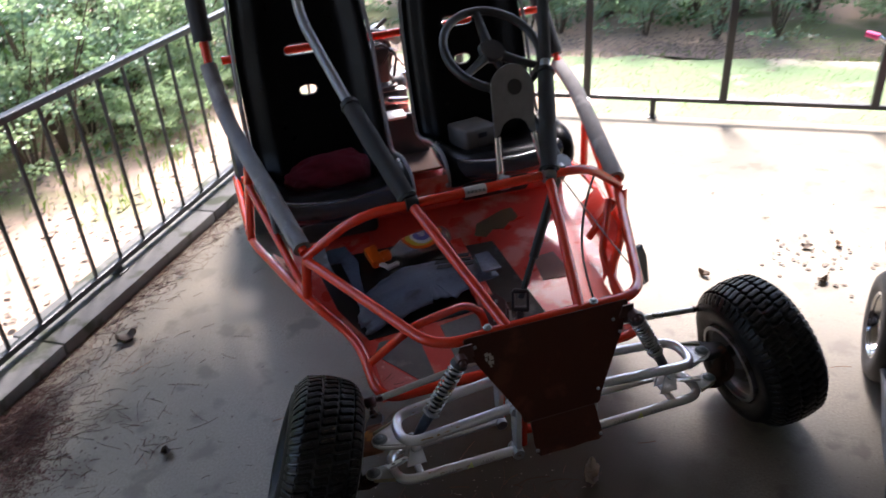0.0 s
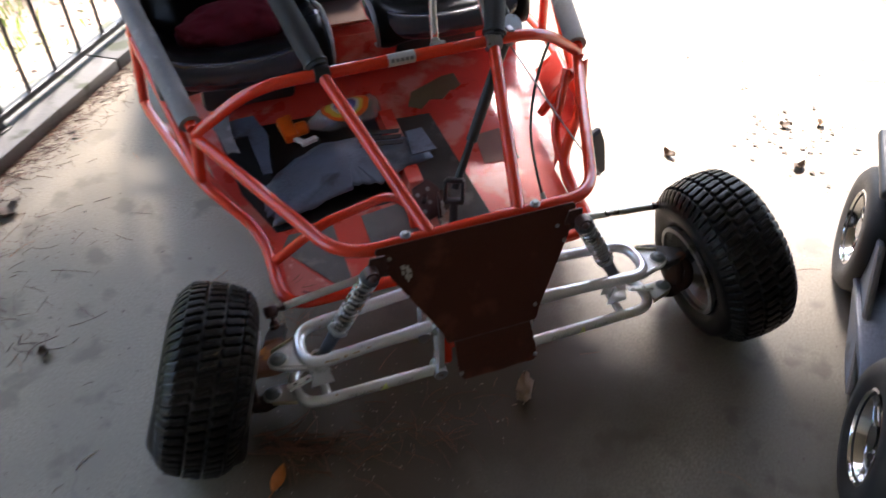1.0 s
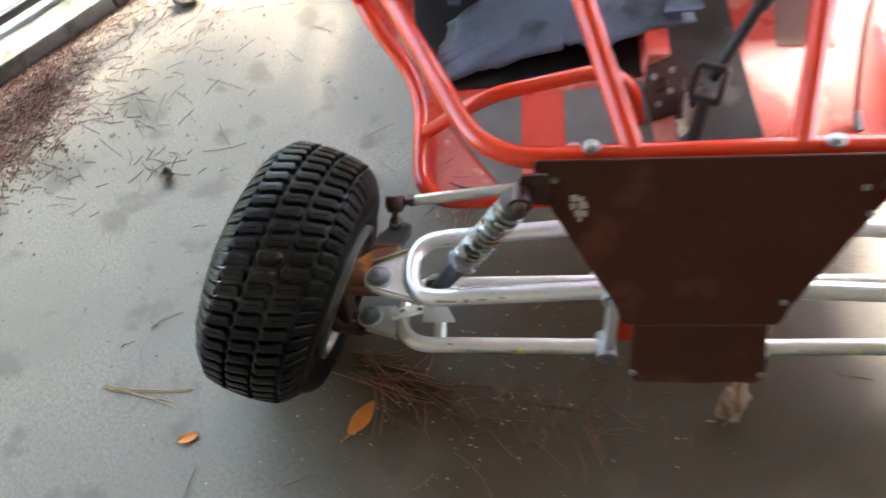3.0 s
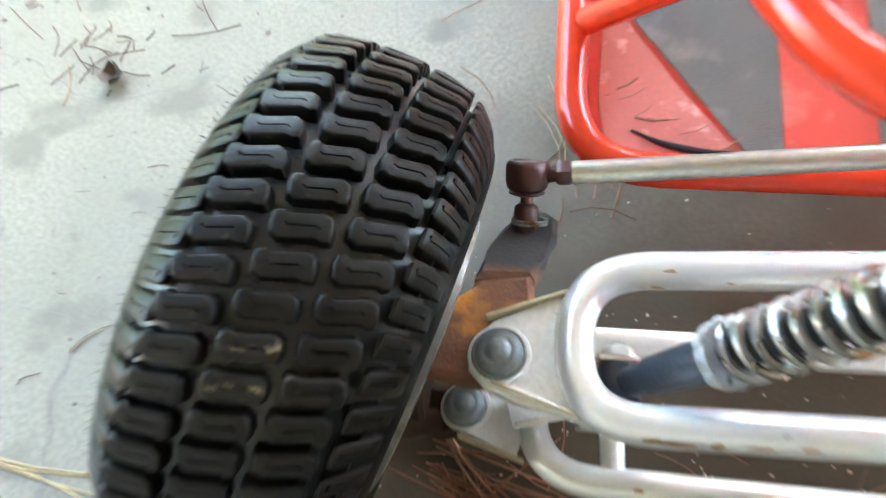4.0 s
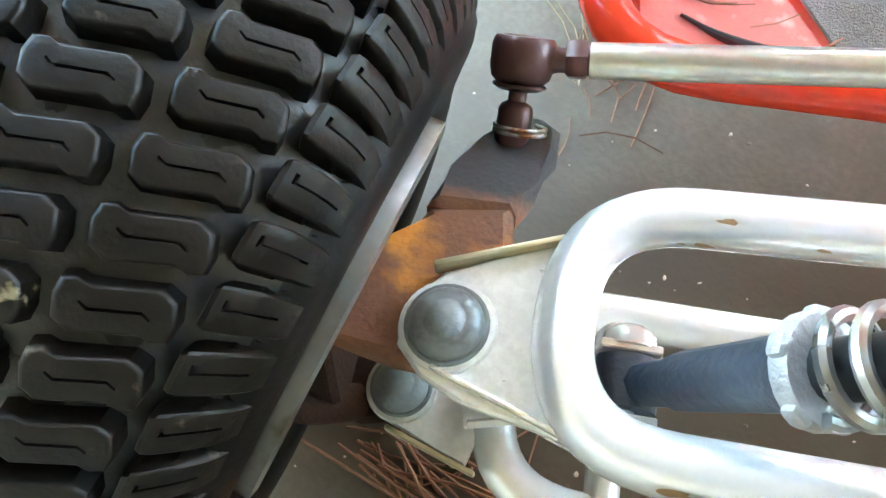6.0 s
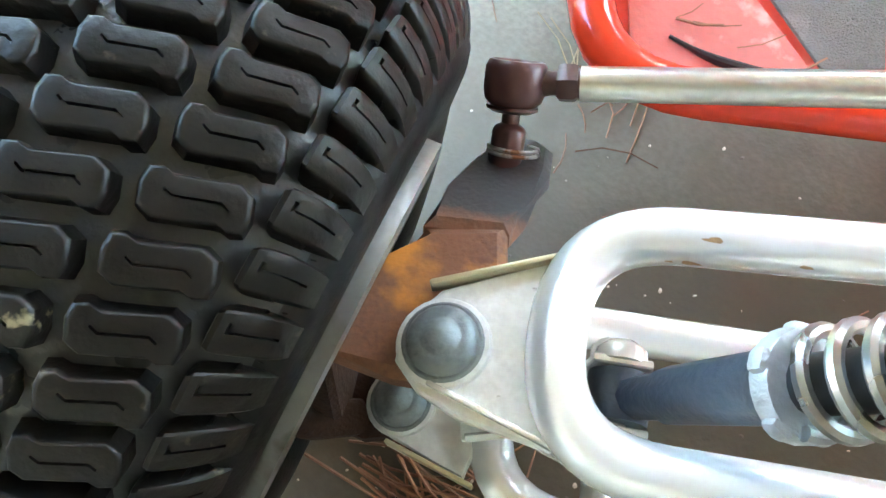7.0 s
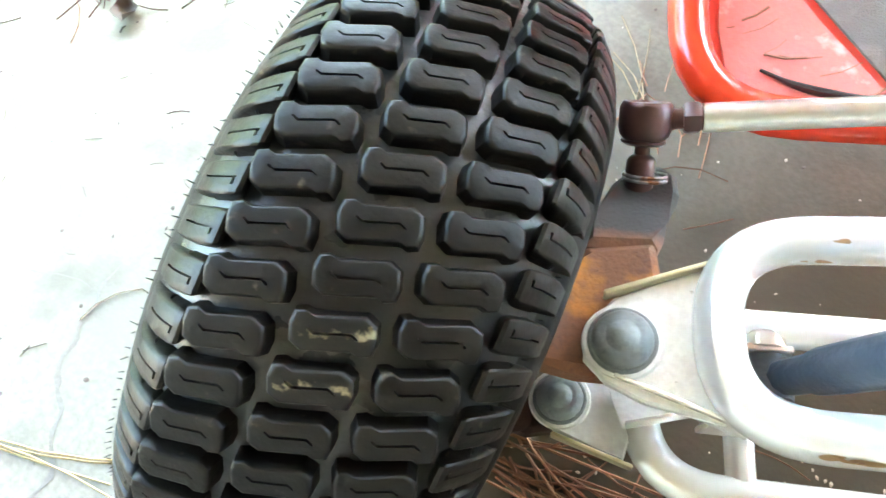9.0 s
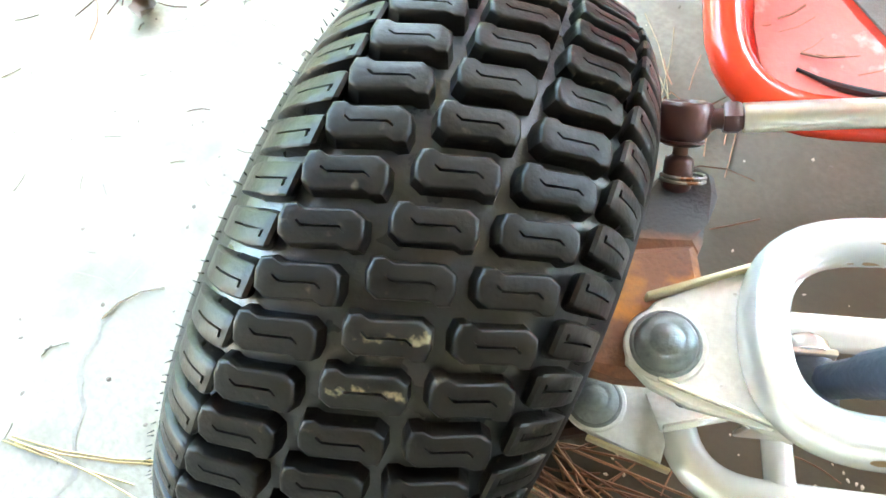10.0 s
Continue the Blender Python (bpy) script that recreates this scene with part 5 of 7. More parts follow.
for s in (-1, 1):
    q = lambda x, y, z: Vector(out((x, y, z), s))
    fl = lambda poly: [out((x, y, 0), s)[:2] for x, y in poly]
    knuckle = part("steering_knuckle", prism(bmesh.new(), fl([(-0.612, 0.03), (-0.585, 0.024), (-0.541, 0.014), (-0.512, 0.014), (-0.494, 0.04), (-0.488, 0.085), (-0.4925, 0.112), (-0.538, 0.104), (-0.553, 0.076), (-0.571, 0.074), (-0.612, 0.066)]), 0.026, pose(0, 0, 0.283), 0.006), HALFRUST if s < 0 else KNUCKLE, kart, "orange-rusted steering knuckle with blackened arm")
    if s < 0:
        part("steering_arm", prism(bmesh.new(), fl([(-0.4905, -0.004), (-0.488, 0.02), (-0.473, 0.052), (-0.4735, 0.074), (-0.484, 0.084), (-0.503, 0.084), (-0.52, 0.062), (-0.533, 0.025), (-0.5405, -0.006)]), 0.02, pose(0, 0.109, 0.2845) @ pose(0, 0, 0, -19), 0.005), HALFRUST, knuckle, "half-rusted blackened steering arm")
    part("upright_web", prism(bmesh.new(), [(0.012, 0.158), (0.066, 0.165), (0.062, 0.29), (0.03, 0.29), (0.002, 0.2)], 0.022, Matrix.Translation(out((-0.593, 0, 0), s)) @ Matrix(((0, 0, 1, 0), (1, 0, 0, 0), (0, 1, 0, 0), (0, 0, 0, 1))), 0.004), SHADOWRUST, knuckle, "rusted upright, shade of the hollow in its colour")
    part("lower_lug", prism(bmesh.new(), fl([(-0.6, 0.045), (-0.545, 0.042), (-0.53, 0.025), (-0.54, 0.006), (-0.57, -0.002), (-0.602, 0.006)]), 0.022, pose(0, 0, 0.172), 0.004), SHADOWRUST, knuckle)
    part("fork", sweep(bmesh.new(), fillet([q(-0.6, 0.04, 0.275), q(-0.616, 0.012, 0.25), q(-0.61, -0.004, 0.205), q(-0.575, 0.012, 0.178)], 0.02, 5), 0.0125, 12), SHADOWRUST, knuckle, "rusted fork arm, shade of the hollow in its colour")
    part("spindle", sweep(bmesh.new(), [q(-0.585, 0.042, 0.238), q(-0.62, 0.055, 0.24), q(-0.675, 0.07, 0.244)], lambda k, n: (0.026, 0.022, 0.018)[k], 16), KNUCKLE, knuckle)
    # tie rod
    dx = 0.0 if s < 0 else -0.16
    q = lambda x, y, z: Vector(mir((x + (dx if x < -0.4 else 0), y + (0.008 if dx else 0), z + (0.02 if dx else 0)), -s))
    a, b = q(-0.463, 0.204, 0.309), q(-0.1, 0.215, 0.352)
    rod = part("tie_rod", sweep(bmesh.new(), [a, b], 0.0105, 18), ZINC, kart, "zinc-plated steering tie rod")
    e = q(-0.502, 0.203, 0.305)
    BJ = Matrix.Translation(e) @ pose(0, 0, 0, -49, 0, 0)
    part("ball_joint", lathe(bmesh.new(), [(0, -0.015), (0.013, -0.015), (0.0175, -0.011), (0.019, -0.005), (0.019, 0.008), (0.0178, 0.011), (0.0165, 0.0125), (0.0145, 0.0128), (0.013, 0.011), (0, 0.0112)], 28, BJ), DARKRUST, rod, "dark rusted ball joint")
    part("shank", sweep(bmesh.new(), [e, q(-0.48, 0.2035, 0.307), a], lambda k, n: (0.0125, 0.0072, 0.0088)[k], 14), DARKRUST, rod)
    part("lock_nut", lathe(bmesh.new(), [(0, -0.006), (0.0105, -0.006), (0.012, -0.004), (0.012, 0.004), (0.0105, 0.006), (0, 0.006)], 6, along(q(-0.4705, 0.204, 0.3085), b)), DARKRUST, rod)
    part("boot", lathe(bmesh.new(), [(0, -0.0185), (0.012, -0.0185), (0.016, -0.0165), (0.016, -0.0145), (0, -0.0145)], 22, BJ), DARKRUST, rod)
    part("stud", lathe(bmesh.new(), [(0, -0.052), (0.009, -0.052), (0.0105, -0.05), (0.0105, -0.03), (0.009, -0.027), (0.0055, -0.025), (0.0055, -0.0165), (0, -0.0165)], 16, BJ), DARKRUST, rod)
    bm = bmesh.new()
    for k in range(2):
        sweep(bm, [BJ @ Vector((0.004 + 0.0155 * math.cos(t * 0.35), 0.0155 * math.sin(t * 0.35), -0.04 - 0.003 * k)) for t in range(18)], 0.0014, 6)
    part("split_ring", bm, STEEL, rod, "wire spring ring")

# needles and dirt caught in the corner of the pan
bm = bmesh.new()
drift = np.random.default_rng(14)
for k in range(9):
    u = drift.random()
    p = Vector((-0.438 + 0.15 * u * u, 0.095 - 0.08 * u, 0.0045)) + Vector((drift.normal(0, 0.008), drift.normal(0, 0.008), 0))
    a, L = drift.uniform(-1.0, 0.4), drift.uniform(0.012, 0.05) * (0.4 + u)
    pts = [PAN @ (p + Vector((math.cos(a + 0.3 * t) * L * t, math.sin(a + 0.3 * t) * L * t, 0.001 + 0.003 * t * (k % 3)))) for t in (0, 0.5, 1)]
    sweep(bm, pts, 0.0004 if k % 4 else 0.001, 4)
tagged(new("pine_needles", finish("pine_needles", bm, NEEDLE)), "needles and dirt in the floor pan's corner", "pine needles", kind="stuff")

# ---- seats ----
def seat(x0, label):
    st = new("seat")
    st.parent = kart
    tagged(st, label)
    prof = [(0.905, 0.603), (0.868, 0.613), (0.868, 0.64), (0.905, 0.655), (0.98, 0.635), (1.1, 0.585), (1.2, 0.57), (1.28, 0.6), (1.33, 0.68), (1.37, 0.8), (1.405, 0.92), (1.44, 1.04), (1.475, 1.16), (1.505, 1.28), (1.53, 1.4), (1.555, 1.5)]
    path = fillet([(0, y, z) for y, z in prof], 0.03, 2)
    nx = 16
    bm = bmesh.new()
    rows = []
    for i, p in enumerate(path):
        t = i / (len(path) - 1)
        tang = (path[min(i + 1, len(path) - 1)] - path[max(i - 1, 0)]).normalized()
        nrm = Vector((0, -tang.z, tang.y))
        half = 0.25 + 0.02 * math.sin(t * 3.1) - 0.05 * max(0, t - 0.75) * 4 * 0.5
        wing = 0.10 * min(1, max(0.25, (t - 0.05) * 4)) * (1.0 if t < 0.85 else 1 - (t - 0.85) * 3)
        row = []
        for k in range(nx + 1):
            a = 2 * k / nx - 1
            lift = wing * max(0, (abs(a) - 0.55) / 0.45) ** 1.7
            roll_edge = -0.02 if abs(a) > 0.99 else 0.0
            row.append(bm.verts.new(Vector((a * half, p.y, p.z)) + nrm * (lift + roll_edge)))
        rows.append(row)
    n = len(path)
    for i in range(n - 1):
        t = i / (n - 1)
        for k in range(nx):
            zc = path[i].z
            slot = (k in (6, 7, 8, 9)) and any(lo < zc < hi for lo, hi in ((1.03, 1.05), (1.24, 1.262))) and path[i].y > 1.3
            slot |= k in (7, 8) and 0.885 < zc < 0.9 and path[i].y > 1.3
            if not slot:
                bm.faces.new((rows[i][k], rows[i + 1][k], rows[i + 1][k + 1], rows[i][k + 1]))
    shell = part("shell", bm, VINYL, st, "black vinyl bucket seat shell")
    sol = shell.modifiers.new("thick", "SOLIDIFY")
    sol.thickness, sol.offset = 0.028, -1
    sub = shell.modifiers.new("round", "SUBSURF")
    sub.levels = sub.render_levels = 1
    roll = [(-0.245, 1.02, 0.69), (-0.245, 0.92, 0.675), (-0.2, 0.868, 0.648), (-0.08, 0.856, 0.63), (0.08, 0.856, 0.63), (0.2, 0.868, 0.648), (0.245, 0.92, 0.675), (0.245, 1.02, 0.69)]
    part("front_roll", sweep(bmesh.new(), fillet(roll, 0.05, 5), lambda k, n: 0.041 - 0.016 * abs(2 * k / (n - 1) - 1) ** 3, 16), SHEENVINYL, st, "shiny padded front roll with sky sheen in its colour")
    for e in (0, nx):
        part("piping", sweep(bmesh.new(), [rows_p for rows_p in edge_line(path, e, nx)], 0.007, 8), PIPING, st)
    part("mount", box(bmesh.new(), (0.3, 0.28, 0.1), pose(0, 1.16, 0.47), 0.02), BLACK, st)
    st.matrix_basis = pose(x0, 0.09 if x0 > 0 else 0.0, 0.0)
    return st


def edge_line(path, e, nx):
    out = []
    for i, p in enumerate(path):
        t = i / (len(path) - 1)
        tang = (path[min(i + 1, len(path) - 1)] - path[max(i - 1, 0)]).normalized()
        nrm = Vector((0, -tang.z, tang.y))
        half = 0.25 + 0.02 * math.sin(t * 3.1) - 0.05 * max(0, t - 0.75) * 4 * 0.5
        wing = 0.10 * min(1, max(0.25, (t - 0.05) * 4)) * (1.0 if t < 0.85 else 1 - (t - 0.85) * 3)
        out.append(Vector(((1 if e else -1) * half, p.y, p.z)) + nrm * wing)
    return out


seat(-0.40, "black high-backed vinyl bucket seat")
seat(0.275, "black high-backed vinyl bucket seat")

# steering wheel, column, gauge plate
SW = frame_from((0.215, 0.96, 1.088), (1, 0.06, -0.03), (0, 0.82, 0.57))
sw = part("steering_wheel", lathe(bmesh.new(), [(0.178 + 0.0155 * math.cos(a * math.pi / 6), 0.0155 * math.sin(a * math.pi / 6)) for a in range(12)], 44, SW, closed=True), BLACK, kart, "black three-spoke steering wheel")
part("hub_pad", lathe(bmesh.new(), [(0, 0.0), (0.045, 0.0), (0.05, -0.012), (0.04, -0.03), (0, -0.03)], 24, SW), BLACK, sw)
for a in (90, 215, 325):
    c = Vector((math.cos(radians(a)), math.sin(radians(a)), 0))
    bm = sweep(bmesh.new(), [SW @ (c * 0.03 + Vector((0, 0, -0.02))), SW @ (c * 0.1 + Vector((0, 0, -0.012))), SW @ (c * 0.178)], lambda k, n: (0.02, 0.016, 0.013)[k], 10)
    part("spoke", bm, BLACK, sw)
hubp = SW @ Vector((0, 0, -0.02))
part("steering_column", tube([hubp, (0.315, 0.6, 0.785), (0.155, 0.462, 0.52)], 0.013, 0.04), BLACK, kart, "dark steering shaft")
part("steering_column", tube([(0.16, 0.467, 0.53), (0.078, 0.398, 0.405)], 0.011), BLACK, kart)
part("steering_column", sweep(bmesh.new(), [(0.3, 0.585, 0.745), (0.15, 0.459, 0.512)], 0.016, 14), BLACK, kart, "dark sleeve on the steering shaft")
bm = lathe(bmesh.new(), [(0, -0.012), (0.03, -0.012), (0.031, 0.012), (0, 0.012)], 20, pose(0.315, 0.59, 0.775, 40, 20, 0))
box(bm, (0.02, 0.04, 0.05), pose(0.3, 0.57, 0.76), 0.004)
part("column_clamp", bm, STEEL, kart, "worn steel column clamp")
UJ = along((0.076, 0.396, 0.4), (0.06, 0.36, 0.3))
bm = box(bmesh.new(), (0.058, 0.03, 0.016), UJ @ pose(0, 0, 0.03), 0.005)
box(bm, (0.011, 0.03, 0.066), UJ @ pose(0.025, 0, 0.0), 0.004)
box(bm, (0.011, 0.03, 0.066), UJ @ pose(-0.025, 0, 0.0), 0.004)
box(bm, (0.05, 0.028, 0.014), UJ @ pose(0, 0, -0.032), 0.004)
sweep(bm, [UJ @ Vector((0, 0, 0.03)), UJ @ Vector((0, 0, 0.12))], 0.013, 10)
part("universal_joint", bm, BLACK, kart, "black universal joint")

GP = frame_from((0.165, 0.655, 0.985), (1, 0.05, -0.03), (0, 0.22, 0.97))
arc = [(0.075 * math.cos(radians(a)), 0.06 + 0.075 * math.sin(radians(a))) for a in range(0, 181, 12)]
inner = [(0.052 * math.cos(radians(a)), -0.085 + 0.045 * math.sin(radians(a))) for a in range(180, -1, -15)]
gp = part("gauge_plate", prism(bmesh.new(), arc + [(-0.075, -0.1)] + inner + [(0.075, -0.1)], 0.004, GP, 0.001), GAUGE, kart, "bare metal gauge plate with a round hole")
part("gauge_hole", lathe(bmesh.new(), [(0, 0.004), (0.026, 0.004), (0.028, -0.004), (0, -0.004)], 20, GP @ pose(0.01, 0.06, 0)), BLACK, gp, "dark round gauge opening")
part("gauge_leg", tube([GP @ Vector((-0.066, -0.095, 0)), (0.093, 0.6, 0.77)], 0.011), CHROME, gp)
part("gauge_leg", tube([GP @ Vector((0.066, -0.095, 0)), (0.25, 0.6, 0.78)], 0.011), CHROME, gp)
for x in (0.092, 0.252):
    bm = lathe(bmesh.new(), [(0, -0.018), (0.022, -0.018), (0.024, 0.0), (0.022, 0.018), (0, 0.018)], 18, pose(x, 0.562, 0.76, 0, 90, 0))
    box(bm, (0.02, 0.03, 0.03), pose(x, 0.585, 0.765), 0.004)
    part("bar_clamp", bm, STEEL, kart, "small steel tube clamp")
for s in (-1, 1):
    bm = lathe(bmesh.new(), [(0, -0.02), (0.022, -0.02), (0.024, 0.0), (0.022, 0.02), (0, 0.02)], 18, pose(s * 0.237, 0.53, 0.77, 0, 90, 0))
    part("bar_clamp", bm, BLACK if s < 0 else STEEL, kart)
# decal on the dash bar with unreadable print
bm = sweep(bmesh.new(), [(-0.062, 0.5303, 0.7703), (0.013, 0.5326, 0.7706)], 0.0171, 20, caps=False)
dc = part("decal", bm, DECAL, kart, "worn pale decal with unreadable print")
for k in range(5):
    part("print_bar", box(bmesh.new(), (0.009, 0.002, 0.009), pose(-0.05 + 0.013 * k, 0.5144, 0.776, -25), 0.0), GREYBAR, dc)

# cables and the pedal side
part("cable", tube([(0.45, 0.6, 0.72), (0.4, 0.58, 0.6), (0.374, 0.544, 0.45), (0.37, 0.47, 0.35), (0.37, 0.413, 0.29)], 0.0045, 0.1, 8), CABLE, kart, "thin black control cable")
part("cable_end", sweep(bmesh.new(), [(0.37, 0.417, 0.298), (0.372, 0.405, 0.283), (0.374, 0.385, 0.277)], lambda k, n: (0.007, 0.0085, 0.006)[k], 10), STEEL, kart, "bright cable end fitting")
part("cable", tube([(0.3, 0.58, 0.74), (0.4, 0.4, 0.56), (0.48, 0.28, 0.43)], 0.0025, 0.05, 6), STEEL, kart, "thin bare wire cable")
part("pedal_bracket", prism(bmesh.new(), [(-0.05, -0.06), (0.035, -0.055), (0.05, 0.02), (0.03, 0.06), (-0.03, 0.05), (-0.055, 0.0)], 0.005, frame_from((0.025, 0.485, 0.315), (1, 0.3, 0), (0.0, 0.75, 0.5)), 0.001), DARKRUST, kart, "rusty pedal bracket")
for hx, hy in ((-0.025, 0.025), (0.015, 0.03), (0.0, -0.01), (-0.03, -0.03)):
    part("drilled_hole", lathe(bmesh.new(), [(0, 0.0034), (0.007, 0.0034), (0.0075, -0.0034), (0, -0.0034)], 12, frame_from((0.025, 0.485, 0.315), (1, 0.3, 0), (0.0, 0.75, 0.5)) @ pose(hx, hy, 0)), STEEL, kart)
part("pedal_stem", tube([(0.0, 0.5, 0.27), (0.012, 0.47, 0.33), (0.0, 0.44, 0.37)], 0.007, 0.02), DARKRUST, kart)
part("paint_flake", prism(bmesh.new(), [(-0.006, -0.022), (0.007, -0.015), (0.003, 0.0), (0.009, 0.014), (-0.003, 0.024), (-0.008, 0.004)], 0.003, frame_from((0.052, 0.43, 0.32), (1, 0.2, 0), (0.0, 0.5, 0.8)), 0.0005), DECAL, kart, "pale peeling flake")
part("pedal_bracket", prism(bmesh.new(), [(-0.03, -0.05), (0.03, -0.05), (0.02, 0.05), (-0.02, 0.05)], 0.005, frame_from((0.045, 0.44, 0.31), (0.2, 1, 0), (0.0, 0.1, 0.9)), 0.001), DARKRUST, kart)
part("heel_guard", prism(bmesh.new(), [(-0.03, -0.075), (0.03, -0.07), (0.035, 0.03), (0.02, 0.075), (-0.02, 0.07), (-0.035, 0.0)], 0.03, frame_from((0.518, 0.385, 0.43), (0.93, 0.37, 0), (0, 0.25, 1)), 0.008), BLACK, kart, "black plastic guard behind the side tube")
part("frame_tube", tube([(0.47, 0.38, 0.29), (0.49, 0.6, 0.36), (0.545, 0.66, 0.56)], TR * 0.85), RED, kart)
part("frame_tube", tube([(0.49, 0.7, 0.385), (0.57, 0.655, 0.55)], TR * 0.85), RED, kart)

# rear end: engine, axle and wheels
eng = part("engine", box(bmesh.new(), (0.26, 0.3, 0.3), pose(0.0, 2.0, 0.6), 0.04, 3), KNUCKLE, kart, "grey air-cooled engine behind the seats")
for k in range(7):
    part("cooling_fin", box(bmesh.new(), (0.16, 0.16, 0.006), pose(-0.02, 1.86, 0.6 + 0.022 * k), 0.002), KNUCKLE, eng)
part("airbox", box(bmesh.new(), (0.17, 0.14, 0.15), pose(-0.12, 1.92, 1.1), 0.02), BLACK, eng, "black plastic air box")
part("carburettor", lathe(bmesh.new(), [(0, -0.05), (0.035, -0.05), (0.04, 0), (0.03, 0.05), (0, 0.05)], 18, pose(0.02, 1.9, 0.95, 90)), STEEL, eng)
part("hose", tube([(-0.15, 1.85, 1.0), (-0.05, 1.8, 0.86), (0.05, 1.86, 0.8)], 0.012, 0.06), CABLE, eng)
part("hose", tube([(0.05, 1.86, 1.02), (-0.08, 1.8, 0.95), (-0.16, 1.85, 0.72)], 0.009, 0.06), CABLE, eng)
part("shroud", box(bmesh.new(), (0.2, 0.16, 0.2), pose(-0.04, 1.95, 0.86, 0, 6, 0), 0.03, 3), BLACK, eng, "black engine shroud")
part("recoil_cover", lathe(bmesh.new(), [(0, -0.03), (0.07, -0.028), (0.085, -0.01), (0.085, 0.02), (0, 0.02)], 28, pose(-0.04, 1.84, 0.86, 90)), KNUCKLE, eng)
for k in range(4):
    part("bolt", lathe(bmesh.new(), [(0, -0.008), (0.008, -0.008), (0.008, 0.004), (0, 0.004)], 6, pose(-0.04 + 0.06 * math.cos(k * 1.57 + 0.7), 1.815, 0.86 + 0.06 * math.sin(k * 1.57 + 0.7), 90)), STEEL, eng)
part("spark_cap", tube([(0.0, 1.83, 0.8), (0.03, 1.8, 0.78), (0.06, 1.84, 0.72)], 0.009, 0.02), BLACK, eng)
part("hose", tube([(-0.12, 1.86, 1.04), (-0.02, 1.79, 0.99), (0.06, 1.83, 0.9), (0.03, 1.84, 0.76)], 0.008, 0.05), CABLE, eng)
part("linkage", tube([(-0.13, 1.8, 0.92), (-0.02, 1.79, 0.94), (0.08, 1.82, 0.88)], 0.004, 0.02), CHROME, eng)
part("chain_guard", box(bmesh.new(), (0.05, 0.22, 0.1), pose(0.08, 1.9, 0.66), 0.01), GAUGE, eng)
part("battery", box(bmesh.new(), (0.16, 0.12, 0.16), pose(-0.07, 1.76, 0.86, 0, 4, 8), 0.012, 3), BLACK, eng, "black battery box")
part("intake_pipe", tube([(-0.15, 1.78, 0.99), (-0.06, 1.74, 1.0), (0.04, 1.78, 0.97), (0.09, 1.86, 0.92)], 0.022, 0.04), BLACK, eng)
part("wiring", tube([(-0.14, 1.7, 0.98), (-0.08, 1.69, 0.93), (-0.02, 1.7, 0.96), (0.05, 1.71, 0.9), (0.03, 1.72, 0.8)], 0.006, 0.03), CABLE, eng)
part("wiring", tube([(-0.1, 1.69, 0.9), (-0.03, 1.68, 0.86), (0.02, 1.69, 0.92), (0.08, 1.72, 0.84)], 0.004, 0.02), CABLE, eng)
part("exhaust_pipe", tube([(-0.1, 1.72, 0.69), (-0.02, 1.69, 0.7), (0.08, 1.72, 0.68)], 0.016, 0.03), CHROME, eng, "bright exhaust pipe")
# Added panel that keeps light from behind out of the seat gap.
part("engine_guard", box(bmesh.new(), (0.24, 0.02, 0.2), pose(0.02, 1.62, 0.55, -8), 0.006), BLACK, eng, "added black panel blocking light between the seats")
part("under_tray", box(bmesh.new(), (0.34, 0.3, 0.012), pose(0.0, 1.55, 0.46), 0.003), SHADOWRUST, eng)
part("muffler", lathe(bmesh.new(), [(0, -0.2), (0.05, -0.2), (0.06, -0.18), (0.06, 0.18), (0.05, 0.2), (0, 0.2)], 24, pose(0.05, 2.24, 0.6, 0, 90)), CHROME, eng)
part("cover_panel", box(bmesh.new(), (0.08, 0.06, 0.012), pose(-0.03, 1.5, 0.7, 15), 0.004), WHITE, kart, "pale panel between the seats")
part("console", box(bmesh.new(), (0.1, 0.1, 0.03), pose(0.03, 1.2, 0.445, 10), 0.008), BEIGE, kart, "dull console plate between the seats")
axle = part("rear_axle", sweep(bmesh.new(), [(-0.62, 2.05, 0.262), (0.62, 2.05, 0.262)], 0.018, 14), STEEL, kart)
for s in (-1, 1):
    rw = new("wheel")
    rw.parent = kart
    rw.matrix_basis = pose(s * 0.62, 2.05, 0.262)
    tagged(rw, "rear wheel with plain black tyre")
    prof = [(0.12, -0.1), (0.15, -0.115), (0.21, -0.12), (0.245, -0.105), (0.259, -0.07), (0.262, 0.0), (0.259, 0.07), (0.245, 0.105), (0.21, 0.12), (0.15, 0.115), (0.12, 0.1)]
    part("tyre", lathe(bmesh.new(), prof, 48, AX, closed=True), RUBBER, rw)
    part("rim", lathe(bmesh.new(), [(0.0, 0.02), (0.1, 0.01), (0.12, 0.095), (0.125, 0.1), (0.125, -0.1), (0.118, -0.095), (0.1, 0.0), (0, 0.01)], 40, AX), CHROME, rw)
    part("frame_tube", tube([(s * 0.3, 1.68, 0.45), (s * 0.4, 2.05, 0.29)], TR), RED, kart)

# ---- loose things in the kart ----
# spray bottle lying on its side
sb = thing("spray_bottle", "clear spray bottle with orange trigger lying on its side", "spray bottle", frame_from(on_pan(-0.128, 0.668, 0.04), (0.93, 0.12, 0.05), (-0.1, 0.93, 0.16)) @ Matrix.Scale(1.12, 4))
bm = bmesh.new()
prof = [(0.0, 0.11), (0.03, 0.11), (0.042, 0.1), (0.044, 0.06), (0.04, 0.02), (0.043, -0.03), (0.04, -0.06), (0.022, -0.09), (0.014, -0.105), (0.014, -0.115), (0, -0.115)]
lathe(bm, prof, 28, pose(0, 0, 0, 0, 90, 0) @ Matrix.Diagonal((0.72, 1, 1, 1)))
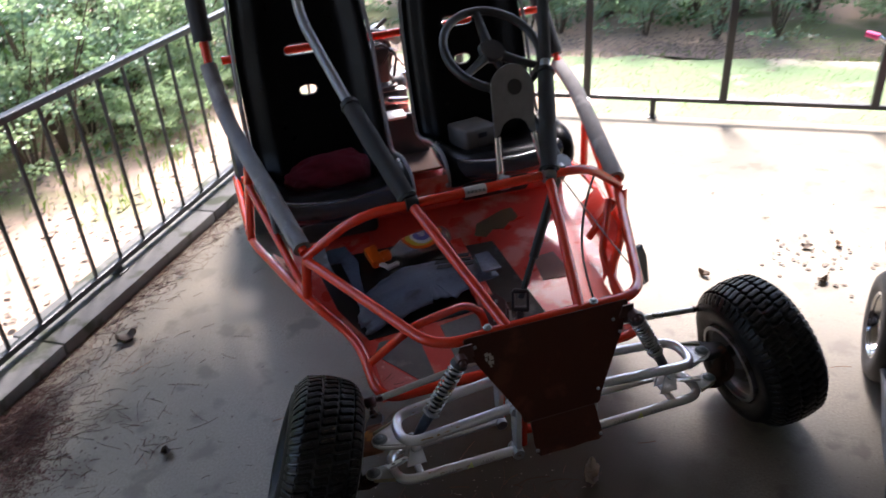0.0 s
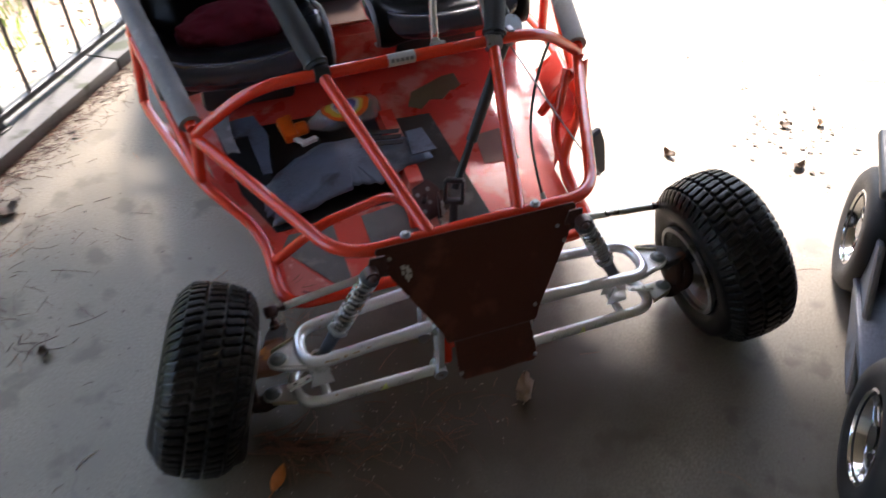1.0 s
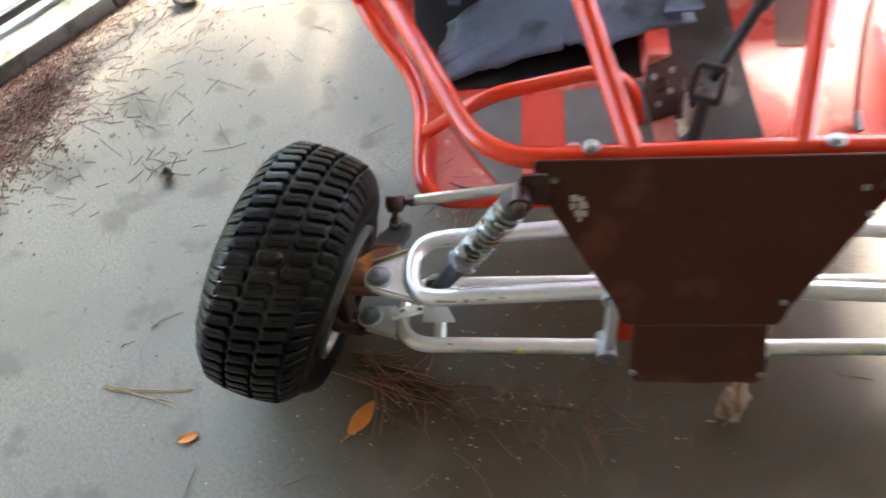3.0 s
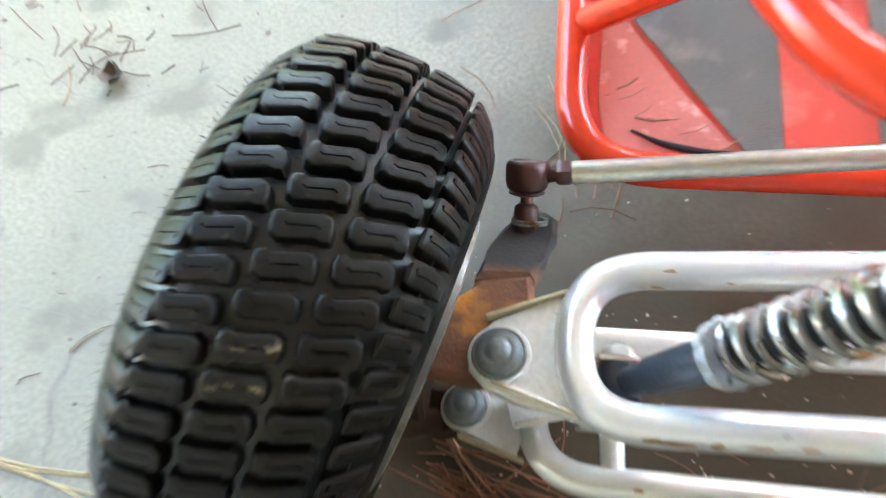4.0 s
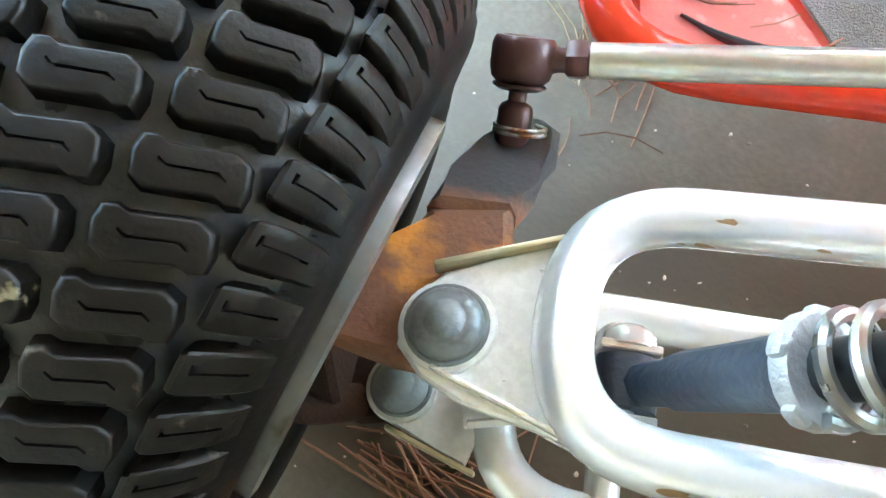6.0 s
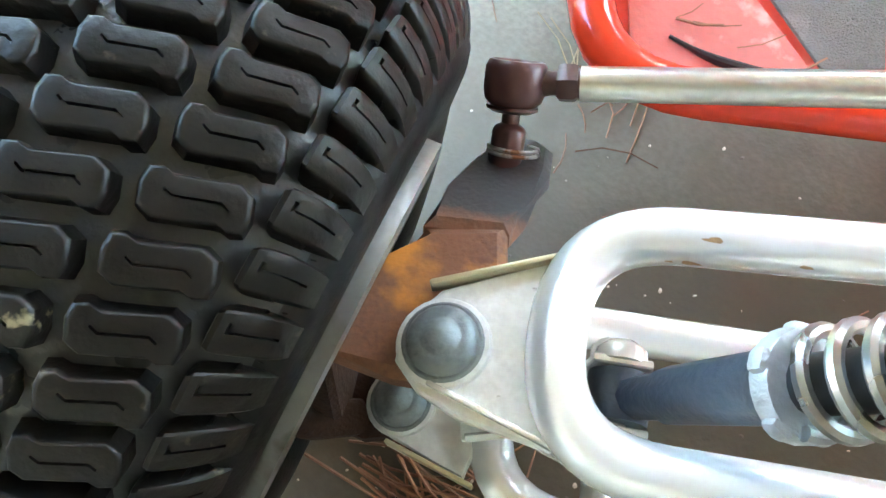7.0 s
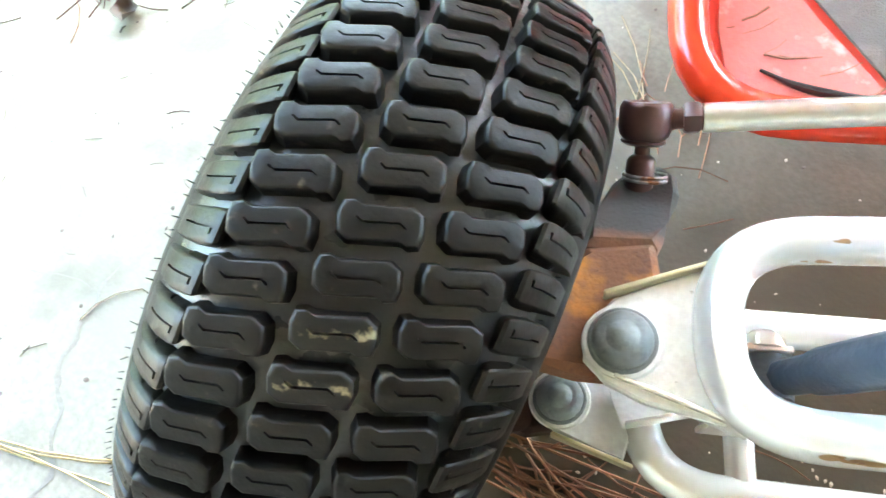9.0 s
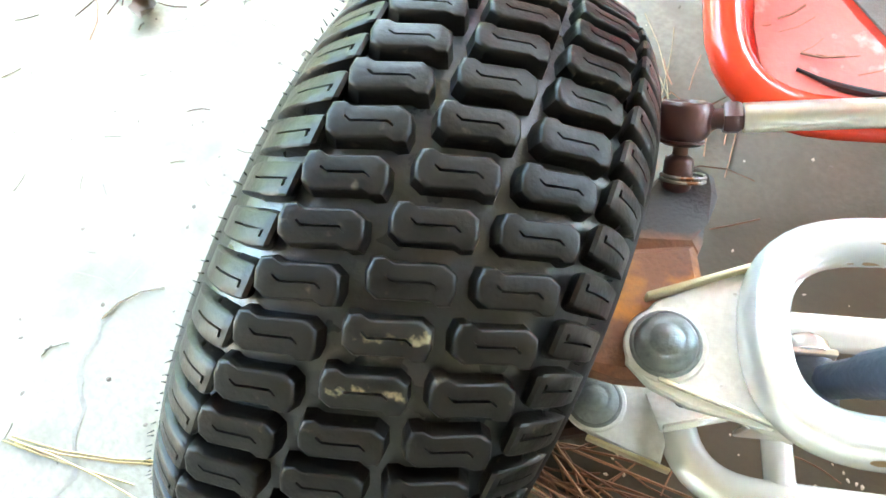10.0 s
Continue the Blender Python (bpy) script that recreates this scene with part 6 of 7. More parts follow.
part("bottle", bm, CLEAR, sb, "clear ribbed plastic bottle")
lab = None
for mat, r, k, h in ((ORANGE, 0.072, 1.2, 0.0), (YELLOW, 0.058, 0.95, 0.0012), (WHITE, 0.042, 0.8, 0.0024), (BLUE, 0.032, 0.55, 0.0036)):
    bm = bmesh.new()
    for cx in range(8):
        a0, a1 = -1.05 + cx * 2.1 / 8, -1.05 + (cx + 1) * 2.1 / 8
        for e in range(10):
            u0, u1 = -1 + e * 0.2, -1 + (e + 1) * 0.2
            f = [(a, u) for a, u in ((a0, u0), (a1, u0), (a1, u1), (a0, u1))]
            vs = []
            for aa, uu in f:
                w = k * math.sqrt(max(0.02, 1 - (uu * 0.99) ** 2))
                ang = aa * w
                R = 0.0465 + h * 0.6
                vs.append(bm.verts.new((0.012 + uu * r + (0 if mat is not YELLOW else -0.003), R * math.sin(ang + 0.1), 0.735 * R * math.cos(ang + 0.1))))
            bm.faces.new(vs)
    bmesh.ops.remove_doubles(bm, verts=bm.verts, dist=0.0001)
    lb = part("label" if lab is None else "label_print", bm, mat, lab or sb, "orange and yellow oval label" if lab is None else "")
    lab = lab or lb
for k in range(3):
    part("print_bar", box(bmesh.new(), (0.026 - 0.004 * k, 0.0035, 0.001), pose(0.012, 0.013 - 0.008 * k, 0.0372)), WHITE, lab)
bm = lathe(bmesh.new(), [(0, -0.145), (0.019, -0.145), (0.02, -0.14), (0.02, -0.115), (0.016, -0.11), (0, -0.11)], 20, pose(0, 0, 0, 0, 90, 0))
part("collar", bm, ORANGE, sb)
bm = box(bmesh.new(), (0.042, 0.085, 0.034), pose(-0.165, 0.008, 0.004), 0.008)
box(bm, (0.02, 0.02, 0.03), pose(-0.15, 0.048, 0), 0.004)
part("sprayer_head", bm, ORANGE, sb, "orange sprayer head")
bm = box(bmesh.new(), (0.014, 0.05, 0.014), pose(-0.148, -0.046, 0, 0, 0, 35), 0.004)
box(bm, (0.05, 0.016, 0.016), pose(-0.125, -0.058, 0.0, 0, 0, 8), 0.005)
part("trigger", bm, WHITE, sb, "white trigger")

# torn grey plastic cover
def cover():
    c = thing("plastic_cover", "torn weathered grey plastic fairing piece lying on the floor pan", "plastic panel")
    outline = [(-0.437, 0.285), (-0.425, 0.312), (-0.445, 0.325), (-0.442, 0.365), (-0.423, 0.437), (-0.347, 0.509), (-0.236, 0.549), (-0.124, 0.54), (-0.05, 0.525), (0.013, 0.497), (0.066, 0.487), (0.086, 0.384), (0.007, 0.369), (-0.094, 0.33), (-0.15, 0.342), (-0.19, 0.332), (-0.262, 0.318), (-0.3, 0.3), (-0.35, 0.306), (-0.372, 0.289)]
    bm = bmesh.new()
    fine = []
    for (x0, y0), (x1, y1) in zip(outline, outline[1:] + outline[:1]):
        for t in (0, 0.25, 0.5, 0.75):
            fine.append((x0 + (x1 - x0) * t + rng.normal(0, 0.0035), y0 + (y1 - y0) * t + rng.normal(0, 0.0045)))
    cx, cy = -0.17, 0.43
    rings = []
    for f in (1.0, 0.86, 0.62, 0.34):
        ring = []
        for x, y in fine:
            X, Y = cx + (x - cx) * f, cy + (y - cy) * f
            h = 0.055 + 0.03 * (1 - f) - 0.12 * max(0, -0.2 - X) + 0.008 * noise.noise((X * 14, Y * 14, 2)) + 0.02 * (X + 0.1)
            ring.append(bm.verts.new(on_pan(X, Y, h)))
        rings.append(ring)
    n = len(fine)
    for a, b in zip(rings, rings[1:]):
        for k in range(n):
            bm.faces.new((a[k], a[(k + 1) % n], b[(k + 1) % n], b[k]))
    bm.faces.new(rings[-1])
    pan = part("panel", bm, GREYPLASTIC, c, "faded grey moulded panel")
    sol = pan.modifiers.new("thick", "SOLIDIFY")
    sol.thickness = 0.004
    for k in range(3):
        part("slot", prism(bmesh.new(), [(-0.068, -0.008), (0.066, -0.008), (0.073, 0.008), (-0.061, 0.008)], 0.003, Matrix.Translation(on_pan(-0.056, 0.46 + 0.025 * k, 0.084)) @ PAN.to_3x3().to_4x4() @ pose(0, 0, 0, 0, 0, -8)), BLACK, c, "dark vent slot")
    for poly, h in (([(-0.522, 0.717), (-0.46, 0.731), (-0.405, 0.734), (-0.376, 0.631), (-0.39, 0.55), (-0.397, 0.464), (-0.424, 0.465), (-0.432, 0.56), (-0.439, 0.645), (-0.509, 0.648)], 0.05), ([(0.022, 0.385), (0.1, 0.39), (0.085, 0.495), (0.03, 0.49)], 0.083)):
        part("tab", prism(bmesh.new(), poly, 0.005, PAN @ pose(0, 0, h), 0.001), GREYPLASTIC, c)
    return c


cover()
ragged = thing("plastic_sheet", "pale torn plastic film in the corner of the floor pan", "plastic sheet")
part("film", prism(bmesh.new(), [(-0.552, 0.74), (-0.52, 0.728), (-0.48, 0.737), (-0.487, 0.66), (-0.475, 0.569), (-0.5, 0.58), (-0.513, 0.572), (-0.523, 0.65)], 0.004, PAN @ pose(0, 0, 0.02, 4), 0.001), FOAM, ragged)

# crumpled red cloth on a seat
bm = bmesh.new()
bmesh.ops.create_icosphere(bm, subdivisions=5, radius=1.0)
for v in bm.verts:
    p = v.co.copy()
    k = 1 + 0.16 * noise.noise(p * 1.8) + 0.07 * noise.noise(p * 5.0) + 0.03 * noise.noise(p * 11.0)
    v.co = Vector((p.x * 0.17, p.y * 0.11, max(p.z, -0.55) * 0.085)) * k
tagged(part("cloth", bm, CLOTH, None, "crumpled dark red cloth on the seat", at=pose(-0.4, 1.1, 0.66, 0, 0, 12)), category="cloth")
bm = box(bmesh.new(), (0.15, 0.17, 0.09), pose(0, 0, 0.045), 0.012, 3)
bx = part("box", bm, GRIP, None, "dull grey plastic case on the seat", at=pose(0.235, 1.26, 0.605, -6, 0, 10))
tagged(bx, category="case")
part("latch", box(bmesh.new(), (0.04, 0.008, 0.02), pose(0, -0.086, 0.06), 0.002), BLACK, bx)

# ---- things on the porch floor ----
def crumpled_leaf(name, label, mat, L, W, curl, at, seed, ragged=0.25, group="fallen leaves on the porch"):
    bm = bmesh.new()
    n, w = 12, 6
    rows = []
    for i in range(n + 1):
        t = i / n
        half = W * math.sin(math.pi * min(1, t * 0.92 + 0.06)) ** 0.8
        row = []
        for j in range(w + 1):
            a = 2 * j / w - 1
            x, y = (t - 0.5) * L, a * half * (1 + ragged * noise.noise((t * 6, a * 2, seed)))
            z = curl * (abs(a) ** 1.6) + curl * 0.9 * noise.noise((x * 40, y * 40, seed)) + curl * 0.8 * (2 * t - 1) ** 2
            row.append(bm.verts.new((x, y, max(0.0012, z + 0.002))))
        rows.append(row)
    for i in range(n):
        for j in range(w):
            bm.faces.new((rows[i][j], rows[i + 1][j], rows[i + 1][j + 1], rows[i][j + 1]))
    sweep(bm, [(-L / 2, 0, 0.003), (-L * 0.62, 0.002, 0.006), (-L * 0.75, 0.006, 0.003)], 0.0012, 5)
    ob = part(name, bm, mat, None, label, at=at)
    return tagged(ob, category="leaf", group=group)


crumpled_leaf("dry_leaf", "pale curled dead leaf under the kart's front plate", PALELEAF, 0.07, 0.022, 0.026, pose(0.125, -0.05, 0, 0, 0, 68), 3, 0.7)
crumpled_leaf("dry_leaf", "pale curled dead leaf under the kart's front plate", PALELEAF, 0.05, 0.02, 0.024, pose(0.108, -0.08, 0, 0, 0, 20), 5, 0.7)
crumpled_leaf("dry_leaf", "brown dead leaf caught at the pedal bracket", PALELEAF, 0.07, 0.018, 0.012, PAN @ pose(0.055, 0.16, 0.007, 0, 0, 62), 5, 0.6, "leaves in the floor pan")
crumpled_leaf("dry_leaf", "brown dead leaf lying beside the pedal bracket", DRYLEAF, 0.06, 0.02, 0.014, PAN @ pose(0.075, 0.24, 0.007, 0, 0, 110), 6, 0.6, "leaves in the floor pan")
crumpled_leaf("orange_leaf", "fallen orange leaf beside the tyre", ORANGELEAF, 0.08, 0.018, 0.004, pose(-0.583, -0.092, 0, 0, 0, 60), 1, 0.15)
crumpled_leaf("orange_leaf", "small orange-brown leaf on the concrete", ORANGELEAF, 0.04, 0.011, 0.004, pose(-0.925, -0.138, 0, 0, 0, 25), 2, 0.2)
crumpled_leaf("dry_leaf", "dark curled dead leaf on the concrete", DRYLEAF, 0.085, 0.035, 0.02, pose(-1.31, 1.3, 0, 0, 0, 25), 7)
crumpled_leaf("dry_leaf", "brown curled dead leaf on the concrete", DRYLEAF, 0.055, 0.016, 0.014, pose(1.11, 0.79, 0, 0, 0, 110), 8)
crumpled_leaf("dry_leaf", "brown dead leaf in a drift of litter", DRYLEAF, 0.055, 0.02, 0.014, pose(1.53, 0.55, 0, 0, 0, 10), 9)
crumpled_leaf("dry_leaf", "brown dead leaf in a drift of litter", DRYLEAF, 0.05, 0.018, 0.012, pose(1.66, 0.8, 0, 0, 0, 150), 10)
crumpled_leaf("dry_leaf", "pale dead leaf in a drift of litter", PALELEAF, 0.045, 0.017, 0.014, pose(1.8, 0.76, 0, 0, 0, 60), 11)
crumpled_leaf("dry_leaf", "brown dead leaf on the concrete", DRYLEAF, 0.045, 0.018, 0.012, pose(-1.165, 0.555, 0, 0, 0, 100), 12)


def scatter_leaves(name, label, n, place, l0, l1, mat):
    verts, faces = [], []
    for k in range(n):
        x, y = place()
        a, L = rng.uniform(0, 6.28), rng.uniform(l0, l1)
        w = L * rng.uniform(0.2, 0.42)
        d, s = np.array((math.cos(a), math.sin(a), 0)), np.array((-math.sin(a), math.cos(a), 0))
        o = np.array((x, y, 0.0015 + rng.uniform(0, 0.004)))
        c1, c2 = rng.uniform(0, 0.5) * w, rng.uniform(0, 0.5) * w
        i = len(verts)
        up = np.array((0, 0, 1.0))
        verts += [o, o + d * L * 0.3 + s * w + up * c1, o + d * L * 0.75 + s * w * 0.7 + up * c2, o + d * L, o + d * L * 0.7 - s * w * 0.8 + up * c1, o + d * L * 0.3 - s * w + up * c2, o + d * L * 0.5 + up * 0.001]
        faces += [(i + a_, i + b_, i + 6) for a_, b_ in ((0, 1), (1, 2), (2, 3), (3, 4), (4, 5), (5, 0))]
    ob = new(name, from_arrays(name, [tuple(v) for v in verts], faces, mat))
    return tagged(ob, label, "leaf litter", kind="stuff")


def needles(name, label, n, place, l0, l1, mat, pile=0.01, r=0.0008, heading=None, spread=0.5):
    verts, faces = [], []
    for k in range(n):
        x, y = place()
        a = rng.uniform(0, 6.28) if heading is None else rng.normal(heading, spread)
        L = rng.uniform(l0, l1)
        bend = rng.normal(0, 0.32)
        z0, z1 = 0.0015 + abs(rng.normal(0, pile)), 0.0015 + abs(rng.normal(0, pile))
        pts = [np.array((x + math.cos(a + bend * t) * L * t, y + math.sin(a + bend * t) * L * t, z0 + (z1 - z0) * t)) for t in (0, 0.33, 0.66, 1)]
        s = np.array((-math.sin(a), math.cos(a), 0)) * r
        i = len(verts)
        for p in pts:
            verts += [p - s, p + s, p + np.array((0, 0, 1.6 * r))]
        for q in range(3):
            b = i + 3 * q
            faces += [(b, b + 3, b + 5, b + 2), (b + 2, b + 5, b + 4, b + 1)]
    ob = new(name, from_arrays(name, [tuple(v) for v in verts], faces, mat))
    return tagged(ob, label, "pine needles", kind="stuff")


def near(x, y, sx, sy):
    return lambda: (x + rng.normal(0, sx), y + rng.normal(0, sy))


def along_kerb():
    u = rng.uniform(-1.2, 2.6)
    v = V0 + abs(rng.normal(0, 0.07)) + (abs(rng.normal(0, 0.22)) if u < 0.35 else 0) * (rng.random() < 0.5)
    p = PORCH @ Vector((v, u, 0))
    return p.x, p.y


def over_floor():
    p = PORCH @ Vector((rng.uniform(-2.0, 2.6), rng.uniform(-1.2, 3.1), 0))
    return p.x, p.y


needles("pine_needles", "reddish pine needles heaped under the suspension arm", 26, near(-0.595, 0.02, 0.03, 0.02), 0.07, 0.2, NEEDLE, 0.006, 0.0015, heading=-0.5, spread=0.28)
needles("pine_needles", "loose reddish pine needles beside the heap", 26, near(-0.47, -0.02, 0.06, 0.03), 0.04, 0.12, NEEDLE, 0.003, 0.0009, heading=-0.4, spread=0.6)
scatter_leaves("grit", "pale crumbs of bark and grit along the lower arm", 16, near(-0.26, -0.045, 0.04, 0.012), 0.002, 0.006, PALELEAF)
scatter_leaves("grit", "pale specks of grit and bark under the kart", 260, near(-0.4, 0.0, 0.25, 0.2), 0.0015, 0.006, PALELEAF)
needles("pine_needles", "thin scatter of pine needles before the kart", 70, near(-0.24, -0.07, 0.15, 0.035), 0.03, 0.12, NEEDLE, 0.002, 0.0007, heading=-0.2, spread=0.7)
needles("pine_needles", "pine needles drifted along the kerb", 1700, along_kerb, 0.02, 0.08, REDLITTER, 0.004, 0.0008)
needles("pine_needles", "scattered single pine needles over the slab", 110, over_floor, 0.04, 0.11, NEEDLE, 0.002, 0.0008)
needles("dry_stems", "two long dry straw stems on the concrete", 4, near(-1.132, -0.03, 0.004, 0.006), 0.15, 0.19, STRAW, 0.002, 0.0011, heading=-0.2, spread=0.035)
needles("dry_stems", "dry straw stems between tyre and frame", 4, near(-0.464, 0.40, 0.006, 0.02), 0.1, 0.15, DRYSTEM, 0.003, 0.0008, heading=1.42, spread=0.1)
needles("pine_needles", "few brown needles on the slab behind the tie rod", 16, near(-0.44, 0.38, 0.03, 0.06), 0.03, 0.1, NEEDLE, 0.002, 0.0009, heading=1.3, spread=0.5)
scatter_leaves("leaf_litter", "brown leaf litter drifted against the kerb", 110, along_kerb, 0.012, 0.04, DRYLEAF)
scatter_leaves("leaf_crumbs", "fine red-brown litter swept against the kerb", 2600, along_kerb, 0.003, 0.012, REDLITTER)
needles("pine_needles", "red-brown needle litter in the kerb corner", 900, near(-1.67, 0.86, 0.07, 0.17), 0.03, 0.09, REDLITTER, 0.006, 0.0009)
scatter_leaves("leaf_crumbs", "fine red-brown litter in the kerb corner", 2200, near(-1.66, 0.86, 0.09, 0.2), 0.003, 0.014, REDLITTER)
needles("twigs", "thin dark twigs and needles trailing over the slab", 34, near(-1.4, 0.8, 0.13, 0.07), 0.03, 0.12, REDLITTER, 0.002, 0.0009, heading=-0.35, spread=0.35)
needles("twigs", "small heap of dark twigs on the slab", 22, near(-1.2, 0.62, 0.05, 0.03), 0.02, 0.07, REDLITTER, 0.003, 0.001)
scatter_leaves("leaf_crumbs", "small brown leaf crumbs over the slab", 1500, over_floor, 0.002, 0.008, DRYLEAF)
needles("twig_bits", "short bits of twig and needle beside the tyre", 34, near(-1.12, 0.3, 0.13, 0.22), 0.006, 0.03, DRYLEAF, 0.001, 0.0006)
scatter_leaves("leaf_crumbs", "tiny brown leaf crumbs beside the tyre", 35, near(-1.12, 0.3, 0.15, 0.25), 0.003, 0.007, DRYLEAF)
needles("dry_stems", "pale leaf stem on the concrete", 1, lambda: (-1.077, 0.11), 0.075, 0.076, PALELEAF, 0.001, 0.0011, heading=1.15, spread=0.01)


def floor_mark(label, pts, w0, mat, seed):
    """A thin irregular crack or damp streak a hair above the slab."""
    r = np.random.default_rng(seed)
    path = fillet([(*p, 0.0006) for p in pts], 0.2, 8)
    fine_path = [a + (b - a) * t for a, b in zip(path, path[1:]) for t in np.linspace(0, 1, max(2, int((b - a).length / 0.006)))[:-1]]
    verts, faces = [], []
    for k, p in enumerate(fine_path):
        n = (fine_path[min(k + 1, len(fine_path) - 1)] - fine_path[max(k - 1, 0)]).normalized().cross(Vector((0, 0, 1)))
        p = p + n * (0.012 * noise.noise((p.x * 30, p.y * 30, seed)))
        w = w0 * (0.35 + 0.9 * abs(noise.noise((p.x * 60, p.y * 60, seed + 3)))) * min(1, 6 * k / len(fine_path), 6 * (1 - k / len(fine_path)) + 0.05)
        verts += [tuple(p - n * w * r.uniform(0.4, 1)), tuple(p + n * w * r.uniform(0.4, 1))]
        if k:
            i = 2 * k
            faces.append((i - 2, i - 1, i + 1, i))
    ob = new("floor_crack", from_arrays("floor_crack", verts, faces, mat))
    return tagged(ob, label, "crack", kind="stuff")


floor_mark("brown damp streak along a crack in the slab", [(-1.05, 0.19), (-1.075, 0.1), (-1.08, 0.05), (-1.052, -0.03), (-1.06, -0.12)], 0.007, STREAK, 1)
floor_mark("hairline crack in the concrete slab", [(-1.3, 0.2), (-1.2, 0.17), (-1.1, 0.16), (-1.07, 0.14)], 0.0016, STREAK, 2)
floor_mark("hairline crack in the concrete slab", [(-1.62, 0.55), (-1.35, 0.62), (-1.2, 0.5), (-1.0, 0.56)], 0.003, STREAK, 4)
floor_mark("hairline crack in the concrete slab", [(-1.3, -0.2), (-1.1, -0.32), (-0.95, -0.3), (-0.75, -0.42)], 0.003, STREAK, 5)
scatter_leaves("leaf_litter", "dark flattened leaf scraps on the slab", 26, near(-1.15, 0.9, 0.4, 0.6), 0.006, 0.02, DRYLEAF)
needles("twigs", "loose dark twigs and needles on the slab", 22, near(-1.2, 0.75, 0.3, 0.45), 0.015, 0.08, REDLITTER, 0.001, 0.0008, heading=0.35, spread=0.4)
scatter_leaves("leaf_litter", "dry leaf litter in a loose drift on the slab", 46, near(1.6, 0.66, 0.1, 0.12), 0.01, 0.03, DRYLEAF)
scatter_leaves("leaf_litter", "scattered dry leaves on the slab", 30, near(1.75, 0.85, 0.2, 0.2), 0.008, 0.028, DRYLEAF)


def dirt_leaves():
    p = PORCH @ Vector((rng.uniform(-5.5, -2.4), rng.uniform(-2.5, 6.5), 0))
    return p.x, p.y


lv = scatter_leaves("ground_litter", "dead leaves strewn over the bare dirt", 2600, dirt_leaves, 0.015, 0.055, DRYLEAF)
lv.location.z = GROUND_Z + 0.0


def wood_edge():
    p = PORCH @ Vector((rng.uniform(-3.5, 6.5), 5.5 + rng.normal(0, 0.25), 0))
    return p.x, p.y


lv = scatter_leaves("ground_litter", "brown leaf litter along the wood's edge", 6500, wood_edge, 0.015, 0.05, DRYLEAF)
lv.location.z = GROUND_Z + 0.01

# ---- a child's quad bike parked beside the kart ----
QD = Vector((0.63, 0.775, 0)).normalized()
QN = Vector((-QD.y, QD.x, 0))
quad = thing("quad_bike", "small black quad bike with bright wheel rims", "quad bike", frame_from((1.08, -0.33, 0), QD, QN))


def quad_wheel(x, y):
    w = new("wheel")
    w.parent = quad
    w.matrix_basis = pose(x, y, 0.2)
    tagged(w, "black tyre on a bright spoked rim")
    ax = pose(0, 0, 0, 90)
    part("tyre", lathe(bmesh.new(), [(0.105, -0.06), (0.14, -0.075), (0.175, -0.072), (0.193, -0.055), (0.2, -0.02), (0.2, 0.02), (0.193, 0.055), (0.175, 0.072), (0.14, 0.075), (0.105, 0.06)], 44, ax, closed=True), RUBBER, w)
    part("rim", lathe(bmesh.new(), [(0.112, -0.068), (0.118, -0.066), (0.11, -0.055), (0.098, -0.03), (0.098, 0.03), (0.11, 0.055), (0.118, 0.066), (0.112, 0.068), (0.092, 0.035), (0.092, -0.035)], 40, ax, closed=True), CHROME, w)
    part("hub", lathe(bmesh.new(), [(0, -0.05), (0.03, -0.05), (0.035, -0.03), (0.035, 0.03), (0.03, 0.05), (0, 0.05)], 20, ax), BLACKGLOSS, w)
    for k in range(5):
        a = k * 2 * math.pi / 5
        part("spoke", box(bmesh.new(), (0.075, 0.018, 0.024), pose(0, 0, 0) @ Matrix.Rotation(a, 4, "Y") @ pose(0.065, 0.03, 0), 0.005), CHROME, w)


for x, y in ((-0.4, 0.03), (-0.4, -0.55), (0.4, 0.03), (0.4, -0.55)):
    quad_wheel(x, y)
part("running_board", box(bmesh.new(), (0.5, 0.13, 0.025), pose(0, 0.02, 0.15), 0.01), GREYPLASTIC, quad, "dull grey footboard")
part("side_panel", prism(bmesh.new(), [(-0.11, 0.01), (0.02, 0.012), (0.3, 0.12), (0.34, 0.3), (0.2, 0.3)], 0.02, pose(0, 0.06, 0, 90), 0.004), GREYPLASTIC, quad, "dull grey side panel with a worn pale edge")
part("panel_edge", sweep(bmesh.new(), [(-0.11, 0.06, 0.012), (0.05, 0.06, 0.16), (0.2, 0.06, 0.3)], 0.012, 8), FOAM, quad)
part("fairing", box(bmesh.new(), (0.72, 0.3, 0.22), pose(0.0, -0.26, 0.36), 0.06, 3), BLACKGLOSS, quad, "gloss black body")
part("fender", box(bmesh.new(), (0.3, 0.2, 0.035), pose(0.42, 0.0, 0.43, 0, -6), 0.015, 3), BLACK, quad, "black rear mudguard")
part("fender", box(bmesh.new(), (0.3, 0.2, 0.035), pose(-0.42, 0.0, 0.43, 0, 6), 0.015, 3), BLACK, quad, "black front mudguard")
part("saddle", box(bmesh.new(), (0.5, 0.22, 0.09), pose(0.12, -0.26, 0.52), 0.04, 3), VINYL, quad, "black vinyl saddle")
part("steering_stem", tube([(-0.3, -0.26, 0.4), (-0.2, -0.26, 0.68)], 0.018), BLACK, quad)
part("handlebar", tube([(-0.16, 0.06, 0.72), (-0.2, -0.12, 0.68), (-0.2, -0.4, 0.68), (-0.16, -0.58, 0.72)], 0.012), CHROME, quad, "bright handlebar")
part("axle", sweep(bmesh.new(), [(-0.4, -0.55, 0.2), (-0.4, 0.03, 0.2)], 0.015, 10), STEEL, quad)
part("axle", sweep(bmesh.new(), [(0.4, -0.55, 0.2), (0.4, 0.03, 0.2)], 0.015, 10), STEEL, quad)
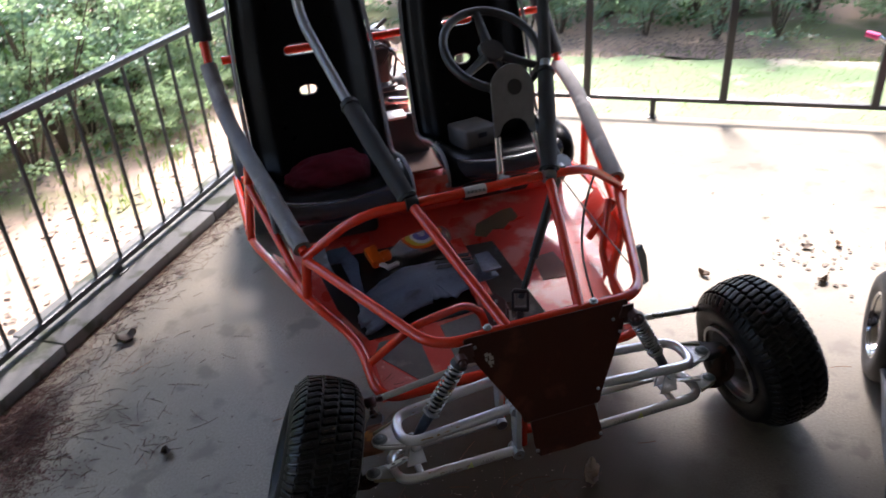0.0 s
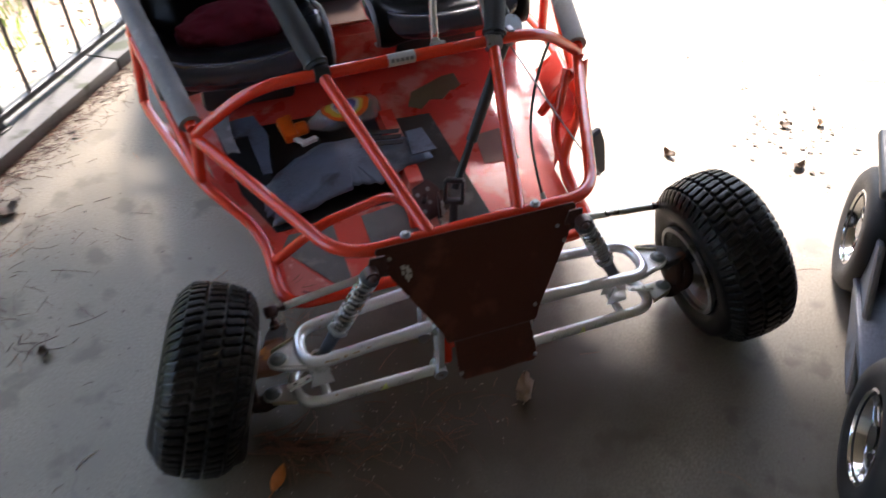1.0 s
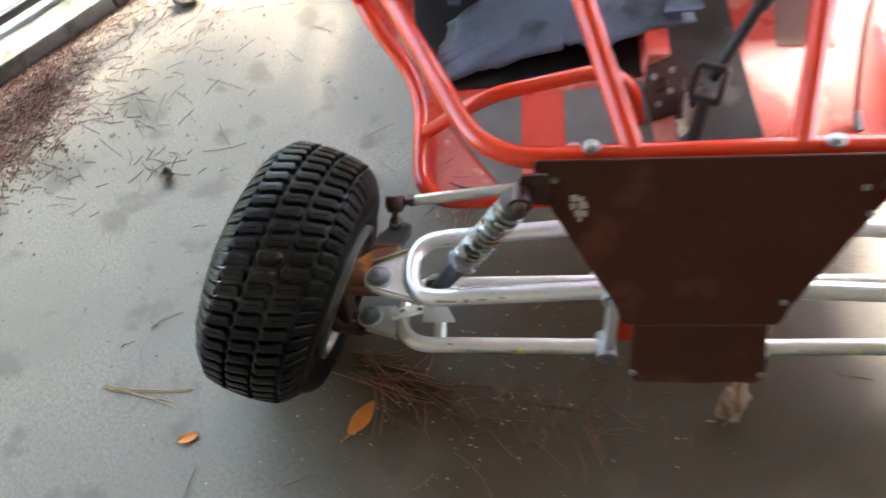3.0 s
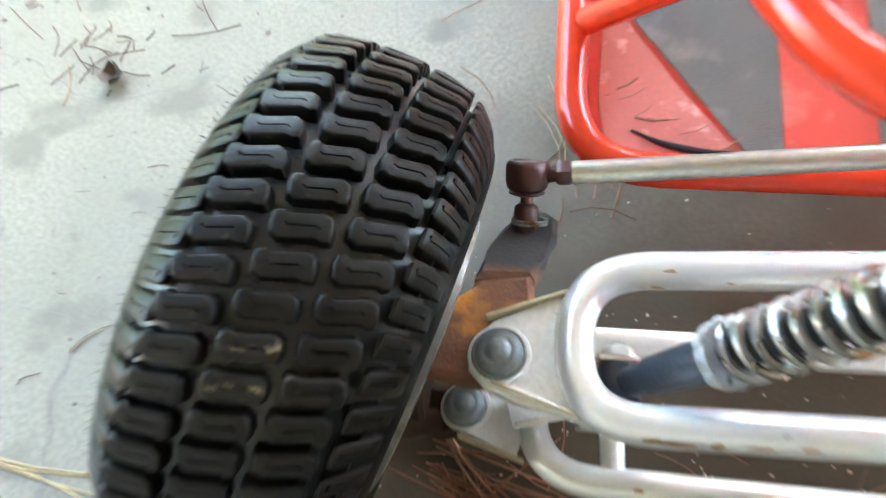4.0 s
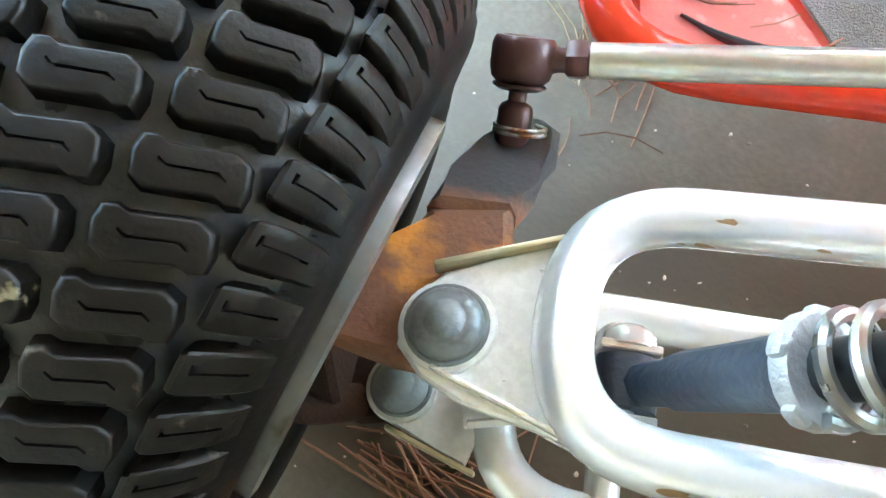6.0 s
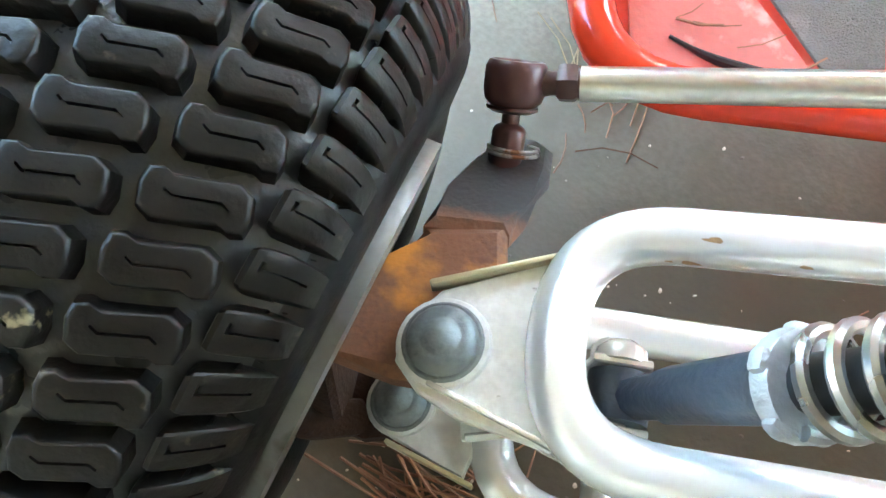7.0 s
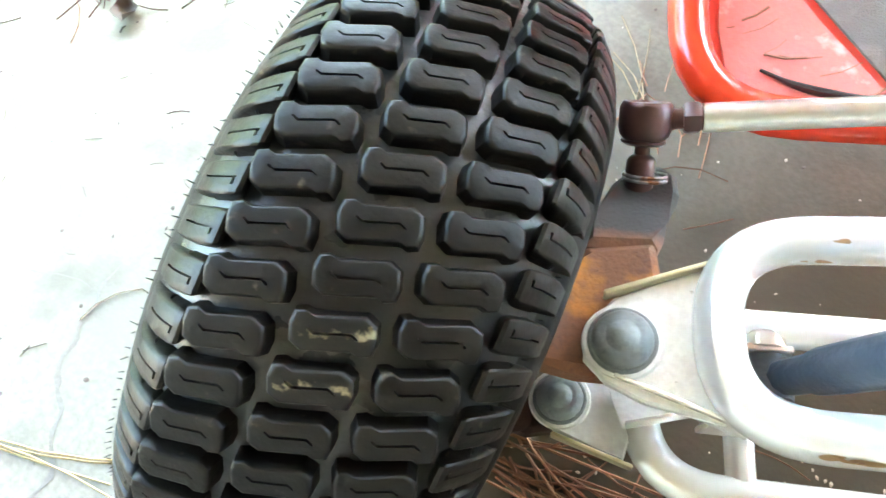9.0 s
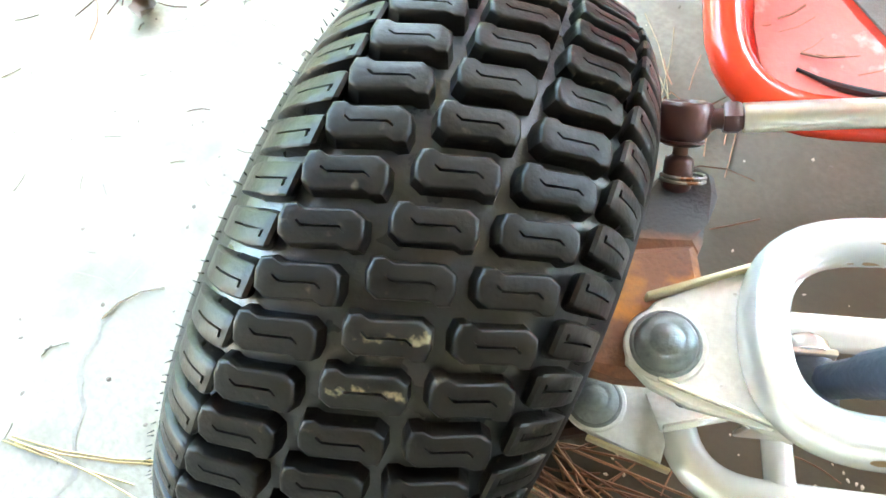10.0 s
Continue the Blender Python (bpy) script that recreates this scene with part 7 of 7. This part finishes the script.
part("frame_bar", sweep(bmesh.new(), [(-0.4, -0.26, 0.22), (0.4, -0.26, 0.22)], 0.02, 10), BLACK, quad)

# a child's bicycle farther on
bike = thing("bicycle", "child's bicycle with pink grips and red reflector", "bicycle", frame_from((2.62, 1.2, 0), QD, QN))
for x, r in ((0.0, 0.16), (0.62, 0.16)):
    w = new("wheel")
    w.parent = bike
    w.matrix_basis = pose(x, 0, r)
    part("tyre", lathe(bmesh.new(), [(r - 0.022 + 0.022 * math.cos(a * math.pi / 5), 0.022 * math.sin(a * math.pi / 5)) for a in range(10)], 36, pose(0, 0, 0, 90), closed=True), RUBBER, w)
    part("rim", lathe(bmesh.new(), [(r - 0.045, -0.012), (r - 0.035, -0.012), (r - 0.035, 0.012), (r - 0.045, 0.012)], 36, pose(0, 0, 0, 90), closed=True), CHROME, w)
    for k in range(8):
        a = k * math.pi / 8
        part("spoke", sweep(bmesh.new(), [(math.cos(a) * (r - 0.04), 0, math.sin(a) * (r - 0.04)), (-math.cos(a) * (r - 0.04), 0, -math.sin(a) * (r - 0.04))], 0.002, 5), CHROME, w)
for pts in ([(0, 0, 0.16), (0.1, 0, 0.5), (0.12, 0, 0.58)], [(0.1, 0, 0.46), (0.38, 0, 0.25), (0.62, 0, 0.16)], [(0.38, 0, 0.25), (0.44, 0, 0.52)], [(0.1, 0, 0.48), (0.42, 0, 0.44)]):
    part("frame_tube", tube(pts, 0.014), PINK, bike)
part("saddle", box(bmesh.new(), (0.18, 0.1, 0.04), pose(0.45, 0, 0.54), 0.018, 3), BLACK, bike)
part("handlebar", tube([(0.16, 0.24, 0.68), (0.1, 0.1, 0.62), (0.1, -0.1, 0.62), (0.16, -0.24, 0.68)], 0.01), CHROME, bike)
part("grip", sweep(bmesh.new(), [(0.16, 0.24, 0.68), (0.19, 0.3, 0.69)], 0.016, 10), PINK, bike)
part("grip", sweep(bmesh.new(), [(0.16, -0.24, 0.68), (0.19, -0.3, 0.69)], 0.016, 10), PINK, bike)
part("reflector", lathe(bmesh.new(), [(0, -0.012), (0.03, -0.01), (0.032, 0.0), (0, 0.006)], 18, pose(-0.05, 0.02, 0.36, 0, 90)), TAILRED, bike, "red reflector")
